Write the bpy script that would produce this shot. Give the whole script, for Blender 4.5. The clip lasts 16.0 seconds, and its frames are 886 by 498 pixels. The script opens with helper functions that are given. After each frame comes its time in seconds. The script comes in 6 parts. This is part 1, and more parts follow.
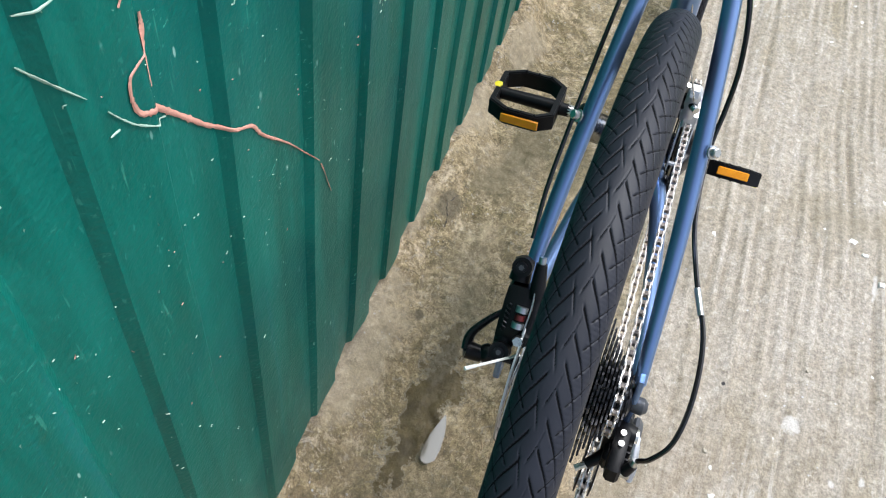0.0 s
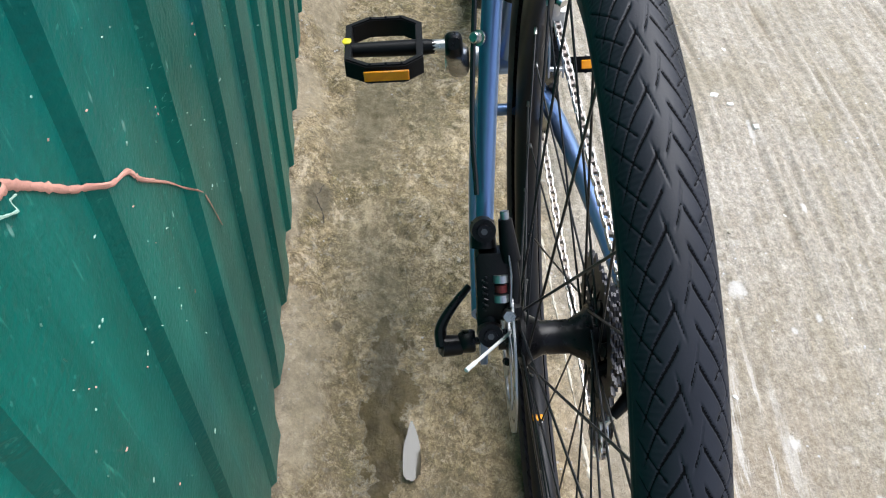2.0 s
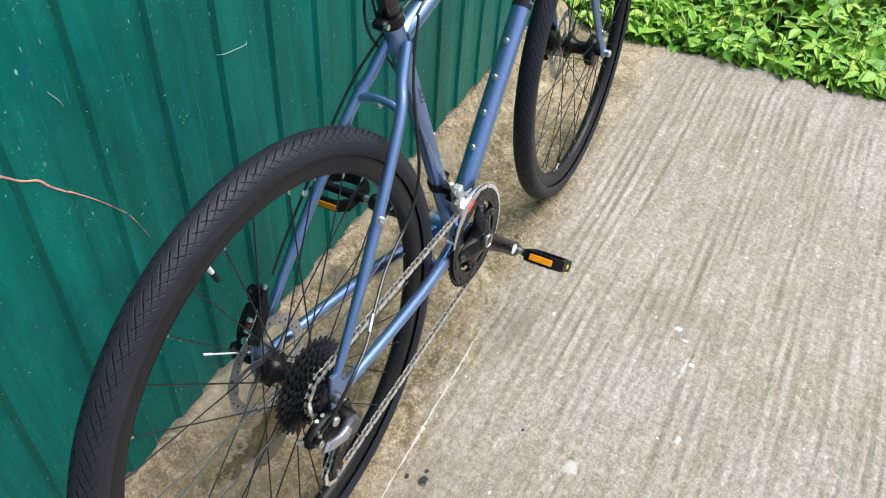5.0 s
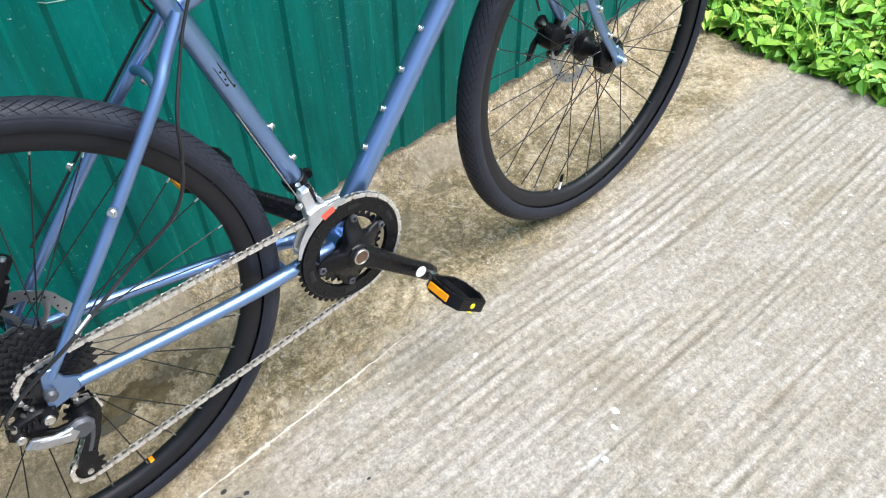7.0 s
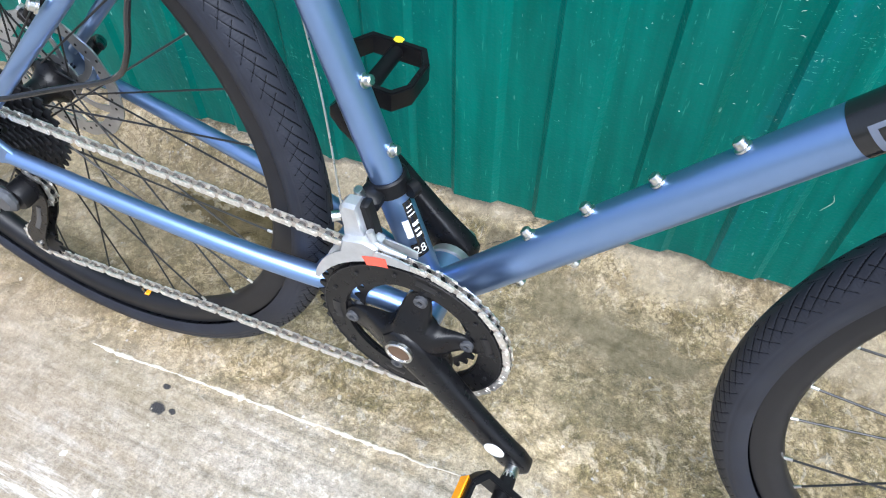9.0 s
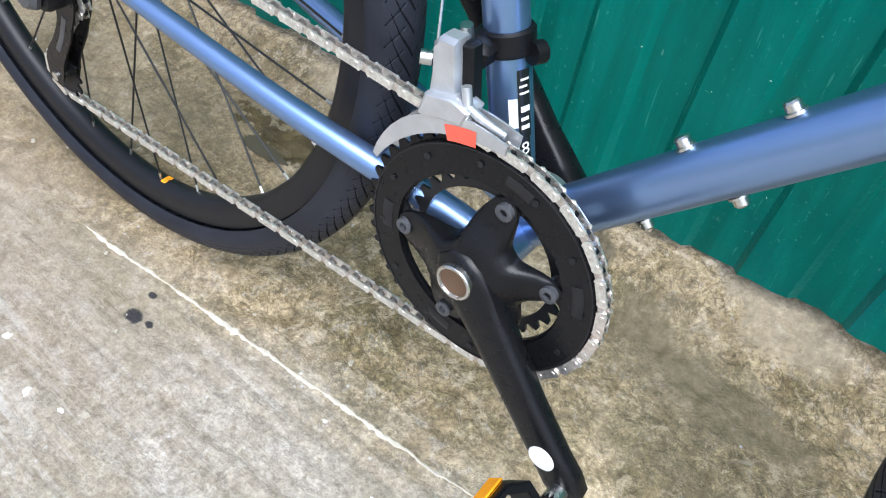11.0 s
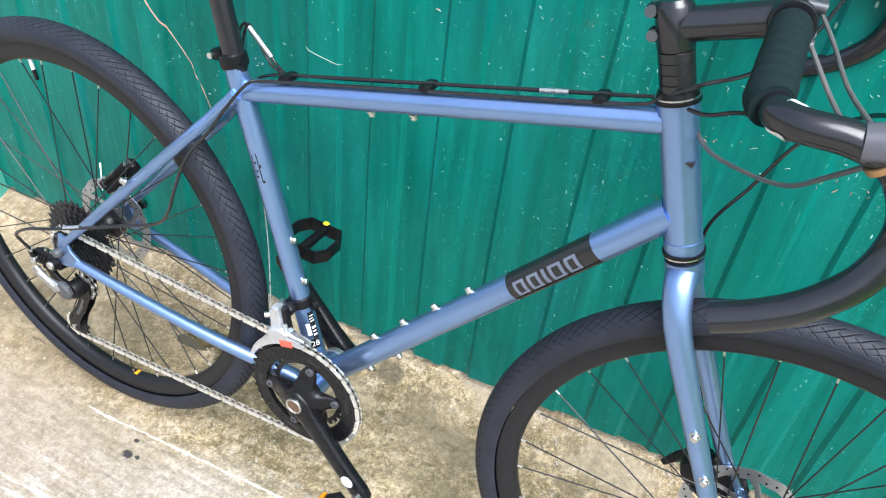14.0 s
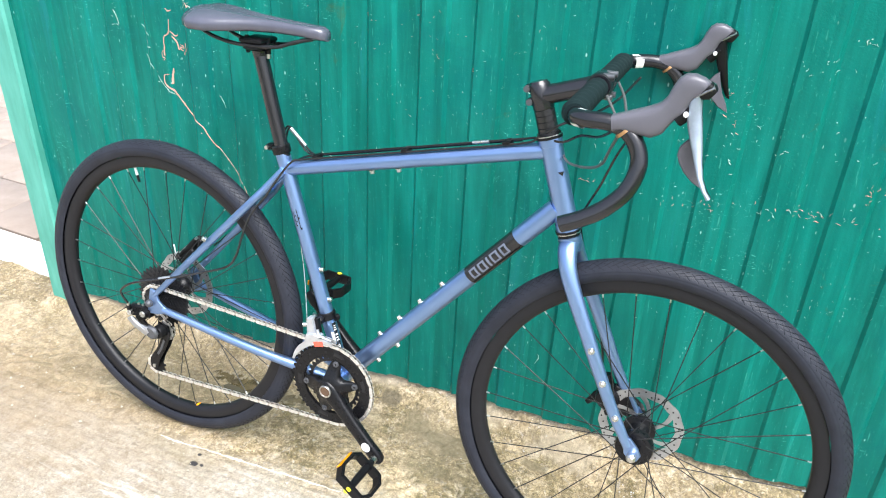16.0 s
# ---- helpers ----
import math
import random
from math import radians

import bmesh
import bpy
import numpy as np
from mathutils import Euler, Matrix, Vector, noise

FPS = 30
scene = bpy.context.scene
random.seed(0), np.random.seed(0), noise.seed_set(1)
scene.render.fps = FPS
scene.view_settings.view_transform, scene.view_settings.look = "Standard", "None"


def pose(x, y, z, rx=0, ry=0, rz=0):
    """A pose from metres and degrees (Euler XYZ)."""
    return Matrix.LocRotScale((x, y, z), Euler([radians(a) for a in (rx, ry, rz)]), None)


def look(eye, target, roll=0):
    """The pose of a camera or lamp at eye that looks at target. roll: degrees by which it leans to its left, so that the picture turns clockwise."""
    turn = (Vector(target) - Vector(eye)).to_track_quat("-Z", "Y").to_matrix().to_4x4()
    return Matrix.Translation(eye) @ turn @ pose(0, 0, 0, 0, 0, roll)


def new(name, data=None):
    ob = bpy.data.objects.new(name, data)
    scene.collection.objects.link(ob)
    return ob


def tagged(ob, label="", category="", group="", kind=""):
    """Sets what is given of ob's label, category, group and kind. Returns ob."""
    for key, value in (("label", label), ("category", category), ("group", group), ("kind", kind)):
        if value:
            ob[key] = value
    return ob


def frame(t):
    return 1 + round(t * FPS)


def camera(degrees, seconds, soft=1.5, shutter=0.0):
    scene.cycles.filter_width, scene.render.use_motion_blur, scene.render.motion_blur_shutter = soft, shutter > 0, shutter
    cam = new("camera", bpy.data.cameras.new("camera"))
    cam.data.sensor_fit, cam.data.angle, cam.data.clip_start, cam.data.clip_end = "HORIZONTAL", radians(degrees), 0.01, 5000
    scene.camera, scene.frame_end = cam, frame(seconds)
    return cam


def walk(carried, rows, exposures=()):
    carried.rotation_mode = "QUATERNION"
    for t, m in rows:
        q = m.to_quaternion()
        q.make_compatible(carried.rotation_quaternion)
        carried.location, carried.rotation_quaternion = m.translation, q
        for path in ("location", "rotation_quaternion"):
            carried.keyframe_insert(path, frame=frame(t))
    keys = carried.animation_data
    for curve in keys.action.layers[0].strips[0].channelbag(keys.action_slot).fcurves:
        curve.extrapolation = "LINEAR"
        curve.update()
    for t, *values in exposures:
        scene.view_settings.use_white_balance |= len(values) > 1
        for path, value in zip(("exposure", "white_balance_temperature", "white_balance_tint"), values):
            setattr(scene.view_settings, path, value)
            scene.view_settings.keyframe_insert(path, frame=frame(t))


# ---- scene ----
cam = camera(58.5, 16.0, soft=1.1)
PATH = [
    (0, (-0.407, 0.064, 1.025), (0.693, 0.380, -0.516), 10.1),
    (0.5, (-0.327, 0.162, 0.918), (0.815, 0.134, -0.625), 8.0),
    (1, (-0.311, 0.175, 0.879), (0.829, 0.001, -0.656), 6.4),
    (1.5, (-0.324, 0.171, 0.895), (0.821, 0.028, -0.640), 5.4),
    (2, (-0.342, 0.165, 0.921), (0.788, 0.081, -0.630), 5.8),
    (2.5, (-0.349, 0.151, 0.967), (0.739, 0.156, -0.614), 5.8),
    (3, (-0.371, 0.108, 1.046), (0.714, 0.236, -0.533), 4.5),
    (3.5, (-0.461, 0.036, 1.111), (0.684, 0.287, -0.410), 4.1),
    (4, (-0.564, -0.106, 1.194), (0.620, 0.289, -0.265), 3.4),
    (4.5, (-0.528, -0.285, 1.237), (0.642, 0.282, -0.176), 2.4),
    (5, (-0.453, -0.449, 1.257), (0.707, 0.223, -0.118), 2.9),
    (5.2, (-0.455, -0.512, 1.266), (0.690, 0.187, -0.108), 3.1),
    (7.3, (0.234, -0.758, 1.146), (0.785, 0.400, -0.282), -4.4),
    (7.5, (0.339, -0.724, 1.138), (0.725, 0.491, -0.299), -4.5),
    (8, (0.535, -0.622, 1.105), (0.565, 0.600, -0.375), -2.0),
    (8.5, (0.632, -0.455, 1.017), (0.372, 0.668, -0.518), -1.1),
    (9, (0.655, -0.297, 0.896), (0.086, 0.680, -0.657), -3.9),
    (9.5, (0.651, -0.231, 0.770), (-0.038, 0.666, -0.781), -1.5),
    (9.7, (0.646, -0.246, 0.736), (-0.044, 0.662, -0.807), 1.1),
    (11.8, (0.609, -0.294, 0.666), (-0.139, 0.763, -0.752), 7.8),
    (12, (0.606, -0.279, 0.703), (-0.143, 0.767, -0.722), 6.2),
    (12.5, (0.639, -0.296, 0.831), (-0.086, 0.711, -0.634), 2.3),
    (13, (0.710, -0.346, 0.996), (0.033, 0.717, -0.452), 2.3),
    (13.5, (0.828, -0.463, 1.132), (0.180, 0.733, -0.224), 4.6),
    (14, (0.960, -0.577, 1.197), (0.271, 0.730, -0.029), 4.5),
    (14.5, (1.088, -0.684, 1.242), (0.348, 0.707, 0.144), 3.1),
    (15, (1.129, -0.871, 1.276), (0.464, 0.633, 0.284), 2.3),
    (15.5, (1.164, -1.008, 1.297), (0.496, 0.532, 0.366), 1.2),
    (16, (1.240, -1.065, 1.287), (0.469, 0.447, 0.389), 0.8),
]
walk(cam, [(t, look(eye, target, roll)) for t, eye, target, roll in PATH],
     exposures=[(0.0, 0.72, 6300, 10), (3.5, 0.74, 6250, 10), (5.0, 0.62, 6350, 10), (7.5, 1.10, 5950, 10), (8.0, 1.28, 5850, 10), (8.5, 1.34, 5850, 10), (9.0, 1.18, 5850, 10), (9.6, 0.92, 5900, 10),
                (12.5, 0.98, 5900, 10), (13.5, 1.18, 6000, 10), (14.0, 1.34, 6150, 10), (14.5, 1.40, 6250, 10), (15.0, 1.44, 6350, 10), (16.0, 1.48, 6350, 10)])

# ---- light: an overcast sky ----
SUN_EL, SUN_AZ = 60.0, 132.0
world = bpy.data.worlds.new("sky")
scene.world = world
world.use_nodes = True
wn, wl = world.node_tree.nodes, world.node_tree.links
sky = wn.new("ShaderNodeTexSky")
sky.sky_type, sky.sun_disc = "NISHITA", False
sky.sun_elevation, sky.sun_rotation = radians(SUN_EL), radians(SUN_AZ)
sky.air_density, sky.dust_density, sky.ozone_density = 1.0, 4.0, 1.0
grey = wn.new("ShaderNodeHueSaturation")
grey.inputs["Saturation"].default_value = 0.72
wl.new(sky.outputs["Color"], grey.inputs["Color"])
wl.new(grey.outputs["Color"], wn["Background"].inputs["Color"])
wn["Background"].inputs["Strength"].default_value = 0.13
sun = new("sun", bpy.data.lights.new("sun", "SUN"))
sun.data.energy, sun.data.angle, sun.data.color = 2.4, radians(50), (0.95, 0.98, 1.0)
saz, sel = radians(SUN_AZ), radians(SUN_EL)
sun.matrix_world = look((0, 0, 5), Vector((0, 0, 5)) - Vector((math.sin(saz) * math.cos(sel), math.cos(saz) * math.cos(sel), math.sin(sel))))


# ---- materials ----
class Nodes:
    """Short hand for a node material."""

    def __init__(self, name, rough=0.5, metal=0.0, color=(0.5, 0.5, 0.5), spec=0.5, coat=0.0, space="Object", scale=(1, 1, 1), turn=0.0):
        self.mat = bpy.data.materials.new(name)
        self.mat.use_nodes = True
        self.tree = self.mat.node_tree
        self.bsdf = self.tree.nodes["Principled BSDF"]
        self.set("Roughness", rough), self.set("Metallic", metal), self.set("Base Color", (*color, 1))
        self.set("Specular IOR Level", spec), self.set("Coat Weight", coat)
        tc = self.tree.nodes.new("ShaderNodeTexCoord")
        mp = self.tree.nodes.new("ShaderNodeMapping")
        mp.inputs["Scale"].default_value = scale
        mp.inputs["Rotation"].default_value = (0, 0, turn)
        self.tree.links.new(tc.outputs[space], mp.inputs["Vector"])
        self.co = mp.outputs["Vector"]
        self.raw = tc.outputs[space]

    def set(self, key, value):
        self.bsdf.inputs[key].default_value = value

    def link(self, a, b):
        self.tree.links.new(a, b)

    def scaled(self, s, turn=0.0):
        mp = self.tree.nodes.new("ShaderNodeMapping")
        mp.inputs["Scale"].default_value = s
        mp.inputs["Rotation"].default_value = (0, 0, turn)
        self.link(self.raw, mp.inputs["Vector"])
        return mp.outputs["Vector"]

    def noise(self, scale, detail=6.0, rough=0.6, co=None, warp=0.0):
        n = self.tree.nodes.new("ShaderNodeTexNoise")
        n.inputs["Scale"].default_value, n.inputs["Detail"].default_value, n.inputs["Roughness"].default_value = scale, detail, rough
        n.inputs["Distortion"].default_value = warp
        self.link(co or self.co, n.inputs["Vector"])
        return n.outputs["Fac"]

    def cells(self, scale, co=None, feature="F1"):
        n = self.tree.nodes.new("ShaderNodeTexVoronoi")
        n.feature = feature
        n.inputs["Scale"].default_value = scale
        self.link(co or self.co, n.inputs["Vector"])
        return n.outputs["Distance"]

    def ramp(self, fac, stops):
        n = self.tree.nodes.new("ShaderNodeValToRGB")
        e = n.color_ramp.elements
        while len(e) < len(stops):
            e.new(0.5)
        for k, (p, c) in zip(e, stops):
            k.position, k.color = p, (*((c,) * 3 if isinstance(c, (int, float)) else c), 1)
        self.link(fac, n.inputs["Fac"])
        return n.outputs["Color"]

    def mix(self, fac, a, b, kind="MIX"):
        n = self.tree.nodes.new("ShaderNodeMix")
        n.data_type, n.blend_type = "RGBA", kind
        for key, value in ((0, fac), (6, a), (7, b)):
            if isinstance(value, (int, float)):
                n.inputs[key].default_value = value if key == 0 else (value, value, value, 1)
            elif isinstance(value, tuple):
                n.inputs[key].default_value = (*value, 1)
            else:
                self.link(value, n.inputs[key])
        return n.outputs[2]

    def random(self):
        return self.tree.nodes.new("ShaderNodeObjectInfo").outputs["Random"]

    def island(self):
        return self.tree.nodes.new("ShaderNodeNewGeometry").outputs["Random Per Island"]

    def color(self, c):
        self.link(c, self.bsdf.inputs["Base Color"])
        return self

    def rough(self, fac, lo, hi):
        n = self.tree.nodes.new("ShaderNodeMapRange")
        n.inputs["To Min"].default_value, n.inputs["To Max"].default_value = lo, hi
        self.link(fac, n.inputs["Value"])
        self.link(n.outputs["Result"], self.bsdf.inputs["Roughness"])
        return self

    def bump(self, *layers):
        last = None
        for height, strength, distance in layers:
            n = self.tree.nodes.new("ShaderNodeBump")
            n.inputs["Strength"].default_value, n.inputs["Distance"].default_value = strength, distance
            self.link(height, n.inputs["Height"])
            if last:
                self.link(last, n.inputs["Normal"])
            last = n.outputs["Normal"]
        self.link(last, self.bsdf.inputs["Normal"])
        return self


def simple(name, color, rough, metal=0.0, vary=0.12, grain=400.0, bump=0.04, dirt=60.0, spec=0.5, coat=0.0):
    """A plain surface with fine grain and blotches of wear."""
    n = Nodes(name, rough, metal, color, spec, coat)
    big, small = n.noise(dirt), n.noise(grain, 3)
    lo, hi = tuple(c * (1 - vary) for c in color), tuple(min(1, c * (1 + vary)) for c in color)
    n.color(n.ramp(big, [(0.3, lo), (0.7, hi)]))
    n.rough(n.noise(dirt * 2), max(0.02, rough - 0.035), min(1, rough + 0.035))
    n.bump((small, bump, 0.001))
    return n.mat


def blue_paint():
    n = Nodes("satin_blue_paint", 0.34, 0.88, (0.15, 0.24, 0.5), 0.5)
    n.color(n.ramp(n.noise(9), [(0.3, (0.205, 0.312, 0.545)), (0.7, (0.230, 0.346, 0.595))]))
    n.rough(n.noise(6), 0.28, 0.33)
    n.bump((n.noise(2500, 2), 0.03, 0.0005))
    return n.mat


def concrete():
    """Weathered slab: broomed grooves along the fence, browner in their bottoms and paler on their tops, and a smoother
    damp strip beside the fence.
    """
    n = Nodes("weathered_concrete", 0.7, 0.0, (0.312, 0.307, 0.288), 0.4)
    turn = -math.atan(0.0797)
    long = n.scaled((0.5, 9, 1), turn)
    streak = n.noise(6, 8, 0.65, long)
    broken = n.noise(9, 6, 0.65, n.scaled((1.2, 3.5, 1), turn), 0.5)
    fine = n.noise(260, 6, 0.75)
    grit = n.noise(95, 5, 0.7)
    mid = n.noise(28, 8, 0.7)
    big = n.noise(2.2, 6, 0.62, warp=0.7)
    where = n.tree.nodes.new("ShaderNodeSeparateXYZ")
    n.link(n.scaled((1, 1, 1), turn), where.inputs["Vector"])

    def ranged(value, lo, hi):
        m = n.tree.nodes.new("ShaderNodeMapRange")
        m.inputs["From Min"].default_value, m.inputs["From Max"].default_value = lo, hi
        n.link(value, m.inputs["Value"])
        return m.outputs["Result"]

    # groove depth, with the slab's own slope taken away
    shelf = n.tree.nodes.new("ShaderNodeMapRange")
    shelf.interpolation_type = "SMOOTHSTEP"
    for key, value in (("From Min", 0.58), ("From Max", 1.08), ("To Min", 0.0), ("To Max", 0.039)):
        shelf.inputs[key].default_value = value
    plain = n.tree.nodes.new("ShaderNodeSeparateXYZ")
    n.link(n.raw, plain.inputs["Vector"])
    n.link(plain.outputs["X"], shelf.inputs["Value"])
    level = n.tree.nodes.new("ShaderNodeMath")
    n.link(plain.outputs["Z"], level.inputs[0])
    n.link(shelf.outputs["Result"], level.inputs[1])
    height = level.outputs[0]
    base = n.ramp(mid, [(0.25, (0.295, 0.252, 0.188)), (0.5, (0.352, 0.312, 0.246)), (0.75, (0.412, 0.374, 0.308))])
    base = n.mix(n.ramp(big, [(0.42, 0.0), (0.60, 0.6)]), base, (0.281, 0.241, 0.171))
    base = n.mix(n.ramp(n.noise(7, 7, 0.7, warp=1.5), [(0.54, 0.0), (0.70, 0.55)]), base, (0.257, 0.224, 0.153))
    base = n.mix(n.ramp(broken, [(0.48, 0.0), (0.66, 0.45)]), base, (0.47, 0.43, 0.365))
    lines = n.noise(7, 5, 0.7, n.scaled((0.35, 13, 1), turn))
    base = n.mix(n.ramp(lines, [(0.32, 0.55), (0.47, 0.0)]), base, (0.235, 0.192, 0.130))
    base = n.mix(n.ramp(n.noise(3.2, 7, 0.7, n.scaled((0.6, 2.5, 1), turn), 0.6), [(0.54, 0.0), (0.66, 0.65)]), base, (0.255, 0.215, 0.135))
    base = n.mix(n.ramp(lines, [(0.54, 0.0), (0.68, 0.35)]), base, (0.52, 0.48, 0.42))
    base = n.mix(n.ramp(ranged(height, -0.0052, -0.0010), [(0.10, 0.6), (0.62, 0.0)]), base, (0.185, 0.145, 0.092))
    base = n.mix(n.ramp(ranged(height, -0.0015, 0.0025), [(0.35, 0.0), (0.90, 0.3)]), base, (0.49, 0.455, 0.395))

    def ridges(scale, warp, width, detail=3.0):
        """Thin wandering lines."""
        return n.ramp(n.noise(scale, detail, 0.6, warp=warp), [(0.5 - width, 0.0), (0.5 - width * 0.35, 1.0), (0.5 + width * 0.35, 1.0), (0.5 + width, 0.0)])

    def blots(spots, wob=0.35, scale=22.0, hard=0.25):
        """Stains of one kind, each of its own shape round one place: x, y and the two half-widths."""
        least = None
        for x, y, rx, ry in spots:
            mp = n.tree.nodes.new("ShaderNodeMapping")
            mp.vector_type = "TEXTURE"
            mp.inputs["Location"].default_value = (x, y, 0)
            mp.inputs["Scale"].default_value = (rx, ry, 1000)
            n.link(n.raw, mp.inputs["Vector"])
            ln = n.tree.nodes.new("ShaderNodeVectorMath")
            ln.operation = "LENGTH"
            n.link(mp.outputs["Vector"], ln.inputs[0])
            if least is None:
                least = ln.outputs["Value"]
                continue
            lo = n.tree.nodes.new("ShaderNodeMath")
            lo.operation = "MINIMUM"
            n.link(least, lo.inputs[0])
            n.link(ln.outputs["Value"], lo.inputs[1])
            least = lo.outputs[0]
        ad = n.tree.nodes.new("ShaderNodeMath")
        ad.operation = "MULTIPLY_ADD"
        n.link(n.noise(scale, 5, 0.65), ad.inputs[0])
        ad.inputs[1].default_value = wob * 4
        n.link(least, ad.inputs[2])
        return n.ramp(ranged(ad.outputs[0], 0.0, 2.0 + wob * 4), [(max(0.0, 0.5 - hard), 1.0), (min(1.0, 0.5 + hard * 0.3), 0.0)])

    def blot(x, y, rx, ry, wob=0.35, scale=22.0, hard=0.25):
        return blots([(x, y, rx, ry)], wob, scale, hard)

    add = n.tree.nodes.new("ShaderNodeMath")
    add.operation = "MULTIPLY_ADD"
    n.link(n.noise(8, 6), add.inputs[0])
    add.inputs[1].default_value = 0.11
    n.link(where.outputs["Y"], add.inputs[2])
    # the strip beside the fence: tan mortar, olive growth, dark wandering creases, pale rubbed patches
    old = n.ramp(mid, [(0.28, (0.215, 0.170, 0.088)), (0.5, (0.310, 0.255, 0.150)), (0.75, (0.420, 0.365, 0.250))])
    growth = n.ramp(n.noise(5.5, 8, 0.7, warp=0.8), [(0.47, 0.0), (0.55, 0.9)])
    old = n.mix(growth, old, n.ramp(grit, [(0.3, (0.085, 0.070, 0.022)), (0.7, (0.230, 0.200, 0.095))]))
    old = n.mix(n.ramp(n.noise(38, 7, 0.72, warp=0.7), [(0.46, 0.0), (0.54, 0.4)]), old, (0.420, 0.350, 0.220))
    old = n.mix(n.ramp(n.noise(64, 6, 0.72, warp=1.2), [(0.56, 0.0), (0.58, 0.75)]), old, (0.110, 0.086, 0.036))
    old = n.mix(n.mix(growth, 0.15, 0.75), old, n.mix(ridges(85, 2.5, 0.05), old, (0.065, 0.056, 0.030)))
    old = n.mix(n.mix(0.6, 0.0, ridges(26, 1.8, 0.026, 6)), old, (0.060, 0.048, 0.024))
    old = n.mix(n.ramp(n.noise(3.1, 7, 0.65, warp=0.5), [(0.52, 0.0), (0.60, 0.6)]), old, (0.46, 0.395, 0.270))
    old = n.mix(n.ramp(n.noise(150, 3, 0.6, warp=1.0), [(0.64, 0.0), (0.69, 0.4)]), old, (0.56, 0.52, 0.42))
    # relief of the mortar put into the colour: shaded pits, then lit crumbs
    old = n.mix(n.ramp(n.noise(34, 12, 0.82, warp=0.9), [(0.44, 0.55), (0.48, 0.0)]), old, (0.120, 0.094, 0.046))
    old = n.mix(n.ramp(n.noise(52, 12, 0.82, warp=0.6), [(0.545, 0.0), (0.585, 0.55)]), old, (0.52, 0.455, 0.335))
    old = n.mix(n.ramp(n.noise(13, 7, 0.72, warp=1.1), [(0.53, 0.0), (0.58, 0.5)]), old, n.ramp(grit, [(0.3, (0.105, 0.080, 0.036)), (0.7, (0.225, 0.180, 0.098))]))
    old = n.mix(n.ramp(n.noise(21, 7, 0.75, warp=0.6), [(0.57, 0.0), (0.62, 0.55)]), old, (0.50, 0.44, 0.325))
    near = ranged(add.outputs[0], -0.045, 0.045)
    base = n.mix(near, base, n.mix(1.0, old, (1.27, 1.19, 1.10), "MULTIPLY"))
    base = n.mix(n.ramp(n.noise(46, 6, 0.7, warp=0.9), [(0.575, 0.0), (0.625, 0.3)]), base, (0.54, 0.51, 0.45))
    base = n.mix(n.ramp(n.noise(58, 6, 0.72, warp=0.9), [(0.375, 0.5), (0.42, 0.0)]), base, (0.175, 0.145, 0.092))
    specks = n.ramp(n.cells(75), [(0.0, 1.0), (0.10, 0.9), (0.17, 0.0)])
    base = n.mix(n.mix(n.ramp(n.noise(11, 4), [(0.56, 0.0), (0.64, 0.8)]), 0.0, specks), base, (0.640, 0.664, 0.684))
    base = n.mix(0.30, base, n.ramp(grit, [(0.36, 0.08), (0.64, 0.92)]), "OVERLAY")
    base = n.mix(0.32, base, n.ramp(fine, [(0.36, 0.05), (0.64, 0.9)]), "OVERLAY")
    # stains
    tone = n.ramp(grit, [(0.3, (0.10, 0.08, 0.045)), (0.7, (0.46, 0.40, 0.30))])
    base = n.mix(n.mix(0.85, 0.0, blot(-0.45, -0.12, 0.62, 0.46, 0.35, 9, 0.3)), base, n.ramp(mid, [(0.3, (0.16, 0.112, 0.060)), (0.7, (0.33, 0.250, 0.155))]))
    damp = blot(0.075, 0.184, 0.150, 0.034, 0.8, 24, 0.06)
    base = n.mix(n.mix(0.95, 0.0, damp), base, n.ramp(n.noise(30, 5, 0.6), [(0.35, (0.055, 0.038, 0.012)), (0.7, (0.150, 0.112, 0.045))]))
    rim_lime = n.ramp(n.mix(0.5, damp, n.noise(45, 5, 0.7, warp=1.0)), [(0.44, 0.0), (0.50, 0.3), (0.57, 0.0)])
    base = n.mix(rim_lime, base, (0.46, 0.43, 0.35))
    # older stains: olive brown, grey brown, spilt lime, drops of oil
    for k, hard, c, spots in (
            (0.55, 0.25, (0.15, 0.125, 0.06), ((0.55, 0.25, 0.09, 0.06), (0.60, 0.14, 0.10, 0.05), (0.24, 0.19, 0.06, 0.05), (-0.10, 0.12, 0.10, 0.05))),
            (0.55, 0.25, (0.20, 0.165, 0.095), ((0.745, -0.35, 0.055, 0.13), (0.50, -0.08, 0.12, 0.03), (0.13, -0.125, 0.075, 0.022), (0.151, -0.128, 0.018, 0.016), (0.05, -0.09, 0.14, 0.03), (0.30, 0.215, 0.14, 0.060), (0.58, 0.22, 0.14, 0.05))),
            (0.60, 0.10, (0.50, 0.415, 0.275), ((0.10, 0.300, 0.150, 0.048), (0.62, 0.345, 0.085, 0.036), (0.36, 0.345, 0.070, 0.030), (0.86, 0.33, 0.090, 0.035))),
            (0.75, 0.10, (0.150, 0.118, 0.050), ((0.50, 0.265, 0.045, 0.032), (0.62, 0.235, 0.085, 0.033), (0.80, 0.275, 0.040, 0.014), (0.66, 0.392, 0.030, 0.016))),
            (0.9, 0.07, (0.080, 0.060, 0.022), ((0.136, 0.190, 0.042, 0.019), (0.405, 0.300, 0.032, 0.020), (0.196, 0.256, 0.012, 0.007)))):
        base = n.mix(n.mix(k, 0.0, blots(spots, 0.42, 27, hard)), base, n.mix(0.3, c, tone))
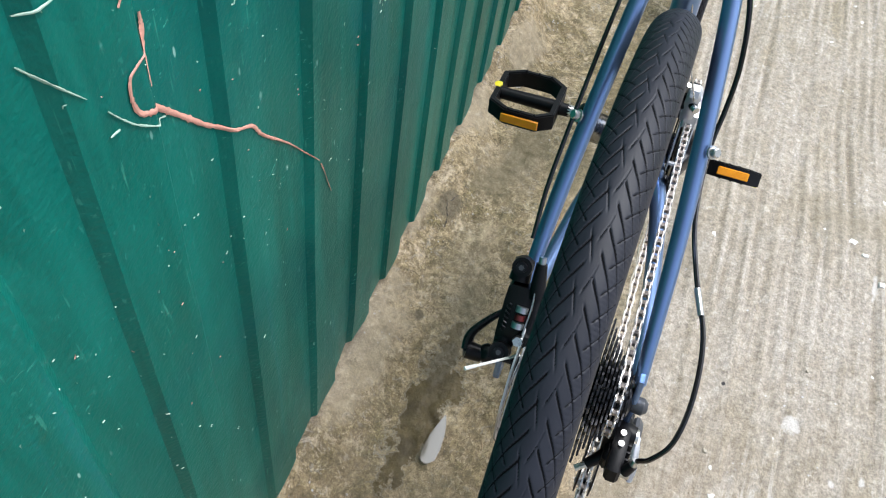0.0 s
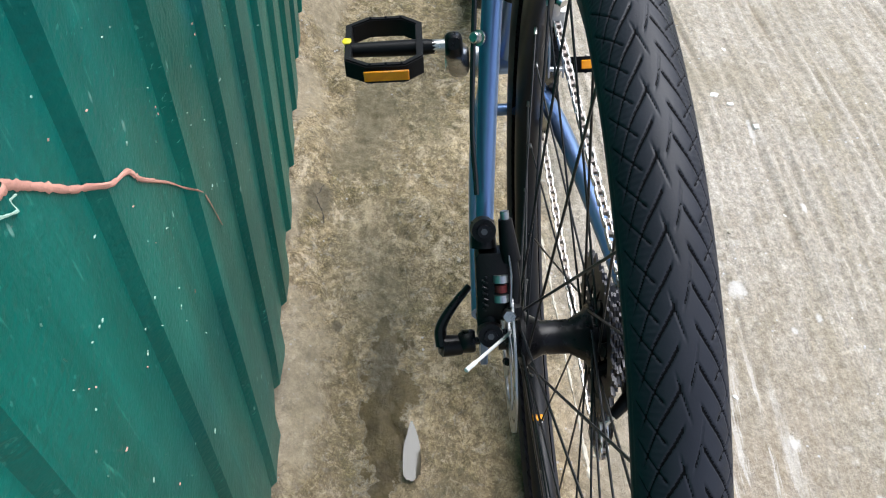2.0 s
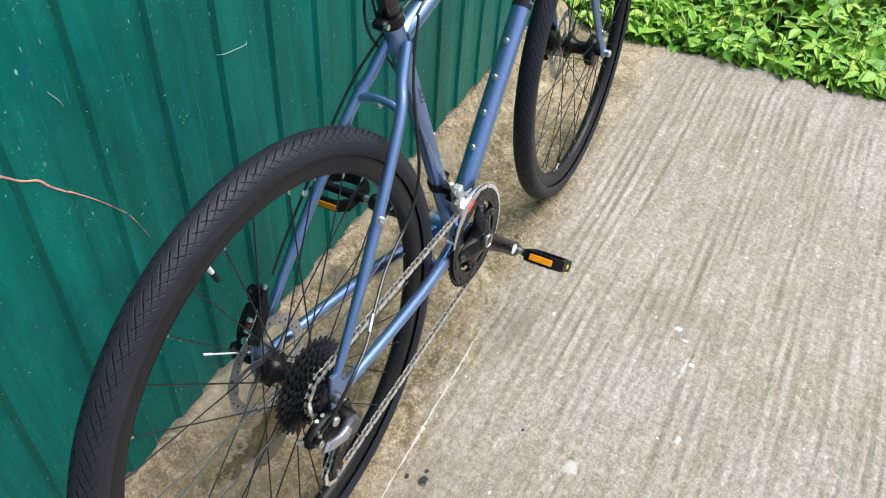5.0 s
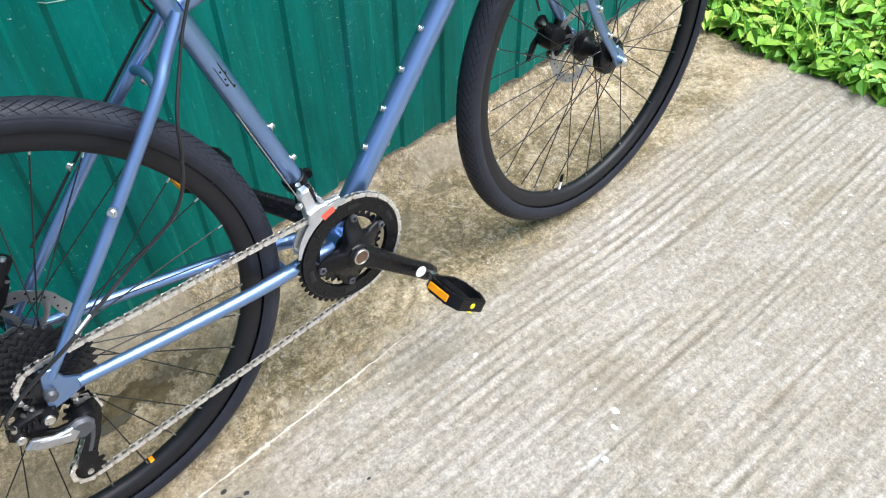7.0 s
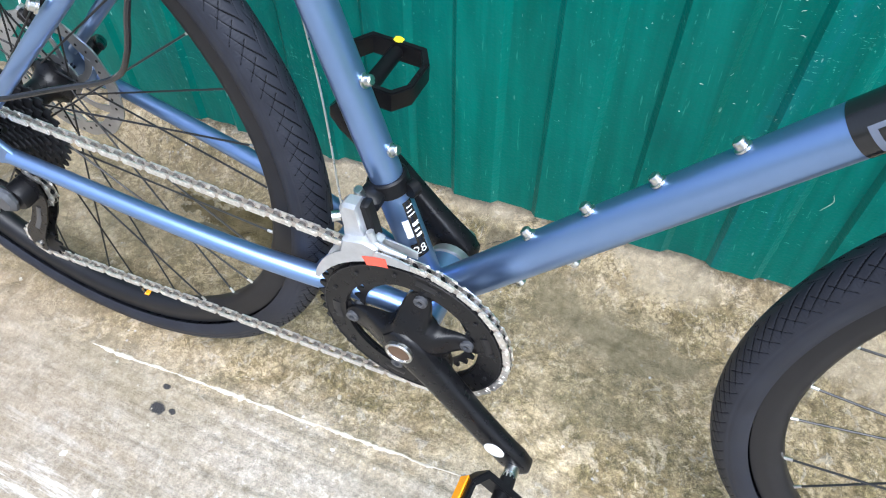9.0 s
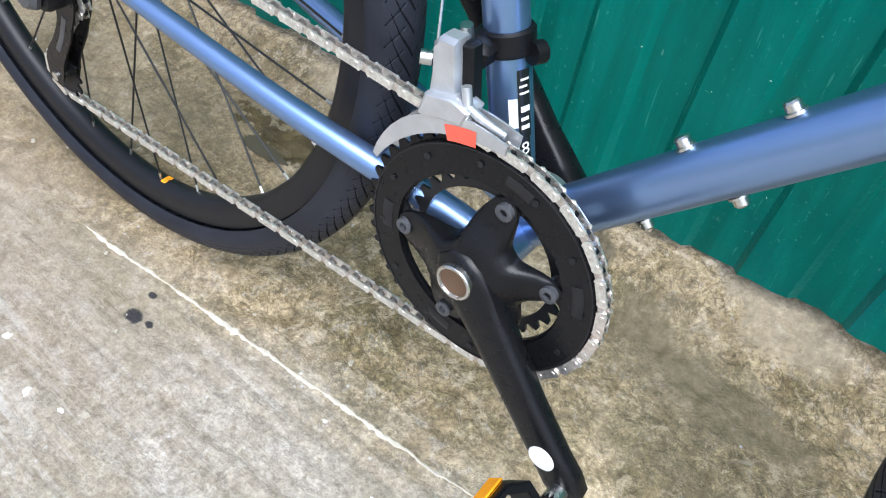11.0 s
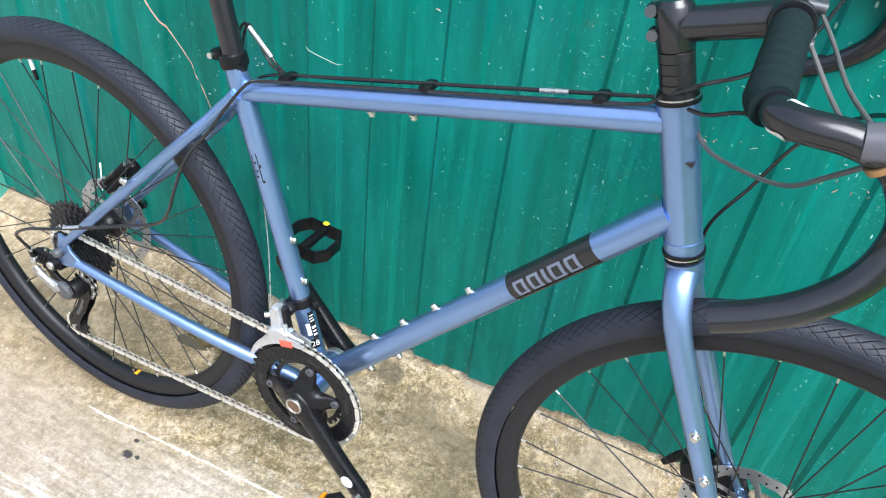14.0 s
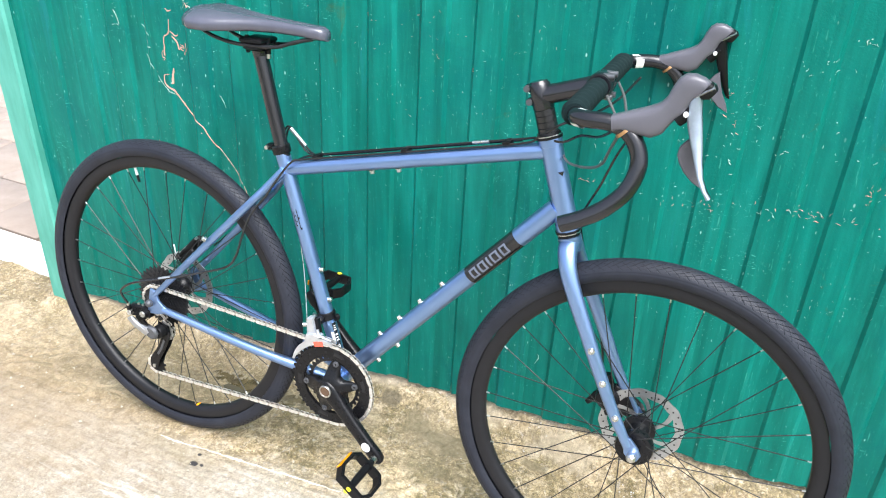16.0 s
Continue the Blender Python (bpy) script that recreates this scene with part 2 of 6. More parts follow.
    lime = ((0.356, -0.571, 0.022, 0.020), (0.281, -0.307, 0.020, 0.016), (0.238, -0.416, 0.010, 0.007), (0.215, -0.374, 0.008, 0.006), (0.437, -0.447, 0.009, 0.007), (0.60, -0.40, 0.035, 0.006), (0.05, -0.33, 0.014, 0.010), (-0.02, -0.42, 0.012, 0.009))
    base = n.mix(n.mix(0.7, 0.0, blots([(x, y, rx * 0.8, ry * 0.8) for x, y, rx, ry in lime], 0.6, 75, 0.10)), base, (0.62, 0.60, 0.55))
    broomed = n.ramp(n.noise(14, 9, 0.75, n.scaled((0.28, 3.2, 1), turn), 0.25), [(0.525, 0.0), (0.575, 0.55)])
    base = n.mix(n.mix(blot(0.01, -0.27, 0.20, 0.085, 0.4, 16, 0.2), 0.0, broomed), base, (0.66, 0.63, 0.57))
    oil = ((0.116, -0.102, 0.0085), (0.108, -0.074, 0.004), (0.135, -0.098, 0.004), (0.30, -0.20, 0.003))
    base = n.mix(blots([(x, y, r * 1.4, r) for x, y, r in oil], 0.25, 160, 0.08), base, (0.030, 0.028, 0.028))
    base = n.mix(1.0, base, (0.955, 0.955, 0.990), "MULTIPLY")
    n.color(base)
    n.link(n.mix(damp, n.ramp(n.noise(5, 6, 0.65, warp=1.0), [(0.3, 0.82), (0.7, 0.5)]), 0.14), n.bsdf.inputs["Roughness"])
    crease = ridges(85, 2.5, 0.06)
    n.bump((streak, 0.4, 0.006), (mid, 0.5, 0.006), (n.mix(near, 0.5, n.noise(48, 6, 0.7, warp=1.6)), 0.6, 0.006), (n.mix(near, 0.0, crease), -0.45, 0.002), (grit, 0.6, 0.0035), (fine, 0.7, 0.0018))
    return n.mat


def green_sheet():
    """Painted profiled steel: brush streaks, drips, scratches and grime."""
    n = Nodes("green_painted_steel", 0.45, 0.0, (0.0, 0.13, 0.08), 0.16)
    streak = n.noise(11, 6, 0.6, n.scaled((3, 3, 0.2)), 0.4)
    blot = n.noise(4, 6, 0.65, warp=0.6)
    col = n.ramp(streak, [(0.3, (0.002, 0.102, 0.078)), (0.55, (0.003, 0.148, 0.118)), (0.8, (0.007, 0.202, 0.165))])
    col = n.mix(n.ramp(blot, [(0.48, 0.0), (0.66, 0.7)]), col, (0.001, 0.105, 0.10))
    scratch = n.noise(70, 3, 0.5, n.scaled((4, 4, 0.35)))
    col = n.mix(n.ramp(scratch, [(0.68, 0.0), (0.73, 0.5)]), col, (0.06, 0.33, 0.25))
    for scale, long, cut in ((38, 0.45, 0.05), (75, 0.3, 0.06)):
        fleck = n.ramp(n.cells(scale, n.scaled((1, 1, long))), [(0.0, 1.0), (cut, 0.8), (cut + 0.03, 0.0)])
        place = n.ramp(n.noise(3.2 + scale / 40, 4), [(0.50, 0.0), (0.58, 1.0)])
        col = n.mix(n.mix(place, 0.0, fleck), col, (0.36, 0.60, 0.52))
    col = n.mix(n.ramp(n.noise(9, 6, 0.65, n.scaled((2, 2, 0.25)), 0.8), [(0.52, 0.0), (0.68, 0.6)]), col, (0.007, 0.198, 0.160))
    col = n.mix(n.ramp(n.noise(2.6, 7, 0.7, n.scaled((1.6, 1.6, 0.7)), 1.2), [(0.50, 0.0), (0.66, 0.4)]), col, (0.001, 0.085, 0.068))
    col = n.mix(n.ramp(n.noise(5.5, 6, 0.65, n.scaled((2.5, 2.5, 0.3)), 0.9), [(0.60, 0.0), (0.70, 0.5)]), col, (0.010, 0.165, 0.185))
    col = n.mix(n.ramp(n.noise(6.5, 6, 0.7, warp=1.5), [(0.66, 0.0), (0.72, 0.35)]), col, (0.055, 0.085, 0.022))
    drops = n.mix(n.ramp(n.noise(7, 4), [(0.42, 0.0), (0.60, 1.0)]), 0.0, n.ramp(n.noise(240, 3, 0.55, n.scaled((1.0, 1.0, 0.55))), [(0.655, 0.0), (0.70, 0.7)]))
    col = n.mix(drops, col, (0.045, 0.27, 0.215))
    dash = n.mix(n.ramp(n.noise(5, 4), [(0.54, 0.0), (0.60, 1.0)]), 0.0, n.ramp(n.noise(55, 4, 0.6, n.scaled((1.0, 1.0, 3.0)), 2.5), [(0.655, 0.0), (0.675, 1.0)]))
    col = n.mix(dash, col, (0.10, 0.42, 0.33))
    n.color(col)
    n.rough(blot, 0.24, 0.42)
    n.bump((streak, 0.15, 0.002), (n.noise(45, 4), 0.3, 0.0025), (n.noise(240, 3, 0.55), 0.45, 0.0015))
    return n.mat


def rubber():
    n = Nodes("tyre_rubber", 0.5, 0.0, (0.018, 0.020, 0.027), 0.26)
    n.color(n.ramp(n.noise(30, 6), [(0.3, (0.012, 0.0135, 0.020)), (0.7, (0.021, 0.0235, 0.033))]))
    n.rough(n.noise(60), 0.42, 0.58)
    n.bump((n.noise(900, 3), 0.12, 0.0006))
    return n.mat


def leaf():
    n = Nodes("weed_leaf", 0.5, 0.0, (0.06, 0.16, 0.02), 0.4)
    n.color(n.ramp(n.island(), [(0.0, (0.08, 0.22, 0.018)), (0.4, (0.16, 0.38, 0.03)), (0.75, (0.27, 0.50, 0.05)), (0.95, (0.42, 0.55, 0.09))]))
    n.bump((n.noise(120, 3), 0.2, 0.002))
    n.set("Subsurface Weight", 0.0)
    return n.mat


def soil():
    n = Nodes("grassy_soil", 0.95, 0.0, (0.05, 0.05, 0.02))
    n.color(n.ramp(n.noise(6, 8, 0.7), [(0.35, (0.03, 0.028, 0.014)), (0.55, (0.045, 0.075, 0.015)), (0.75, (0.07, 0.14, 0.025))]))
    n.bump((n.noise(40, 6), 0.8, 0.02))
    return n.mat


def paver_mat():
    n = Nodes("paving_tile", 0.8, 0.0, (0.4, 0.34, 0.28), 0.4)
    tone = n.ramp(n.random(), [(0.0, (0.26, 0.208, 0.172)), (1.0, (0.34, 0.28, 0.235))])
    n.color(n.mix(n.ramp(n.noise(12, 7), [(0.35, 0.0), (0.7, 0.5)]), tone, (0.20, 0.155, 0.12)))
    n.bump((n.noise(150, 5), 0.3, 0.003))
    return n.mat


CONCRETE, GREEN, BLUE, RUBBER, LEAF, SOIL, PAVER = concrete(), green_sheet(), blue_paint(), rubber(), leaf(), soil(), paver_mat()
BLACK = simple("satin_black_alloy", (0.006, 0.006, 0.007), 0.28, 0.0, spec=0.24)
GLOSS = simple("gloss_black_paint", (0.012, 0.012, 0.013), 0.2, 0.0)
RIMBLACK = simple("matt_black_alloy", (0.009, 0.009, 0.011), 0.44, 0.0, spec=0.3)
PLASTIC = simple("black_plastic", (0.005, 0.005, 0.006), 0.42, bump=0.15, spec=0.22)
HOOD = simple("grey_black_hood_rubber", (0.092, 0.089, 0.106), 0.36, bump=0.06, grain=900, vary=0.05)
SADDLE = simple("smooth_saddle_cover", (0.066, 0.068, 0.092), 0.24, bump=0.03, grain=1200, spec=0.8, vary=0.05)
STEEL = simple("bright_steel", (0.62, 0.61, 0.58), 0.28, 1.0)
CHAIN = simple("chain_steel", (0.86, 0.81, 0.77), 0.32, 0.9, vary=0.25, dirt=300)
DARKSTEEL = simple("dark_plated_steel", (0.028, 0.028, 0.031), 0.32, 0.6)
SILVER = simple("silver_alloy", (0.46, 0.47, 0.49), 0.33, 0.9)
LEVER = simple("grey_lever_alloy", (0.30, 0.35, 0.42), 0.32, 0.5)
ANODISED = simple("black_anodised_alloy", (0.010, 0.010, 0.013), 0.2, 0.0, spec=0.62, vary=0.1)
GREYALLOY = simple("grey_painted_alloy", (0.075, 0.078, 0.086), 0.36, 0.3)
HOUSEGREY = simple("grey_cable_housing", (0.09, 0.09, 0.09), 0.4)
LIME = simple("white_lime_fleck", (0.72, 0.71, 0.66), 0.85, vary=0.12, bump=0.5, grain=300)
PEBBLE = simple("pale_gravel", (0.40, 0.36, 0.29), 0.85, vary=0.35, bump=0.5, dirt=20)
ORANGE = simple("orange_reflector", (0.95, 0.34, 0.008), 0.25, vary=0.15, grain=700, bump=0.4)
YELLOW = simple("yellow_mark", (0.75, 0.66, 0.02), 0.4)
RED = simple("red_sticker", (0.72, 0.10, 0.06), 0.5)
WHITE = simple("white_plastic", (0.78, 0.78, 0.76), 0.4, vary=0.06)
LETTER = simple("pale_print", (0.12, 0.138, 0.185), 0.5, vary=0.1)
PINK = simple("dried_pink_paint", (0.64, 0.32, 0.25), 0.55, vary=0.25, dirt=50, bump=0.4)
MORTAR = simple("pale_mortar", (0.50, 0.46, 0.38), 0.9, vary=0.2, bump=0.6, grain=250, dirt=90)
PALE = simple("pale_paint_splash", (0.34, 0.50, 0.41), 0.6, vary=0.3)
TAPE = simple("dark_green_foam", (0.004, 0.013, 0.014), 0.9, bump=0.5, grain=500, spec=0.2)
LIGHTGREEN = Nodes("pale_green_paint", 0.45, 0.0, (0.06, 0.32, 0.25))
LIGHTGREEN.color(LIGHTGREEN.ramp(LIGHTGREEN.noise(14, 6, 0.6, LIGHTGREEN.scaled((2, 2, 0.4))), [(0.3, (0.05, 0.26, 0.20)), (0.7, (0.10, 0.38, 0.31))]))
LIGHTGREEN = LIGHTGREEN.mat
# darker than the tyre: shade inside the tread cuts, put into the colour
GROOVESHADE = simple("shaded_groove_rubber", (0.004, 0.004, 0.005), 0.9, spec=0.1)
SPOKEBLACK = simple("black_spoke_steel", (0.012, 0.012, 0.013), 0.35, 0.0, spec=0.4)
DARKRED = simple("dark_red_anodised", (0.13, 0.02, 0.02), 0.4, 0.4)
# roller colour darkened, for the shade in the gaps between chain links
ROLLER = simple("shaded_roller_steel", (0.24, 0.21, 0.19), 0.4, 0.8)
INNERLINK = simple("dull_inner_link_steel", (0.62, 0.56, 0.51), 0.38, 0.85, vary=0.25, dirt=300)
RUST = simple("brown_oily_recess", (0.10, 0.055, 0.03), 0.5)
DULL = simple("dull_silver_alloy", (0.56, 0.57, 0.59), 0.36, 0.75)
COPPER = simple("copper_plated_steel", (0.42, 0.24, 0.11), 0.4, 0.7)
CRACKDARK = simple("dark_crack_line", (0.05, 0.04, 0.03), 0.6)
WATER = Nodes("puddle_water", 0.03, 0.0, (0.09, 0.075, 0.05), 0.5).mat


# ---- mesh building ----
class Shape:
    """Collects vertices and faces of one part."""

    def __init__(self):
        self.v, self.f, self.m = [], [], []

    def add(self, verts, faces, mat=0, m=None):
        n = len(self.v)
        self.v += [tuple(m @ Vector(p)) if m else tuple(p) for p in verts]
        self.f += [tuple(i + n for i in f) for f in faces]
        self.m += [mat] * len(faces)
        return self

    def tube(self, pts, r, seg=14, mat=0, caps=True, flat=1.0, up=(0, 1, 0), closed=False, m=None):
        """A round bar through pts; r: one radius or one for each point; flat: its width along up over its other width."""
        pts = [Vector(p) for p in pts]
        k = len(pts)
        rs = list(r) if isinstance(r, (list, tuple)) else [r] * k
        verts, side = [], Vector(up)
        for i, p in enumerate(pts):
            a = pts[(i - 1) % k] if closed or i else p
            b = pts[(i + 1) % k] if closed or i < k - 1 else p
            d = (b - a).normalized()
            side = side - d * side.dot(d)
            if side.length < 1e-4:
                side = d.orthogonal()
            side.normalize()
            other = d.cross(side)
            for j in range(seg):
                an = 2 * math.pi * j / seg
                verts.append(p + rs[i] * (flat * math.cos(an) * side + math.sin(an) * other))
        faces = []
        for i in range(k if closed else k - 1):
            for j in range(seg):
                q = (i + 1) % k
                faces.append((i * seg + j, i * seg + (j + 1) % seg, q * seg + (j + 1) % seg, q * seg + j))
        if caps and not closed:
            faces += [tuple(range(seg))[::-1], tuple((k - 1) * seg + j for j in range(seg))]
        return self.add(verts, faces, mat, m)

    def lathe(self, prof, seg=32, mat=0, m=None, closed=False):
        """prof: (radius, place along the y axis), turned round y."""
        k = len(prof)
        verts = [(r * math.cos(2 * math.pi * j / seg), a, r * math.sin(2 * math.pi * j / seg)) for r, a in prof for j in range(seg)]
        faces = [(i * seg + j, i * seg + (j + 1) % seg, ((i + 1) % k) * seg + (j + 1) % seg, ((i + 1) % k) * seg + j)
                 for i in range(k if closed else k - 1) for j in range(seg)]
        if not closed:
            faces += [tuple(range(seg))[::-1], tuple((k - 1) * seg + j for j in range(seg))]
        return self.add(verts, faces, mat, m)

    def box(self, sx, sy, sz, m=None, mat=0, b=None):
        """A box with chamfered edges."""
        b = min(sx, sy, sz) * 0.18 if b is None else b
        hx, hy, hz = sx / 2, sy / 2, sz / 2
        verts = []
        for z, i in ((-hz, b), (-hz + b, 0), (hz - b, 0), (hz, b)):
            x, y = hx - i, hy - i
            verts += [(x - b, -y, z), (x, -y + b, z), (x, y - b, z), (x - b, y, z), (-x + b, y, z), (-x, y - b, z), (-x, -y + b, z), (-x + b, -y, z)]
        faces = [tuple(range(8))[::-1], tuple(range(24, 32))]
        for k in range(3):
            faces += [(k * 8 + j, k * 8 + (j + 1) % 8, k * 8 + 8 + (j + 1) % 8, k * 8 + 8 + j) for j in range(8)]
        return self.add(verts, faces, mat, m)

    def plate(self, outline, y0, y1, mat=0, m=None, b=0.0):
        """An outline in x and z, given thickness along y."""
        n = len(outline)
        cx, cz = sum(p[0] for p in outline) / n, sum(p[1] for p in outline) / n
        rows = [(y0, b), (y0 + b, 0), (y1 - b, 0), (y1, b)] if b else [(y0, 0), (y1, 0)]
        verts = []
        for y, i in rows:
            for x, z in outline:
                d = max(1e-6, math.hypot(x - cx, z - cz))
                s = 1 - i / d
                verts.append((cx + (x - cx) * s, y, cz + (z - cz) * s))
        faces = [tuple(range(n)), tuple((len(rows) - 1) * n + j for j in range(n))[::-1]]
        for k in range(len(rows) - 1):
            faces += [(k * n + j, k * n + n + j, k * n + n + (j + 1) % n, k * n + (j + 1) % n) for j in range(n)]
        return self.add(verts, faces, mat, m)

    def ring(self, outer, inner, y0, y1, mat=0, m=None):
        """A flat ring between two outlines of equal length (x, z)."""
        n = len(outer)
        verts = [(x, y, z) for o, y in ((outer, y0), (outer, y1), (inner, y1), (inner, y0)) for x, z in o]
        faces = [(k * n + j, ((k + 1) % 4) * n + j, ((k + 1) % 4) * n + (j + 1) % n, k * n + (j + 1) % n) for k in range(4) for j in range(n)]
        return self.add(verts, faces, mat, m)

    def ball(self, c, r, seg=12, mat=0, squash=(1, 1, 1), m=None):
        rows = seg // 2
        prof = [(max(1e-5, math.sin(math.pi * i / rows)), -math.cos(math.pi * i / rows)) for i in range(rows + 1)]
        mm = (m or Matrix()) @ Matrix.Translation(c) @ Matrix.Diagonal((r * squash[0], r * squash[1], r * squash[2], 1))
        return self.lathe(prof, seg, mat, mm)

    def moved(self, m):
        self.v = [tuple(m @ Vector(p)) for p in self.v]
        return self


def mesh_of(name, shape, mats, smooth=True, angle=38):
    me = bpy.data.meshes.new(name)
    me.from_pydata(shape.v, [], shape.f)
    for k in mats if isinstance(mats, (list, tuple)) else [mats]:
        me.materials.append(k)
    me.polygons.foreach_set("material_index", shape.m)
    bm = bmesh.new()
    bm.from_mesh(me)
    bmesh.ops.recalc_face_normals(bm, faces=bm.faces)
    bm.to_mesh(me)
    bm.free()
    if smooth:
        me.polygons.foreach_set("use_smooth", [True] * len(me.polygons))
        me.set_sharp_from_angle(angle=radians(angle))
    return me


def part(name, shape, mats, parent, label="", m=None, smooth=True, angle=38):
    ob = new(name, shape if isinstance(shape, bpy.types.Mesh) else mesh_of(name, shape, mats, smooth, angle))
    ob.parent = parent
    if m is not None:
        ob.matrix_basis = m
    return tagged(ob, label)


def thing(name, label, category, m=None, kind="", group=""):
    ob = new(name)
    ob.empty_display_size = 0.1
    if m is not None:
        ob.matrix_basis = m
    return tagged(ob, label, category, group, kind)


def smooth_line(pts, steps=6):
    """A rounded line through pts (Catmull-Rom)."""
    pts = [Vector(p) for p in pts]
    ext = [2 * pts[0] - pts[1], *pts, 2 * pts[-1] - pts[-2]]
    out = []
    for a, b, c, d in zip(ext, ext[1:], ext[2:], ext[3:]):
        for i in range(steps):
            t = i / steps
            out.append(0.5 * ((2 * b) + (c - a) * t + (2 * a - 5 * b + 4 * c - d) * t * t + (3 * b - a - 3 * c + d) * t ** 3))
    return out + [pts[-1]]


def circle(r, n, cx=0.0, cz=0.0, start=0.0):
    return [(cx + r * math.cos(start + 2 * math.pi * i / n), cz + r * math.sin(start + 2 * math.pi * i / n)) for i in range(n)]


# ---- ground ----
FENCE_A, FENCE_B = 0.303, 0.0797          # the fence's line: y = A + B x
EDGE_A, EDGE_B = 1.79, -0.145            # the slab's far edge: x = A + B y


def fence_y(x):
    return FENCE_A + FENCE_B * x


def sag(x):
    """The slab has sunk a little towards the weeds."""
    k = min(1.0, max(0.0, (x - 0.58) / 0.50))
    return -0.039 * k * k * (3 - 2 * k)


def ground_height(x, y):
    """Broomed grooves away from the fence, lumps beside it."""
    d = y - FENCE_B * x
    rough = noise.noise(Vector((x * 1.6, d * 55, 0))) * 0.0034 + noise.noise(Vector((x * 4, d * 120, 4))) * 0.0020
    comb = 0.0021 * math.sin(d * 285 + 2.2 * noise.noise(Vector((x * 1.1, d * 6, 9)))) * (0.55 + noise.noise(Vector((x * 2.2, d * 9, 5))))
    worn = min(1.0, max(0.0, (x - 0.08) / 0.38))
    rough = (0.35 + 0.45 * worn) * rough + worn * comb + (1 - worn) * (0.0016 * noise.noise(Vector((x * 60, y * 60, 1))) + 0.0022 * noise.noise(Vector((x * 19, y * 19, 4))))
    lump = noise.noise(Vector((x * 14, y * 14, 7))) * 0.003 + noise.noise(Vector((x * 45, y * 45, 2))) * 0.0024 + noise.noise(Vector((x * 85, y * 85, 5))) * 0.0014
    lump -= 0.0035 * max(0.0, 1 - 9 * abs(noise.noise(Vector((x * 17, y * 17, 12)))))
    k = min(1.0, max(0.0, (d + 0.10) / 0.08))
    return rough * (1 - k) + lump * k - 0.0015 + sag(x) + mortar_ramp(x, y)


def mortar_ramp(x, y):
    """Mortar smeared up towards the fence's foot, uneven along it."""
    if x < -0.76:
        return 0.0
    k = min(1.0, max(0.0, (0.075 + 0.03 * noise.noise(Vector((x * 5, 0, 6))) - (fence_y(x) - y)) / 0.085))
    k = k * k * (3 - 2 * k)
    return k * (0.037 - sag(x) + 0.007 * noise.noise(Vector((x * 11, y * 11, 3))) + 0.004 * noise.noise(Vector((x * 40, y * 40, 8))))


def slab():
    s = Shape()
    xs = [-4.5, -3.0, -2.0, -1.5] + [-1.2 + 0.02 * i for i in range(25)] + [-0.70 + 0.006 * i for i in range(300)] + [1.11 + 0.02 * i for i in range(40)]
    xs = [x for x in xs if x < 1.70]
    ys = [-4.5, -3.2, -2.4, -1.9, -1.6] + [-1.4 + 0.0042 * i for i in range(450)]
    ys = [y for y in ys if y < 0.46] + [0.47, 0.50, 0.55, 0.62, 0.72]
    nx = len(xs) + 1
    verts = []
    for y in ys:
        for x in xs:
            verts.append((x, y, ground_height(x, y) if x > -1.3 and y > -1.5 else -0.0015 + sag(x)))
        e = EDGE_A + EDGE_B * y + 0.012 * noise.noise(Vector((y * 6, 0, 1))) + 0.006 * noise.noise(Vector((y * 25, 0, 1)))
        verts.append((e, y, ground_height(e, y)))
    ny = len(ys)
    faces = [(j * nx + i, j * nx + i + 1, (j + 1) * nx + i + 1, (j + 1) * nx + i) for j in range(ny - 1) for i in range(nx - 1)]
    n = len(verts)
    rim = [j * nx + nx - 1 for j in range(ny)]
    verts += [(verts[i][0] + 0.004, verts[i][1], -0.13) for i in rim]
    faces += [(rim[j], n + j, n + j + 1, rim[j + 1]) for j in range(ny - 1)]
    return s.add(verts, faces)


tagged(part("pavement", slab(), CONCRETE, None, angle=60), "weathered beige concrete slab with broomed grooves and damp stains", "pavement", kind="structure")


def earth():
    s = Shape()
    n = 40
    span = [-60 + 120 * (i / n) for i in range(n + 1)]
    verts = [(x, y, -0.085 + 0.01 * noise.noise(Vector((x, y, 0)))) for y in span for x in span]
    faces = [(j * (n + 1) + i, j * (n + 1) + i + 1, (j + 1) * (n + 1) + i + 1, (j + 1) * (n + 1) + i) for j in range(n) for i in range(n)]
    return s.add(verts, faces)


tagged(part("ground", earth(), SOIL, None), "dark soil with low green growth round the slab", "ground", kind="structure")


# ---- the fence ----
PITCH, RIB0, LEAN_X = 0.117, 0.310, 0.04
PROFILE = ((-0.0038, -0.0055), (0.0038, 0.001), (0.0567, 0.001), (0.0643, -0.0055))     # one rib: along the fence, depth


def sheet_line(x0, x1):
    """(x, depth towards the viewer) of the profiled sheet."""
    out, k = [], math.floor((x0 - RIB0) / PITCH) - 1
    while True:
        a = RIB0 + k * PITCH
        for dx, d in PROFILE:
            if x0 <= a + dx <= x1:
                out.append((a + dx, d))
        if a > x1:
            return [(x0, out[0][1])] + out + [(x1, out[-1][1])]
        k += 1


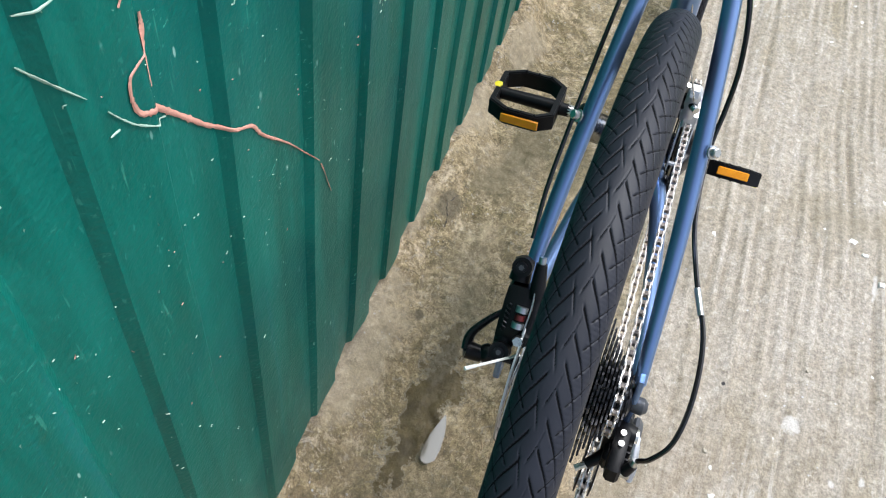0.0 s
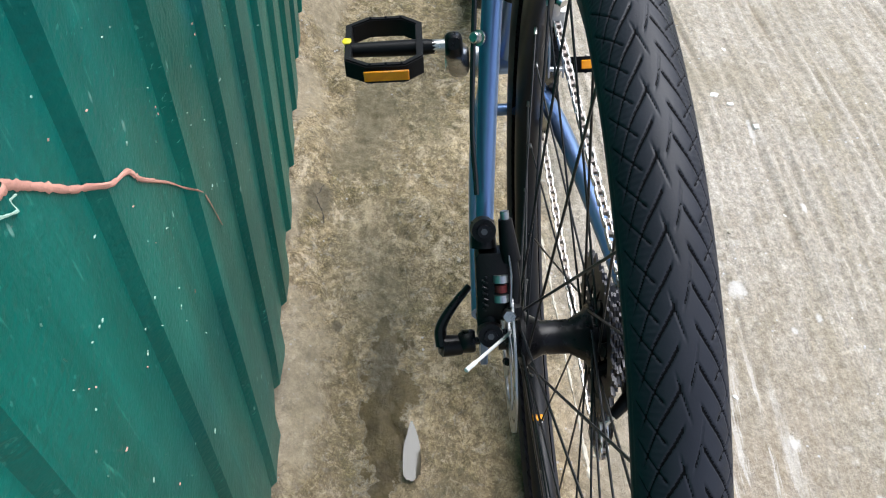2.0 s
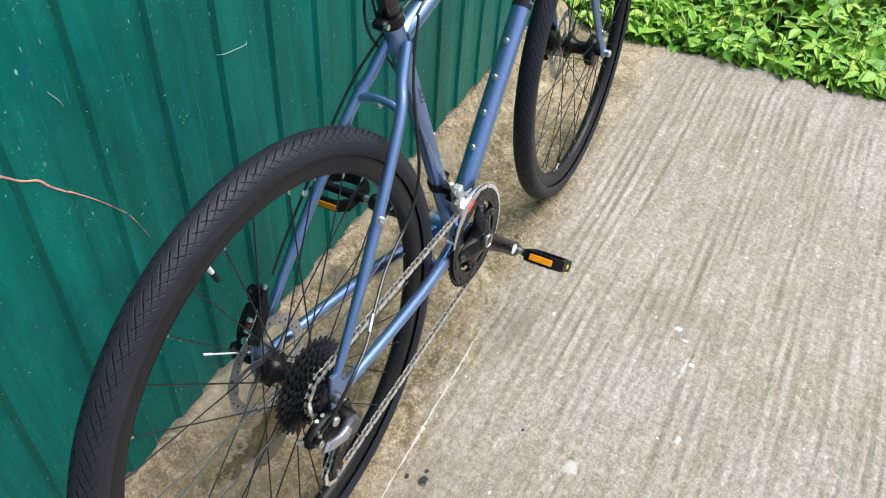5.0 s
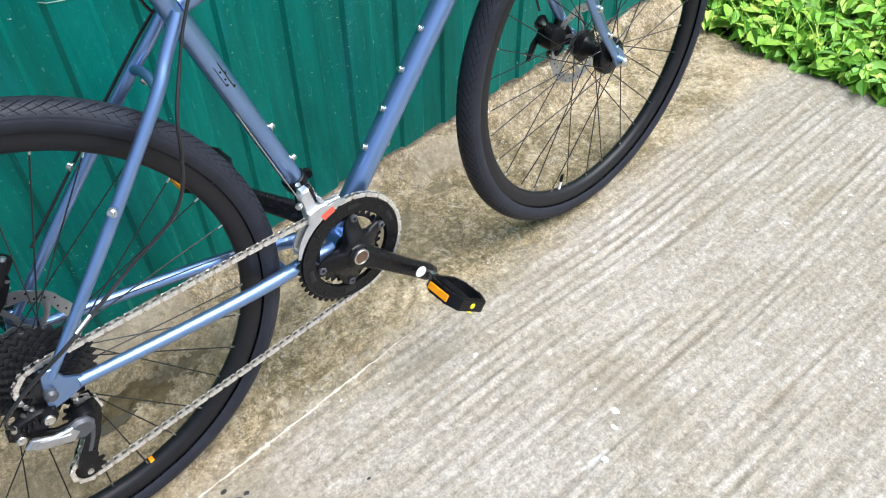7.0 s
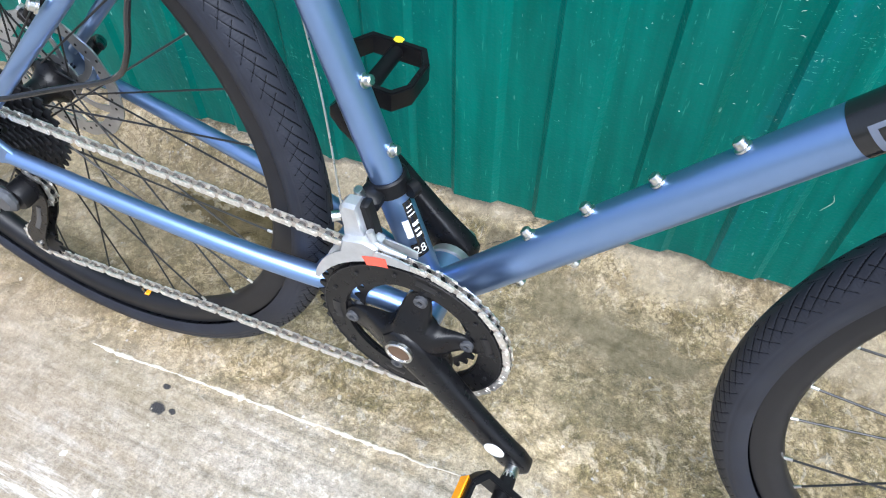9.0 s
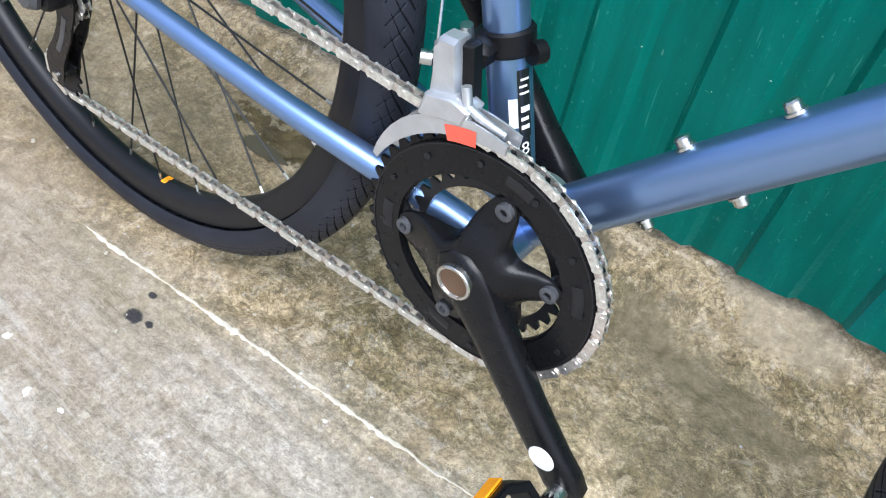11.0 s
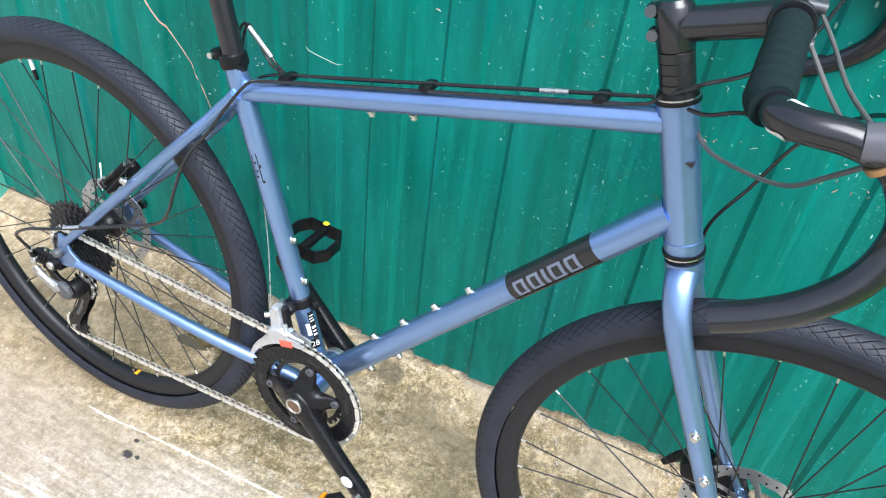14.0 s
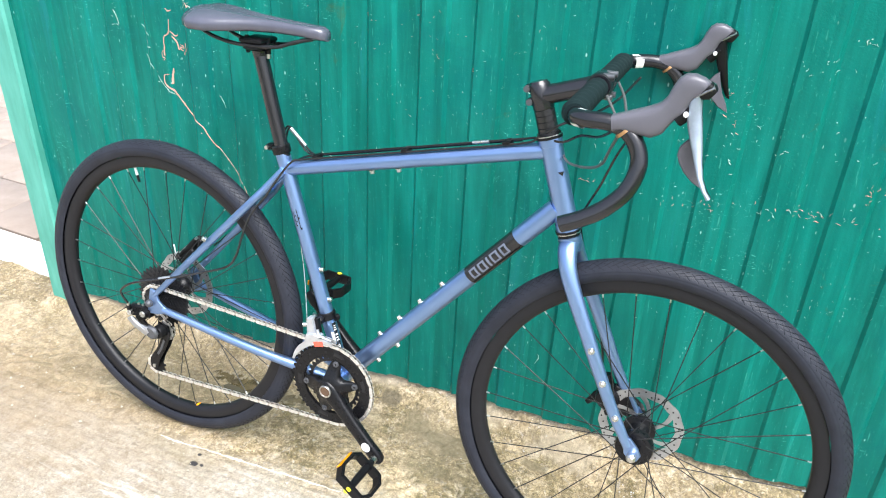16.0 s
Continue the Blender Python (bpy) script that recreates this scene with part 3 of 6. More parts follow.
def fence_sheet(x0, x1, top):
    s = Shape()
    line = sheet_line(x0, x1)
    dense = []
    for (a, da), (b, db) in zip(line, line[1:]):
        k = max(1, int((b - a) / 0.012))
        dense += [(a + (b - a) * i / k, da + (db - da) * i / k) for i in range(k)]
    dense.append(line[-1])
    zs = [None] + [0.12 + 0.09 * i for i in range(int((top - 0.12) / 0.09) + 1)]
    verts = []
    for back in (0.0, 0.0009):
        for z in zs:
            for x, d in dense:
                h = z
                if z is None:
                    h = 0.051 + 0.006 * noise.noise(Vector((x * 9, 0, 3))) + 0.004 * noise.noise(Vector((x * 45, 0, 5)))
                wob = 0.0016 * noise.noise(Vector((x * 5, h * 4, 0))) + (0.003 * noise.noise(Vector((x * 20, 0, 9))) if z is None else 0)
                px = x + LEAN_X * h
                verts.append((px, fence_y(px) - d + wob + back, h))
    w, r = len(dense), len(zs)
    faces = []
    for side in range(2):
        o = side * w * r
        faces += [(o + j * w + i, o + j * w + i + 1, o + (j + 1) * w + i + 1, o + (j + 1) * w + i) for j in range(r - 1) for i in range(w - 1)]
    faces += [(i, i + 1, w * r + i + 1, w * r + i) for i in range(w - 1)]
    return s.add(verts, faces)


FENCE_X0 = -0.74
# its top is unseen; 2.6 m high to block sky over the near ground
fence = tagged(part("fence", fence_sheet(FENCE_X0, 3.6, 2.6), GREEN, None, angle=25), "green painted profiled steel fence sheet with chipped paint", "fence", kind="structure")
# the post at the fence's end
post = Shape().box(0.088, 0.052, 2.66, Matrix.Translation((-0.708, fence_y(-0.708) + 0.008, 1.33)), b=0.006)
tagged(part("fence_post", post, LIGHTGREEN, None), "pale green painted square steel post at the end of the fence", "post", kind="structure")


def on_fence(x, z, off=0.0):
    """A place on the sheet's face: x at its foot line, z up, off towards the viewer."""
    k = (x - LEAN_X * z - RIB0) / PITCH
    k = (k - math.floor(k)) * PITCH
    if k > PITCH + PROFILE[0][0]:
        k -= PITCH
    d = float(np.interp(k, *zip(*PROFILE)))
    d -= 0.0016 * noise.noise(Vector(((x - LEAN_X * z) * 5, z * 4, 0))) - 0.0004
    return (x, fence_y(x) - d - off, z)


def streak_on_fence(pts, widths, name, mat, label):
    """A dried run of paint: a flat ragged ribbon that follows the ribs."""
    line = smooth_line([(x, 0, z) for x, z in pts], 8)
    ws = np.interp(np.linspace(0, 1, len(line)), np.linspace(0, 1, len(widths)), widths)
    verts, n = [], len(line)
    for i, p in enumerate(line):
        a, b = line[max(0, i - 1)], line[min(n - 1, i + 1)]
        d = (b - a).normalized()
        w = 0.58 * ws[i] * (1 + 0.7 * noise.noise(Vector((i * 0.9, ws[0] * 999, 2))))
        for k, off in ((-1, 0.0003), (-0.5, 0.0009), (0.5, 0.0009), (1, 0.0003)):
            verts.append(on_fence(p.x - d.z * w * k, p.z + d.x * w * k, off))
    faces = [(i * 4 + j, i * 4 + j + 1, i * 4 + 5 + j, i * 4 + 4 + j) for i in range(n - 1) for j in range(3)]
    return part(name, Shape().add(verts, faces), mat, fence, label)


PINK_LABEL = "dried pink run of sealing paint"
streak_on_fence([(-0.177, 0.782), (-0.178, 0.773), (-0.181, 0.761), (-0.183, 0.743)], (0.0016, 0.0036, 0.0028, 0.0034, 0.0024), "paint_run", PINK, PINK_LABEL)
streak_on_fence([(-0.186, 0.767), (-0.195, 0.765), (-0.201, 0.762), (-0.203, 0.75), (-0.199, 0.739), (-0.186, 0.73), (-0.174, 0.716), (-0.158, 0.696), (-0.142, 0.676), (-0.123, 0.658), (-0.105, 0.645), (-0.094, 0.627), (-0.072, 0.6), (-0.042, 0.563), (-0.009, 0.516)], (0.0009, 0.0014, 0.0022, 0.0026, 0.003, 0.0032, 0.003, 0.0026, 0.0022, 0.0026, 0.002, 0.0014, 0.0008), "paint_run", PINK, PINK_LABEL)
streak_on_fence([(-0.006, 0.51), (0.0, 0.494), (0.008, 0.47), (0.015, 0.45)], (0.0006, 0.0012, 0.0004, 0.001, 0.0004), "paint_run", PINK, PINK_LABEL)
streak_on_fence([(-0.171, 0.895), (-0.177, 0.864), (-0.185, 0.856), (-0.188, 0.845), (-0.189, 0.838)], (0.0014, 0.0017, 0.0016, 0.0012, 0.0014), "paint_run", PINK, PINK_LABEL)
streak_on_fence([(-0.188, 0.838), (-0.189, 0.829), (-0.191, 0.821), (-0.191, 0.811)], (0.0014, 0.0024, 0.0026, 0.003, 0.0022), "paint_run", PINK, PINK_LABEL)
streak_on_fence([(-0.194, 0.823), (-0.198, 0.817), (-0.198, 0.807), (-0.191, 0.805), (-0.196, 0.799)], (0.0007, 0.001, 0.0012, 0.0013, 0.001), "paint_run", PINK, PINK_LABEL)
streak_on_fence([(-0.17, 0.858), (-0.161, 0.85), (-0.156, 0.845), (-0.154, 0.838), (-0.152, 0.827)], (0.001, 0.0026, 0.0032, 0.0024, 0.0022), "paint_run", PINK, PINK_LABEL)
streak_on_fence([(-0.147, 0.84), (-0.14, 0.837), (-0.137, 0.832), (-0.148, 0.834), (-0.145, 0.828), (-0.139, 0.826)], (0.0009, 0.0011, 0.0008, 0.0012, 0.0009), "paint_run", PINK, PINK_LABEL)
streak_on_fence([(-0.132, 0.846), (-0.132, 0.828), (-0.136, 0.823), (-0.137, 0.817)], (0.0006, 0.0009, 0.0007, 0.0018), "paint_run", PINK, PINK_LABEL)
streak_on_fence([(-0.173, 0.868), (-0.166, 0.864), (-0.158, 0.858), (-0.15, 0.862)], (0.0012, 0.0022, 0.0016, 0.001), "paint_run", PINK, PINK_LABEL)
streak_on_fence([(-0.176, 0.92), (-0.17, 0.914), (-0.16, 0.917)], (0.001, 0.0026, 0.0012), "paint_run", PINK, PINK_LABEL)
streak_on_fence([(-0.112, 0.938), (-0.109, 0.929), (-0.104, 0.934)], (0.0012, 0.0026, 0.001), "paint_run", PINK, PINK_LABEL)
for line in (((-0.252, 0.807), (-0.242, 0.792), (-0.229, 0.774)), ((-0.220, 0.759), (-0.213, 0.748), (-0.204, 0.736), (-0.189, 0.722), (-0.177, 0.715)), ((-0.252, 0.877), (-0.247, 0.873), (-0.243, 0.868)), ((-0.241, 0.861), (-0.235, 0.859), (-0.230, 0.854)),
             ((-0.052, 0.733), (-0.042, 0.716), (-0.038, 0.704)), ((-0.223, 0.745), (-0.216, 0.744)), ((-0.245, 0.826), (-0.229, 0.825)), ((-0.325, 0.905), (-0.318, 0.890), (-0.314, 0.872)),
             ((0.214, 0.636), (0.250, 0.628), (0.281, 0.623)), ((0.752, 0.198), (0.760, 0.215), (0.757, 0.226))):
    streak_on_fence(list(line), (0.0005, 0.0012, 0.0006), "scrape", PALE, "pale scrape in the paint")


def splash(cx, cz, rx, rz, count, size, mat, seed):
    """Dried wisps and drops of paint: short bent strokes of uneven width."""
    rng = random.Random(seed)
    s = Shape()
    for _ in range(count):
        x, z, a = cx + rng.gauss(0, rx), cz + rng.gauss(0, rz), rng.uniform(0, math.pi)
        steps = rng.choice((1, 2, 4, 6))
        w, verts = size * rng.uniform(0.10, 0.34) * (1.8 if steps == 1 else 1.0), []
        for k in range(steps + 2):
            t = w * math.sin(math.pi * (k + 0.35) / (steps + 1.7)) * rng.uniform(0.6, 1.2)
            for q in (-1, 0, 1):
                verts.append(on_fence(x - math.sin(a) * t * q, z + math.cos(a) * t * q, 0.0011 if q == 0 else 0.0004))
            a += rng.uniform(-0.7, 0.7)
            x, z = x + math.cos(a) * size * 0.6, z + math.sin(a) * size * 0.6
        s.add(verts, [(k * 3 + q, k * 3 + q + 1, k * 3 + 4 + q, k * 3 + 3 + q) for k in range(steps + 1) for q in range(2)])
    return part("paint_splash", s, mat, fence, "dried wisps of pale and pink paint")


splash(1.03, 0.652, 0.030, 0.006, 14, 0.0022, PINK, 1)
splash(1.25, 0.672, 0.045, 0.006, 25, 0.0022, PINK, 2)
splash(1.335, 0.73, 0.012, 0.008, 12, 0.0022, PINK, 3)
splash(1.06, 0.86, 0.022, 0.030, 22, 0.0022, PINK, 4)
splash(1.00, 0.82, 0.015, 0.018, 12, 0.0019, PALE, 5)
splash(1.21, 0.94, 0.020, 0.010, 16, 0.0019, PALE, 6)
splash(1.265, 0.99, 0.010, 0.004, 8, 0.0022, PALE, 7)
splash(0.83, 0.675, 0.018, 0.006, 9, 0.0019, PINK, 8)
splash(0.50, 0.90, 0.16, 0.09, 54, 0.0016, PINK, 9)
splash(0.55, 0.80, 0.25, 0.12, 96, 0.0013, PALE, 10)
splash(1.30, 0.49, 0.05, 0.02, 19, 0.0015, PALE, 11)
splash(-0.112, 0.93, 0.010, 0.008, 8, 0.0022, PALE, 13)
splash(-0.325, 0.885, 0.004, 0.015, 8, 0.0015, PALE, 14)
splash(0.13, 0.585, 0.006, 0.014, 8, 0.0012, PALE, 15)
splash(-0.10, 0.55, 0.15, 0.13, 80, 0.0007, PALE, 16)
splash(-0.12, 0.62, 0.13, 0.10, 30, 0.0007, PINK, 17)
splash(0.62, 0.38, 0.20, 0.10, 64, 0.0012, PALE, 18)
splash(1.10, 0.80, 0.16, 0.05, 40, 0.0024, PALE, 19)
splash(1.16, 0.665, 0.16, 0.012, 34, 0.0024, PALE, 20)
splash(0.40, 0.72, 0.26, 0.14, 80, 0.0012, PALE, 21)
splash(1.35, 0.60, 0.18, 0.14, 40, 0.0012, PALE, 22)
splash(-0.30, 0.72, 0.14, 0.14, 45, 0.0009, PALE, 23)
splash(-0.35, 0.50, 0.16, 0.20, 60, 0.0008, PALE, 24)
splash(0.95, 0.45, 0.25, 0.15, 60, 0.0012, PALE, 25)

# ---- bicycle ----
R = 0.352
AXLE_R, AXLE_F = Vector((-0.010, -0.002, 0.3515)), Vector((1.055, 0, 0.313))
BB = Vector((0.440, 0, 0.265))
HT, HB = Vector((0.836, 0, 0.843)), Vector((0.884, 0, 0.690))
TT_A, TT_B = Vector((0.323, 0, 0.703)), Vector((0.830, 0, 0.8205))
SEAT = Vector((0.3025, 0, 0.7415))
CRANK = radians(-45.8)
DT_A, DT_B = BB, Vector((0.862, 0, 0.7255))
BIKE = pose(0.0, 0.006, 0.0, -4.57, 0, 3.26)
STEER = Matrix.Translation(HT) @ Matrix.Rotation(radians(2.2), 4, (HT - HB).normalized()) @ Matrix.Translation(-HT)
bike = thing("bicycle", "satin blue gravel bicycle with drop bars beside a green fence", "bicycle", BIKE)


def build_frame():
    s = Shape()
    s.tube([TT_A, TT_B], 0.0148, 24)
    s.tube([BB, DT_B], 0.0178, 28)
    s.tube([BB, SEAT], 0.0146, 24)
    d = (HT - HB).normalized()
    s.tube([HB - d * 0.001, HB + d * 0.012, HB + d * 0.0125, HT - d * 0.0125, HT - d * 0.012, HT + d * 0.001], [0.0205, 0.0205, 0.0192, 0.0192, 0.0205, 0.0205], 28)
    s.lathe([(0.0205, -0.034), (0.0205, 0.034)], 28, m=Matrix.Translation(BB))
    for sgn in (1, -1):
        stay = smooth_line([(0.316, sgn * 0.014, 0.700), (0.281, sgn * 0.024, 0.661), (0.245, sgn * 0.038, 0.622), (0.12, sgn * 0.056, 0.494), (0.0, sgn * 0.066, 0.372)], 5)
        s.tube(stay, [0.0082] * (len(stay) - 6) + [0.008, 0.0078, 0.0075, 0.007, 0.0065, 0.006], 14)
        chain = smooth_line([(0.43, sgn * 0.024, 0.262), (0.385, sgn * 0.028, 0.271), (0.325, sgn * 0.040, 0.284), (0.25, sgn * 0.050, 0.298), (0.14, sgn * 0.059, 0.319), (0.022, sgn * 0.066, 0.342)], 5)
        s.tube(chain, [0.0120 - 0.0040 * (i / (len(chain) - 1)) ** 1.3 for i in range(len(chain))], 14)
        # dropout plate
        s.plate([(-0.022, 0.332), (-0.018, 0.325), (0.006, 0.328), (0.034, 0.336), (0.03, 0.348), (0.012, 0.362), (0.006, 0.384), (-0.008, 0.388), (-0.014, 0.366)],
                sgn * 0.066 - 0.003, sgn * 0.066 + 0.003, b=0.001)
    s.tube(smooth_line([(0.256, -0.036, 0.633), (0.259, -0.02, 0.639), (0.260, 0, 0.641), (0.259, 0.02, 0.639), (0.256, 0.036, 0.633)], 4), 0.0062, 12)
    s.tube([(0.335, -0.036, 0.278), (0.335, 0.036, 0.278)], 0.007, 12)
    return s


main = part("bicycle_frame", build_frame(), BLUE, bike, "satin metallic blue welded tube frame")

# print on the tubes


def along(a, b, x):
    return a + (b - a) * ((x - a.x) / (b.x - a.x))


part("logo_band", Shape().tube([along(DT_A, DT_B, 0.7135), along(DT_A, DT_B, 0.799)], 0.0181, 28), GLOSS, bike, "black band round the down tube")


def letter_bars():
    """Plain bars in the places of the print on the band."""
    s = Shape()
    u = (DT_B - DT_A).normalized()
    up = Vector((-u.z, 0, u.x))
    pos = 0.0
    start = along(DT_A, DT_B, 0.720)
    for w, gap in ((0.017, 0.005), (0.017, 0.005), (0.005, 0.005), (0.019, 0.005), (0.017, 0.0)):
        for k in range(6):
            a0, a1 = radians(-30 + 62 * k / 6), radians(-30 + 62 * (k + 1) / 6)
            for hollow in ((0, w),) if w < 0.01 or k in (0, 5) else ((0, 0.0045), (w - 0.0045, w)):
                q = []
                for t, a in ((hollow[0], a0), (hollow[1], a0), (hollow[1], a1), (hollow[0], a1)):
                    q.append(start + u * (pos + t) + 0.01835 * (math.cos(a) * Vector((0, -1, 0)) + math.sin(a) * up))
                s.add(q, [(0, 1, 2, 3)])
        pos += w + gap
    return s


part("logo_shape", letter_bars(), LETTER, bike, "pale worn logo shapes")


def fork():
    s = Shape()
    d = (HT - HB).normalized()
    s.tube([HB - d * 0.012, HB - d * 0.030, HB - d * 0.040], [0.0205, 0.0205, 0.016], 24)
    for sgn in (1, -1):
        line = smooth_line([HB - d * 0.022 + Vector((0, sgn * 0.006, 0)), (0.893, sgn * 0.026, 0.655), (0.906, sgn * 0.040, 0.615), (0.947, sgn * 0.047, 0.525),
                            (1.002, sgn * 0.050, 0.405), (1.045, sgn * 0.052, 0.326)], 5)
        k = len(line)
        s.tube(line, [0.0178 - 0.0092 * (i / (k - 1)) ** 1.2 for i in range(k)], 18, flat=0.74)
        s.plate([(1.036, 0.343), (1.048, 0.345), (1.064, 0.327), (1.070, 0.313), (1.064, 0.301), (1.050, 0.300), (1.040, 0.313)], sgn * 0.0525 - 0.0028, sgn * 0.0525 + 0.0028, b=0.001)
    return s.moved(STEER)


part("fork", fork(), BLUE, bike, "satin blue unicrown fork with tapered blades")


def headset(c, lift):
    d = (HT - HB).normalized()
    s = Shape()
    s.tube([c, c + d * lift * 0.004, c + d * lift * 0.0042, c + d * lift * 0.011], [0.0222, 0.0222, 0.021, 0.019], 28)
    s.tube([c + d * lift * 0.0045, c + d * lift * 0.006], 0.0214, 28, mat=1)
    return s


part("headset_cup", headset(HT, 1), [BLACK, STEEL], bike)
part("headset_cup", headset(HB, -1), [BLACK, STEEL], bike)


# wheels: origin on the axle, axis along y
def tyre_mesh():
    """A 40 mm tyre: a V of slim cuts on each shoulder, crossed by finer ones into diamonds, and feathered cuts near the middle."""
    rt, periods = 0.0206, 138
    rows = periods * 26
    rc = R - rt
    inner, outer = np.linspace(0, 0.0275, 52), np.array([0.0287, 0.0300, 0.0325, 0.0355, 0.039, 0.0425, 0.0463])
    half = np.concatenate([inner, outer])
    a_line = np.concatenate([-half[:0:-1], half])
    cols = len(a_line)
    th = np.arange(rows) * 2 * np.pi / rows
    a, tt = np.meshgrid(a_line, th)
    ph = a / rt
    sarc = tt * R
    p = 2 * np.pi * R / periods

    def line(u, half_w, span=1.0):
        d = np.abs(((u / (p * span)) % 1.0) - 0.5) * p * span
        return np.clip(1.5 - d / half_w, 0, 1)

    def within(v, lo, hi, soft=0.0012):
        return np.clip((v - lo) / soft, 0, 1) * np.clip((hi - v) / soft, 0, 1)

    side = np.where(a > 0, 0.0, 0.5 * p)
    aa = np.abs(a)
    main = line(sarc - 1.9 * aa - 0.0012 * np.sin(aa * 330) + side, 0.00140 - 0.042 * aa) * within(aa, 0.0030, 0.0225)
    cross = line(sarc + 1.15 * aa + side + 0.3 * p, 0.00060) * within(aa, 0.0100, 0.0255)
    feather = line(sarc - 4.2 * a + 0.0022 * np.sin(a * 700), 0.0014, 2) * within(a, -0.0050, 0.0010) + line(sarc + 3.6 * a + p, 0.0014, 2) * within(a, 0.0, 0.0062)
    edge = np.clip(1.3 - np.abs(aa - 0.0290) / 0.0009, 0, 1)
    knurl = 0.00010 * (np.sin(sarc / 0.0016 * 2 * np.pi / 2) > 0) * within(aa, 0.0105, 0.0258)
    cut = np.maximum(np.maximum(main, 0.8 * cross), 0.7 * np.clip(feather, 0, 1))
    rr = rt - 0.0008 * cut - 0.0006 * edge - knurl
    rad = rc + rr * np.cos(ph)
    co = np.stack([rad * np.cos(tt), rr * np.sin(ph), rad * np.sin(tt)], -1).reshape(-1, 3)
    i, j = np.meshgrid(np.arange(rows), np.arange(cols - 1), indexing="ij")
    n = (i + 1) % rows
    quads = np.stack([i * cols + j, i * cols + j + 1, n * cols + j + 1, n * cols + j], -1).reshape(-1, 4)
    me = bpy.data.meshes.new("tyre")
    me.from_pydata(co, [], quads)
    me.materials.append(RUBBER)
    me.materials.append(GROOVESHADE)
    # faces in the cuts take the darkened rubber, standing in for shade
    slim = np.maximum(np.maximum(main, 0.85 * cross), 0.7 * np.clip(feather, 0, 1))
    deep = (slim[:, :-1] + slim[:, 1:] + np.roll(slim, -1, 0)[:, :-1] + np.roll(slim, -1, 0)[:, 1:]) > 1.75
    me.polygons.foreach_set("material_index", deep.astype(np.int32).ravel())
    me.polygons.foreach_set("use_smooth", [True] * len(me.polygons))
    return me


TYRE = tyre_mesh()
RIM = mesh_of("rim", Shape().lathe([(0.3175, -0.0125), (0.3175, -0.0105), (0.309, -0.0095), (0.309, 0.0095), (0.3175, 0.0105), (0.3175, 0.0125), (0.306, 0.0132), (0.297, 0.0115),
                                    (0.2915, 0.006), (0.2905, 0.0), (0.2915, -0.006), (0.297, -0.0115), (0.306, -0.0132)], 160, closed=True), RIMBLACK)
SPOKE = mesh_of("spoke", Shape().tube([(0, 0, 0), (0, 0, 0.968)], 0.00105, 6).tube([(0, 0, 0.968), (0, 0, 1.0)], [0.0015, 0.0015], 8, mat=1), [SPOKEBLACK, STEEL])


def place_between(a, b):
    """A pose whose z axis runs from a to b, stretched to that length."""
    a, b = Vector(a), Vector(b)
    d = b - a
    return Matrix.Translation(a) @ d.to_track_quat("Z", "Y").to_matrix().to_4x4() @ Matrix.Diagonal((1, 1, d.length, 1))


def disc_rotor(r_out, y):
    """A brake rotor: a broad ring with a wavy edge on six slanting arms; black discs on it stand in for dark drilled
    holes.
    """
    s = Shape()
    n = 96
    outer, inside = [], []
    for i in range(n):
        a = 2 * math.pi * i / n
        ro, ri = r_out * (1 + 0.014 * math.sin(12 * a)), (r_out - 0.0165) * (1 + 0.022 * math.sin(12 * a + 1.2))
        outer.append((ro * math.cos(a), ro * math.sin(a)))
        inside.append((ri * math.cos(a), ri * math.sin(a)))
    s.ring(outer, inside, y - 0.0009, y + 0.0009)
    for k in range(36):
        a = 2 * math.pi * k / 36
        r = r_out - (0.0045, 0.0085, 0.0125)[k % 3]
        s.lathe([(0.0017, y - 0.0011), (0.0017, y + 0.0011)], 8, 1, Matrix.Translation((r * math.cos(a), 0, r * math.sin(a))))
    for k in range(6):
        a = 2 * math.pi * k / 6
        pts = []
        for i in range(6):
            rr, b = 0.020 + (r_out - 0.035) * i / 5, a + 0.60 * i / 5
            pts.append((rr * math.cos(b), y, rr * math.sin(b)))
        s.tube(pts, [0.0052, 0.0048, 0.0042, 0.0042, 0.0050, 0.0060], 6, flat=0.2)
        s.ball((0.0215 * math.cos(a), y + 0.002, 0.0215 * math.sin(a)), 0.0035, 8, mat=1)
    s.ring(circle(0.0255, 36), circle(0.015, 36), y - 0.0009, y + 0.0009)
    return s


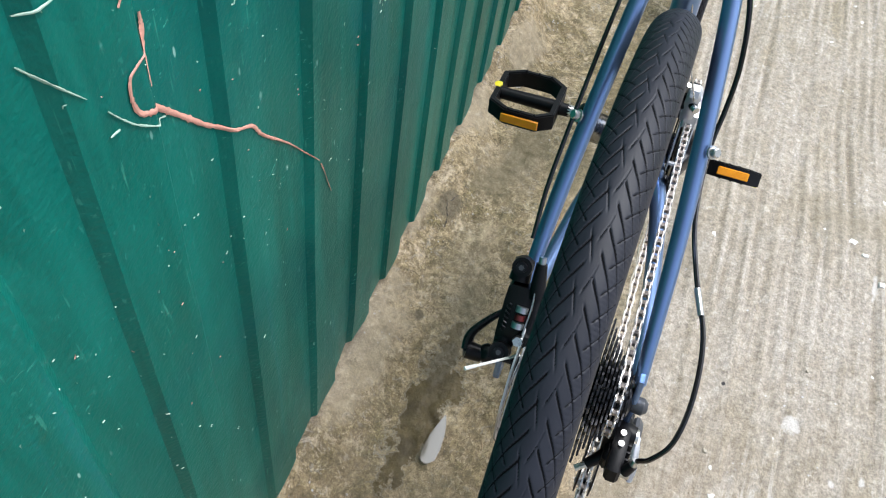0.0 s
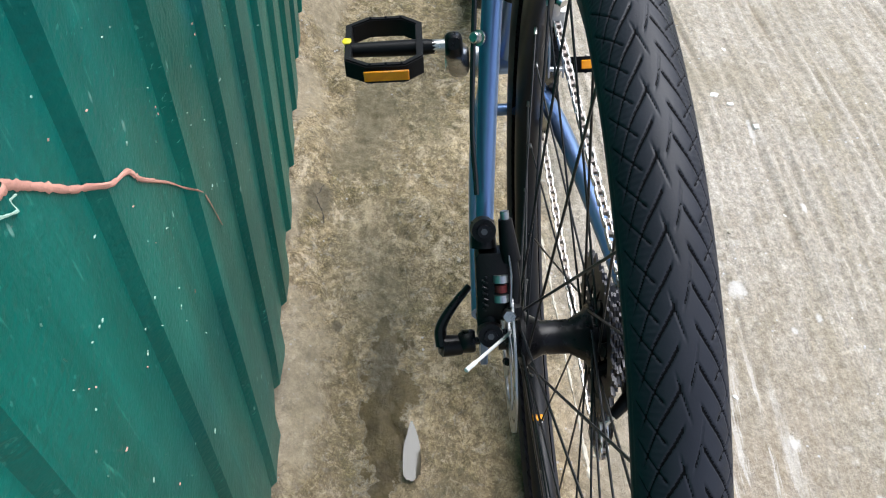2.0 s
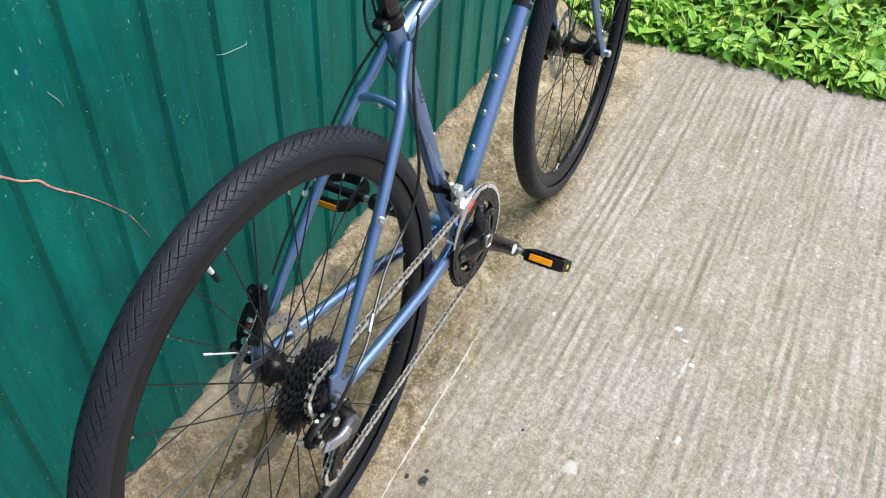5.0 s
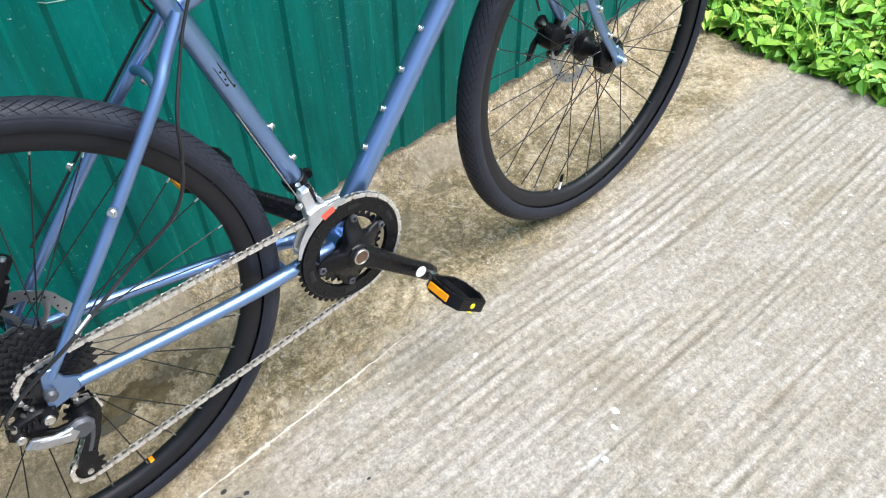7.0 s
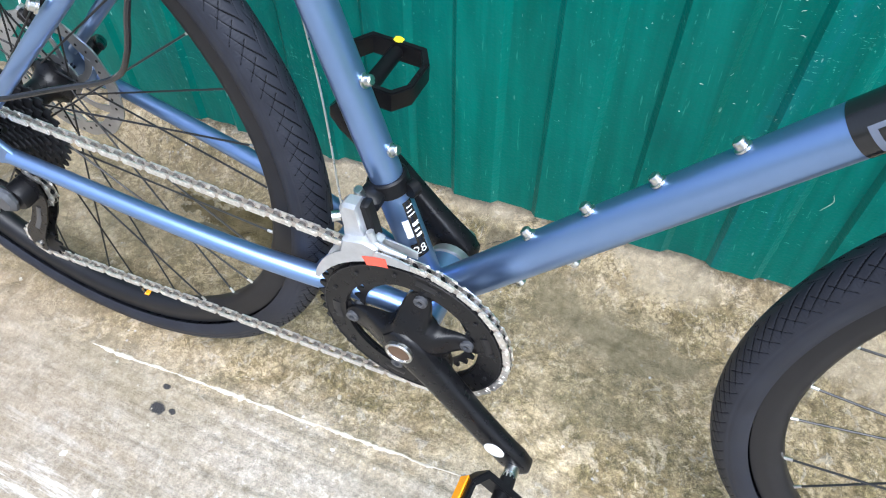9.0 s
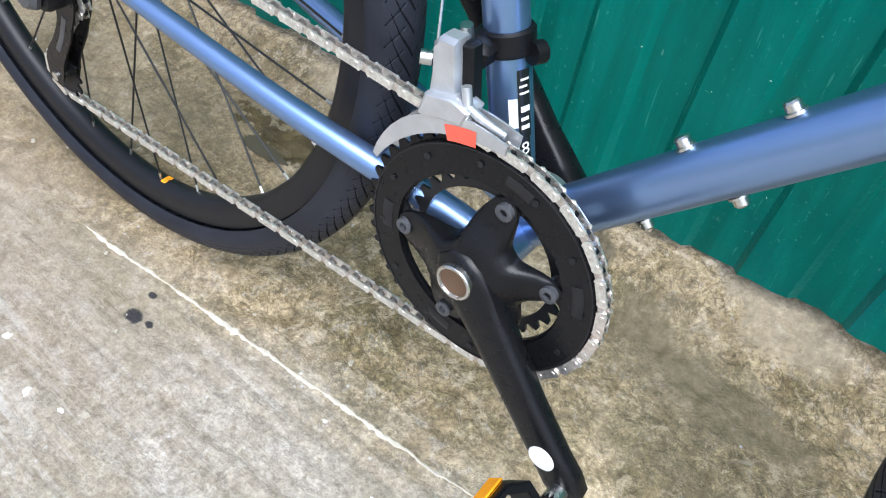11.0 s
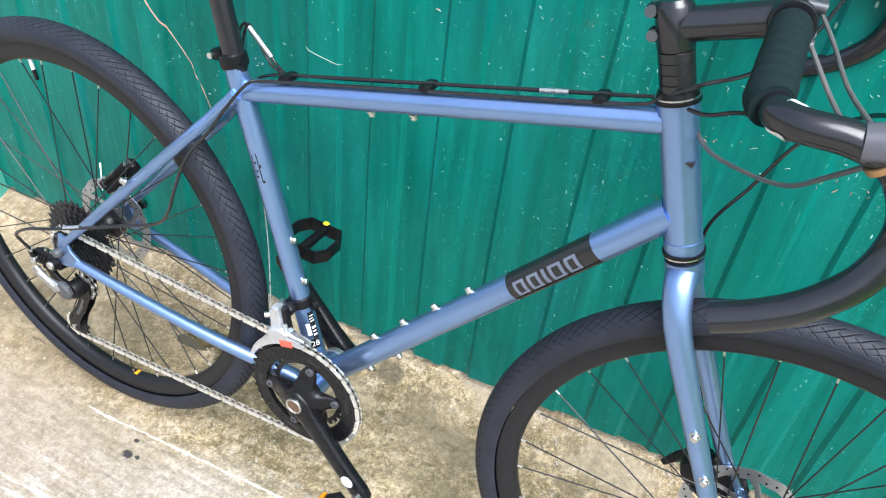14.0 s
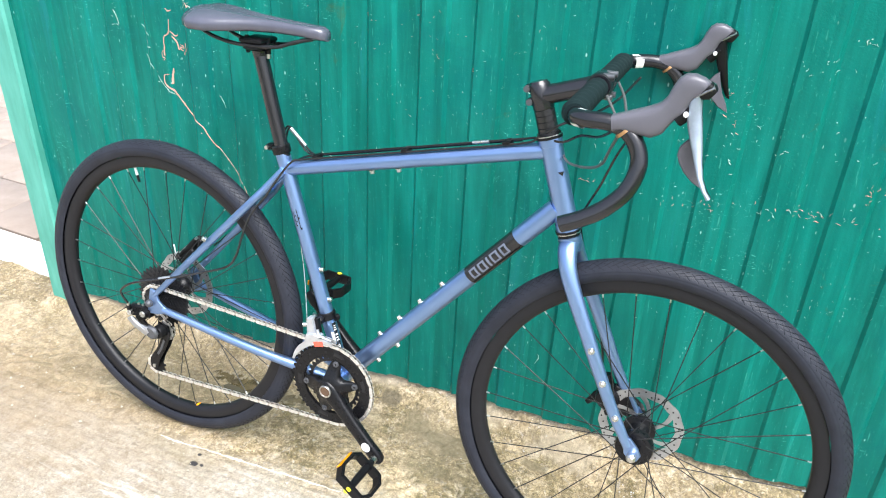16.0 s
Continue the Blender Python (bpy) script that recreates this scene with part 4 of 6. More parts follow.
def wheel(name, at, m, flange, label, spin, drum=0.0):
    rim = part(name, RIM, None, bike, label, m @ Matrix.Translation(at))
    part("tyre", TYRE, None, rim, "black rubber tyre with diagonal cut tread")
    yl, yr, rl, rr = flange
    hub = Shape().lathe([(0.0095, yr - 0.012), (0.0095, yr - 0.004), (rr + 0.004, yr - 0.002), (rr + 0.004, yr + 0.002), (0.021, yr + 0.006), (0.0145, yr + 0.018), (0.0145, yl - 0.016),
                         (0.020, yl - 0.006), (rl + 0.004, yl - 0.002), (rl + 0.004, yl + 0.002), (0.016, yl + 0.004), (0.016, yl + 0.012), (0.009, yl + 0.014), (0.0085, yl + 0.02)], 32)
    if drum:
        hub.lathe([(drum - 0.010, yr - 0.003), (drum - 0.002, yr - 0.001), (drum, yr + 0.004), (drum, yr + 0.015), (drum - 0.004, yr + 0.019), (0.0165, yr + 0.022)], 40)
    part("hub", hub, BLACK, rim, "black disc hub")
    for k in range(32):
        a = 2 * math.pi * (k + 0.5) / 32 + spin
        left = k % 2 == 0
        lead = 1 if (k // 2) % 2 == 0 else -1
        h = a - lead * radians(62)
        fy, fr = (yl, rl) if left else (yr, rr)
        fy += 0.0025 * lead
        part("spoke", SPOKE, None, rim, "", place_between((fr * math.cos(h), fy, fr * math.sin(h)), (0.293 * math.cos(a), 0.002 if left else -0.002, 0.293 * math.sin(a))))
    v = Vector((math.cos(spin), 0, math.sin(spin)))
    part("valve", Shape().tube([v * 0.293, v * 0.274], 0.0030, 10).tube([v * 0.274, v * 0.258], [0.0036, 0.0030], 10, mat=1), [WHITE, BLACK], rim, "pale tyre valve with a black cap")
    return rim


rear = wheel("rear_wheel", AXLE_R, Matrix.Translation(AXLE_R) @ Matrix.Rotation(radians(-0.9), 4, "Z") @ Matrix.Rotation(radians(-1.0), 4, "X") @ Matrix.Translation(-AXLE_R), (0.036, -0.021, 0.022, 0.024), "black alloy rear wheel", radians(104.7))
front = wheel("front_wheel", AXLE_F, STEER @ Matrix.Translation(AXLE_F) @ Matrix.Rotation(radians(0.9), 4, "X") @ Matrix.Translation(-AXLE_F), (0.028, -0.036, 0.026, 0.025), "black alloy front wheel", radians(250), 0.0345)
part("brake_disc", disc_rotor(0.077, 0.0475), [SILVER, BLACK], rear, "steel brake disc with slots")
part("brake_disc", disc_rotor(0.078, 0.0425), [SILVER, BLACK], front, "steel brake disc with slots")
orange_bit = lambda an: Shape().box(0.005, 0.012, 0.008, Matrix.Rotation(-an, 4, "Y") @ Matrix.Translation((0.2925, 0, 0)))
part("rim_mark", orange_bit(radians(-79.5)), ORANGE, rear, "small orange mark")


def sprocket(s, teeth, y, thick, mat=0, inner=0.0, m=None):
    r = teeth * 0.0127 / (2 * math.pi)
    n = teeth * 4
    out = []
    for i in range(n):
        out.append((r + (0.0032, 0.0022, -0.003, -0.003)[i % 4], 2 * math.pi * i / n))
    outer = [(q * math.cos(a), q * math.sin(a)) for q, a in out]
    s.ring(outer, circle(inner, n), y - thick / 2, y + thick / 2, mat, m)


def cassette():
    s = Shape()
    for k, t in enumerate((34, 30, 26, 23, 21, 19, 17, 15, 13, 11)):
        sprocket(s, t, -0.0255 - 0.0036 * k, 0.0018, 0 if k else 1, max(0.016, t * 0.0127 / 6.2832 - 0.016))
    for k in range(5):
        a = 2 * math.pi * k / 5
        s.tube([(0.03 * math.cos(a), -0.025, 0.03 * math.sin(a)), (0.022 * math.cos(a), -0.048, 0.022 * math.sin(a))], 0.006, 8)
    s.lathe([(0.017, -0.025), (0.017, -0.060), (0.012, -0.062), (0.006, -0.064)], 24)
    return s


part("cassette", cassette(), [DARKSTEEL, DARKSTEEL], rear, "dark ten-speed cassette")


def skewer(y_nut, y_lever, lever):
    s = Shape()
    s.tube([(0, y_nut + 0.004, 0), (0, y_lever, 0)], 0.0035, 10)
    s.lathe([(0.007, y_nut + 0.012), (0.0085, y_nut + 0.009), (0.0085, y_nut), (0.005, y_nut - 0.004)], 16, 1)
    s.lathe([(0.009, y_lever - 0.014), (0.010, y_lever - 0.012), (0.010, y_lever - 0.004), (0.007, y_lever)], 16)
    s.tube([(-0.002, y_lever - 0.002, -0.002), (-0.004, y_lever + 0.014, 0.001)], [0.0085, 0.0095], 14)
    s.lathe([(0.0018, -0.0102), (0.0030, -0.0104), (0.0034, -0.010), (0.0034, 0.0), (0.0030, 0.0), (0.0018, 0.0)], 12, 1, Matrix.Translation((-0.004, y_lever + 0.014, 0.001)) @ Matrix.Rotation(radians(90), 4, "X"))
    s.tube(smooth_line([(-0.004, y_lever + 0.014, 0.001), *lever], 4), [0.0088] * 4 + [0.0080 - 0.0030 * i / (4 * len(lever) - 4) for i in range(4 * len(lever) - 3)], 10, flat=0.6)
    return s


part("quick_release", skewer(-0.074, 0.089, [(0.009, 0.103, 0.010), (0.023, 0.092, 0.020), (0.037, 0.078, 0.027)]), [BLACK, GREYALLOY], rear, "black quick release lever")
part("quick_release", skewer(-0.066, 0.066, [(-0.012, 0.086, 0.012), (-0.030, 0.084, 0.028), (-0.046, 0.080, 0.036)]), [BLACK, STEEL], front, "black quick release lever")


# ---- drivetrain ----
CM = Matrix.Translation(BB)


RING_BOLTS = (15, 77, 183, 255)


def big_ring():
    """Broad toothed outer ring with long windows, oval slots and four bolt tabs."""
    s = Shape()
    n = 184
    tooth = (0.003, 0.002, -0.003, -0.003)
    outer = [((0.0935 + tooth[i % 4]) * math.cos(2 * math.pi * i / n), (0.0935 + tooth[i % 4]) * math.sin(2 * math.pi * i / n)) for i in range(n)]

    def bore(i):
        a = 360 * i / n
        gap = min(abs((a - k + 180) % 360 - 180) for k in RING_BOLTS)
        return 0.0650 if gap > 13 else 0.0650 - 0.0130 * (0.5 + 0.5 * math.cos(math.pi * gap / 13)) ** 0.7
    inside = [(bore(i) * math.cos(2 * math.pi * i / n), bore(i) * math.sin(2 * math.pi * i / n)) for i in range(n)]
    s.ring(outer, inside, -0.0480, -0.0452, 0)
    for a, r, lo in ((183, 0.0760, 9), (15, 0.0780, 9), (255, 0.0760, 8), (77, 0.0790, 7)):
        slot = smooth_line([(r * math.cos(radians(a + d)), -0.0515, r * math.sin(radians(a + d))) for d in (-lo, 0, lo)], 4)
        s.tube(slot, 0.0042, 8, 1, flat=0.12)
    s.ring(circle(0.0890, n), circle(0.0665, n), -0.0512, -0.0480, 0)
    s.ring(circle(0.0885, n), circle(0.0875, n), -0.0518, -0.0512, 1)
    for k in range(12):
        a = radians(30 * k + 8)
        s.lathe([(0.0024, -0.0524), (0.0018, -0.0526), (0.0016, -0.0500)], 8, 1, Matrix.Translation((0.080 * math.cos(a), 0, 0.080 * math.sin(a))))
    return s


part("chainring", big_ring(), [BLACK, DARKSTEEL], bike, "black outer chainring", CM)
inner = Shape()
sprocket(inner, 30, -0.039, 0.0022, 0, 0.052)
part("chainring", inner, DARKSTEEL, bike, "dark inner chainring", CM)
RINGBOLT = mesh_of("chainring_bolt", Shape().lathe([(0.0028, -0.0530), (0.0030, -0.0560), (0.0055, -0.0560), (0.0062, -0.0556), (0.0062, -0.036)], 14), GREYALLOY)
for k in RING_BOLTS:
    a = radians(k)
    part("chainring_bolt", RINGBOLT, None, bike, "", CM @ Matrix.Translation((0.0585 * math.cos(a), 0, 0.0585 * math.sin(a))))


def crank_arm(sgn, ang):
    """An arm that swells towards its axle and its pedal; sgn: -1 on the chain's side."""
    s = Shape()
    c = Vector((math.cos(ang), 0, math.sin(ang)))
    t = Vector((-math.sin(ang), 0, math.cos(ang)))
    y0 = sgn * 0.060
    stations = [(-0.020, 0.008, 0.011, 0.0), (-0.012, 0.018, 0.013, 0.0), (0.0, 0.0215, 0.014, 0.0), (0.018, 0.020, 0.0135, 0.001), (0.045, 0.0165, 0.012, 0.004),
                (0.10, 0.0145, 0.0105, 0.009), (0.145, 0.0145, 0.0100, 0.0115), (0.165, 0.0155, 0.010, 0.012), (0.180, 0.0125, 0.009, 0.012), (0.186, 0.006, 0.006, 0.012)]
    verts, seg = [], 14
    for u, w, h, dy in stations:
        for j in range(seg):
            an = 2 * math.pi * j / seg
            ca, sa = math.cos(an), math.sin(an)
            ex_, ey_ = math.copysign(abs(ca) ** 0.6, ca) * w, math.copysign(abs(sa) ** 0.6, sa) * h
            verts.append(c * u + t * ex_ + Vector((0, y0 + sgn * dy + ey_, 0)))
    faces = [(i * seg + j, i * seg + (j + 1) % seg, (i + 1) * seg + (j + 1) % seg, (i + 1) * seg + j) for i in range(len(stations) - 1) for j in range(seg)]
    faces += [tuple(range(seg))[::-1], tuple((len(stations) - 1) * seg + j for j in range(seg))]
    s.add(verts, faces)
    return s


def spider():
    """The moulded star between the axle and the four ring bolts: slim arms, hollow waists, domed towards the axle."""
    marks = [(15, 0.067), (46, 0.036), (77, 0.067), (130, 0.025), (183, 0.066), (219, 0.046), (255, 0.066), (286, 0.050), (314, 0.055), (346, 0.040), (375, 0.067)]
    n, rows = 120, 9

    def reach(a):
        a = (a - 15) % 360 + 15
        for (a0, r0), (a1, r1) in zip(marks, marks[1:]):
            if a0 <= a <= a1:
                lo, hi, t = (r1, r0, (a - a0) / (a1 - a0)) if r0 > r1 else (r0, r1, (a1 - a) / (a1 - a0))
                return lo + (hi - lo) * (0.5 + 0.5 * math.cos(math.pi * t)) ** (1.9 if hi - lo > 0.025 else 1.0)

    verts = []
    for i in range(rows):
        f = i / (rows - 1)
        for j in range(n):
            a = 360 * j / n
            r = f * reach(a)
            k = min(1.0, max(0.0, (r - 0.014) / 0.040))
            y = -0.0690 + 0.0150 * k * k * (3 - 2 * k) + (0.0030 if i == rows - 1 else 0.0006 if i == rows - 2 else 0.0)
            verts.append((r * math.cos(radians(a)), y, r * math.sin(radians(a))))
    verts += [(x, -0.0478, z) for x, y, z in verts[-n:]]
    faces = [(i * n + j, i * n + (j + 1) % n, (i + 1) * n + (j + 1) % n, (i + 1) * n + j) for i in range(1, rows) for j in range(n)]
    faces += [tuple(n + j for j in range(n)), tuple(rows * n + j for j in range(n))]
    return Shape().add(verts, faces)


for sgn, ang, text in ((-1, CRANK, "black forged crank arm with four spider arms"), (1, CRANK + math.pi, "black forged crank arm")):
    arm = part("crank_arm", crank_arm(sgn, ang), BLACK, bike, text, CM)
    y0, c = sgn * 0.060, Vector((math.cos(ang), 0, math.sin(ang)))
    if sgn < 0:
        part("spider", spider(), BLACK, arm, "black moulded four-arm spider", angle=50)
    part("spindle_collar", Shape().lathe([(0.0135, y0 + sgn * 0.006), (0.0135, y0 + sgn * 0.0160), (0.0128, y0 + sgn * 0.0168), (0.0112, y0 + sgn * 0.0168), (0.0106, y0 + sgn * 0.0150)], 28), STEEL, arm, "bright steel collar")
    part("spindle_recess", Shape().lathe([(0.0107, y0 + sgn * 0.0152), (0.0104, y0 + sgn * 0.0110), (0.0005, y0 + sgn * 0.0105)], 24), RUST, arm, "brown oily recess")
    part("pedal_axle", Shape().tube([c * 0.170 + Vector((0, y0 + sgn * 0.021, 0)), c * 0.170 + Vector((0, y0 + sgn * 0.034, 0))], 0.0075, 12), STEEL, arm, "steel pedal axle")
cdir = Vector((math.cos(CRANK), 0, math.sin(CRANK)))
part("crank_sticker", Shape().lathe([(0.0105, 0.0), (0.0105, 0.0006)], 20, m=CM @ Matrix.Translation(cdir * 0.141 + Vector((0, -0.0815, 0))) @ Matrix.Rotation(radians(-3.5), 4, "Z")), WHITE, bike, "round white sticker")
part("bottom_bracket_cup", Shape().lathe([(0.0195, -0.034), (0.022, -0.036), (0.022, -0.0415), (0.012, -0.043)], 28, m=CM), BLACK, bike)
part("bottom_bracket_cup", Shape().lathe([(0.0195, 0.034), (0.022, 0.036), (0.022, 0.0435), (0.012, 0.045)], 28, m=CM), SILVER, bike, "silver threaded cup")


def pedal_body():
    """A plastic cage pedal: six-sided rim, axle barrel and cross bar. Its axle lies on y, outside towards +y."""
    s = Shape()
    outer = [(-0.030, 0.012), (-0.043, 0.030), (-0.043, 0.070), (-0.030, 0.092), (0.030, 0.092), (0.043, 0.070), (0.043, 0.030), (0.030, 0.012)]
    inner = [(-0.026, 0.019), (-0.0365, 0.033), (-0.0365, 0.067), (-0.026, 0.085), (0.026, 0.085), (0.0365, 0.067), (0.0365, 0.033), (0.026, 0.019)]
    turn = Matrix.Rotation(radians(90), 4, "X")     # x, z of the outline become x, y
    s.ring(outer, inner, -0.0098, 0.0098, 0, turn.inverted())
    slim = [(x * 0.965, 0.052 + (y - 0.052) * 0.965) for x, y in outer]
    s.ring(slim, [(x * 1.03, 0.052 + (y - 0.052) * 1.03) for x, y in inner], -0.0112, 0.0112, 0, turn.inverted())
    s.tube([(0, -0.006, 0), (0, 0.014, 0), (0, 0.03, 0), (0, 0.085, 0)], [0.0070, 0.0085, 0.0085, 0.0075], 14)
    for x in (-0.0398, 0.0398):
        for y in (0.034, 0.050, 0.066):
            for z in (-0.0108, 0.0108):
                s.ball((x, y, z), 0.0022, 6)
    s.lathe([(0.0072, -0.016), (0.0072, -0.006)], 12, 1)
    return s


PEDAL = mesh_of("pedal", pedal_body(), [PLASTIC, STEEL])
REFLECTOR = mesh_of("reflector", Shape().box(0.003, 0.046, 0.0125, b=0.001), ORANGE)
DOT = mesh_of("end_mark", Shape().box(0.010, 0.0014, 0.007, b=0.0005).ball((0, 0, 0), 0.0052, 10, squash=(1, 0.3, 1)), YELLOW)


def pedal(m):
    ob = part("pedal", PEDAL, None, bike, "black plastic cage pedal", m)
    part("reflector", REFLECTOR, None, ob, "orange reflector", Matrix.Translation((-0.0445, 0.050, 0)))
    part("end_mark", DOT, None, ob, "yellow end mark", Matrix.Translation((0, 0.0925, 0)))
    part("end_mark", DOT, None, ob, "yellow end mark", Matrix.Translation((0, 0.090, 0.0116)) @ Matrix.Rotation(radians(90), 4, "X"))
    return ob


PR = BB + cdir * 0.170
PL = BB - cdir * 0.170
pedal(Matrix.Translation((PR.x, -0.092, PR.z)) @ Matrix.Rotation(radians(41), 4, "Y") @ Matrix.Rotation(math.pi, 4, "X"))
pedal(Matrix.Translation((PL.x, 0.092, PL.z)) @ Matrix.Rotation(radians(4), 4, "Y"))


# chain: from the cassette over the ring, back through the two pulleys
SP = Vector((AXLE_R.x, -0.0505, AXLE_R.z))
PU1, PU2 = Vector((0.006, -0.0505, 0.279)), Vector((-0.028, -0.052, 0.182))
R_SP, R_CR, R_PU = 0.0345, 0.0935, 0.0215


def chain_path():
    def arc(c, r, a0, a1, y):
        k = max(2, int(abs(a1 - a0) / 0.12))
        return [Vector((c.x + r * math.cos(a0 + (a1 - a0) * i / k), y, c.z + r * math.sin(a0 + (a1 - a0) * i / k))) for i in range(k + 1)]

    pts = arc(BB, R_CR, radians(97), radians(-92), -0.0465)
    pts += arc(PU2, R_PU, radians(-95), radians(-255), -0.052)
    pts += arc(PU1, R_PU, radians(-80), radians(85), -0.0505)
    pts += arc(SP, R_SP, radians(-60), radians(-268), -0.0505)
    return pts


def chain_links():
    path = chain_path()
    path.append(path[0])
    dist = [0.0]
    for a, b in zip(path, path[1:]):
        dist.append(dist[-1] + (b - a).length)
    n = int(round(dist[-1] / 0.0127 / 2)) * 2
    arr, d = np.array([tuple(p) for p in path]), np.array(dist)
    at = [Vector([float(np.interp(dist[-1] * i / n, d, arr[:, k])) for k in range(3)]) for i in range(n + 1)]
    s = Shape()
    shape = []
    for k in range(18):
        a = 2 * math.pi * k / 18
        x = 0.00635 * (1 if math.cos(a) > 0 else -1) + 0.0047 * math.cos(a)
        z = 0.0047 * math.sin(a) * (0.74 if abs(math.cos(a)) < 0.35 else 1.0)
        shape.append((x, z))
    for i in range(n):
        a, b = at[i], at[i + 1]
        u = (b - a).normalized()
        w = Vector((0, 1, 0))
        m = Matrix.Translation((a + b) / 2) @ Matrix((u, w, u.cross(w))).transposed().to_4x4()
        y = 0.0034 if i % 2 else 0.0022
        for sgn in (1, -1):
            s.plate(shape if i % 2 else [(px * 0.97, pz * 0.88) for px, pz in shape], sgn * y - 0.0005, sgn * y + 0.0005, 0 if i % 2 else 2, m)
        s.lathe([(0.0036, -0.0016), (0.0036, 0.0016)], 8, 1, Matrix.Translation(a))
        s.lathe([(0.0019, -0.0042), (0.0019, 0.0042)], 8, 0, Matrix.Translation(a))
    return s


part("chain", chain_links(), [CHAIN, ROLLER, INNERLINK], bike, "bright steel chain with darkened rollers", smooth=False)


def rear_mech():
    """Pieces of the rear derailleur, by name."""
    s, link, nose, cage = Shape(), Shape(), Shape(), Shape()
    bolts, screws = [Shape() for _ in range(5)], [Shape() for _ in range(3)]
    inner, wheels = Shape(), (Shape(), Shape())
    # hanger, upper knuckle with its two bolts and the cable's arm
    s.plate([(-0.022, 0.340), (0.002, 0.336), (-0.002, 0.324), (-0.012, 0.318), (-0.026, 0.322)], -0.074, -0.067, 0)
    s.lathe([(0.009, -0.068), (0.0115, -0.072), (0.0120, -0.088), (0.0095, -0.093), (0.0095, -0.0945)], 18, 0, Matrix.Translation((-0.010, 0, 0.338)))
    bolts[0].lathe([(0.0035, -0.0965), (0.0065, -0.0975), (0.0072, -0.0965), (0.0072, -0.092)], 14, 1, Matrix.Translation((-0.010, 0, 0.338)))
    s.plate([(0.004, 0.345), (-0.014, 0.352), (-0.040, 0.352), (-0.056, 0.346), (-0.060, 0.332), (-0.050, 0.322), (-0.026, 0.324), (0.002, 0.328)], -0.089, -0.075, 0, b=0.0030)
    s.plate([(-0.040, 0.330), (-0.022, 0.334), (-0.012, 0.322), (-0.024, 0.312), (-0.042, 0.316)], -0.088, -0.070, 0, b=0.003)
    bolts[1].lathe([(0.0030, -0.0975), (0.0052, -0.0985), (0.0062, -0.0975), (0.0062, -0.088)], 14, 1, Matrix.Translation((-0.047, 0, 0.334)))
    s.tube([(-0.050, -0.092, 0.342), (-0.047, -0.097, 0.354)], [0.0058, 0.0046], 12, 0)
    bolts[2].tube([(-0.047, -0.097, 0.354), (-0.045, -0.098, 0.360)], [0.0036, 0.0032], 10, 1)
    # the bright faceted outer link, the dark inner one
    link.plate([(-0.050, 0.322), (-0.038, 0.330), (-0.016, 0.316), (0.006, 0.312), (0.012, 0.300), (0.000, 0.290), (-0.014, 0.296), (-0.034, 0.306)], -0.1035, -0.0965, 2, b=0.0024)
    link.plate([(-0.040, 0.318), (-0.032, 0.3225), (-0.012, 0.311), (0.000, 0.306), (-0.010, 0.302), (-0.030, 0.310)], -0.1050, -0.1030, 2, b=0.0008)
    inner.plate([(-0.040, 0.318), (-0.030, 0.322), (-0.010, 0.306), (0.016, 0.300), (0.016, 0.286), (-0.006, 0.288), (-0.030, 0.302)], -0.086, -0.079, 0, b=0.0015)
    # lower knuckle: a grey faceted nose in front of a black drum
    nose.plate([(-0.002, 0.311), (0.012, 0.316), (0.026, 0.311), (0.031, 0.299), (0.026, 0.287), (0.012, 0.282), (0.000, 0.289)], -0.1030, -0.0905, 2, b=0.0045)
    s.lathe([(0.0125, -0.062), (0.0152, -0.065), (0.0155, -0.088), (0.0135, -0.0925), (0.006, -0.0935)], 22, 0, Matrix.Translation((0.022, 0, 0.297)))
    for screw, x, z in ((screws[0], -0.018, 0.3515), (screws[1], -0.030, 0.3525)):
        screw.tube([(x, -0.082, z - 0.004), (x - 0.001, -0.082, z + 0.004)], [0.0026, 0.0030], 8, 1)
    for k in range(4):
        s.box(0.0030, 0.006, 0.012, Matrix.Translation((-0.048 + 0.007 * k, -0.0905, 0.338 + 0.001 * k)) @ Matrix.Rotation(radians(25), 4, "Y"), 0, 0.0008)
    near_frame = Matrix.Translation((-0.018, 0.016, -0.014))
    for piece in (s, link, inner, nose, *bolts[:3], *screws[:2]):
        piece.moved(near_frame)
    # cage: two bowed plates that lean back, with a slot
    axis = smooth_line([(0.014, 0, 0.300), (0.012, 0, 0.272), (0.004, 0, 0.246), (-0.010, 0, 0.222), (-0.024, 0, 0.200), (-0.030, 0, 0.174)], 4)
    wide = np.interp(np.linspace(0, 1, len(axis)), (0, 0.15, 0.35, 0.6, 0.85, 1), (0.012, 0.0145, 0.0095, 0.0095, 0.0125, 0.0085))
    edge_f, edge_r = [], []
    for i, q in enumerate(axis):
        d = (axis[min(i + 1, len(axis) - 1)] - axis[max(i - 1, 0)]).normalized()
        side = Vector((-d.z, 0, d.x)) * float(wide[i])
        edge_f.append(q + side)
        edge_r.append(q - side)
    k = len(axis)
    for y, mat in ((-0.0600, 3), (-0.0440, 3)):
        verts = [(q.x, y + dy, q.z) for dy in (-0.001, 0.001) for line in (edge_f, edge_r) for q in line]
        faces = []
        for i in range(k - 1):
            faces += [(i, i + 1, k + i + 1, k + i), (2 * k + i, 3 * k + i, 3 * k + i + 1, 2 * k + i + 1), (i, 2 * k + i, 2 * k + i + 1, i + 1), (k + i, k + i + 1, 3 * k + i + 1, 3 * k + i)]
        faces += [(0, k, 3 * k, 2 * k), (k - 1, 3 * k - 1, 4 * k - 1, 2 * k - 1)]
        cage.add(verts, faces, mat)
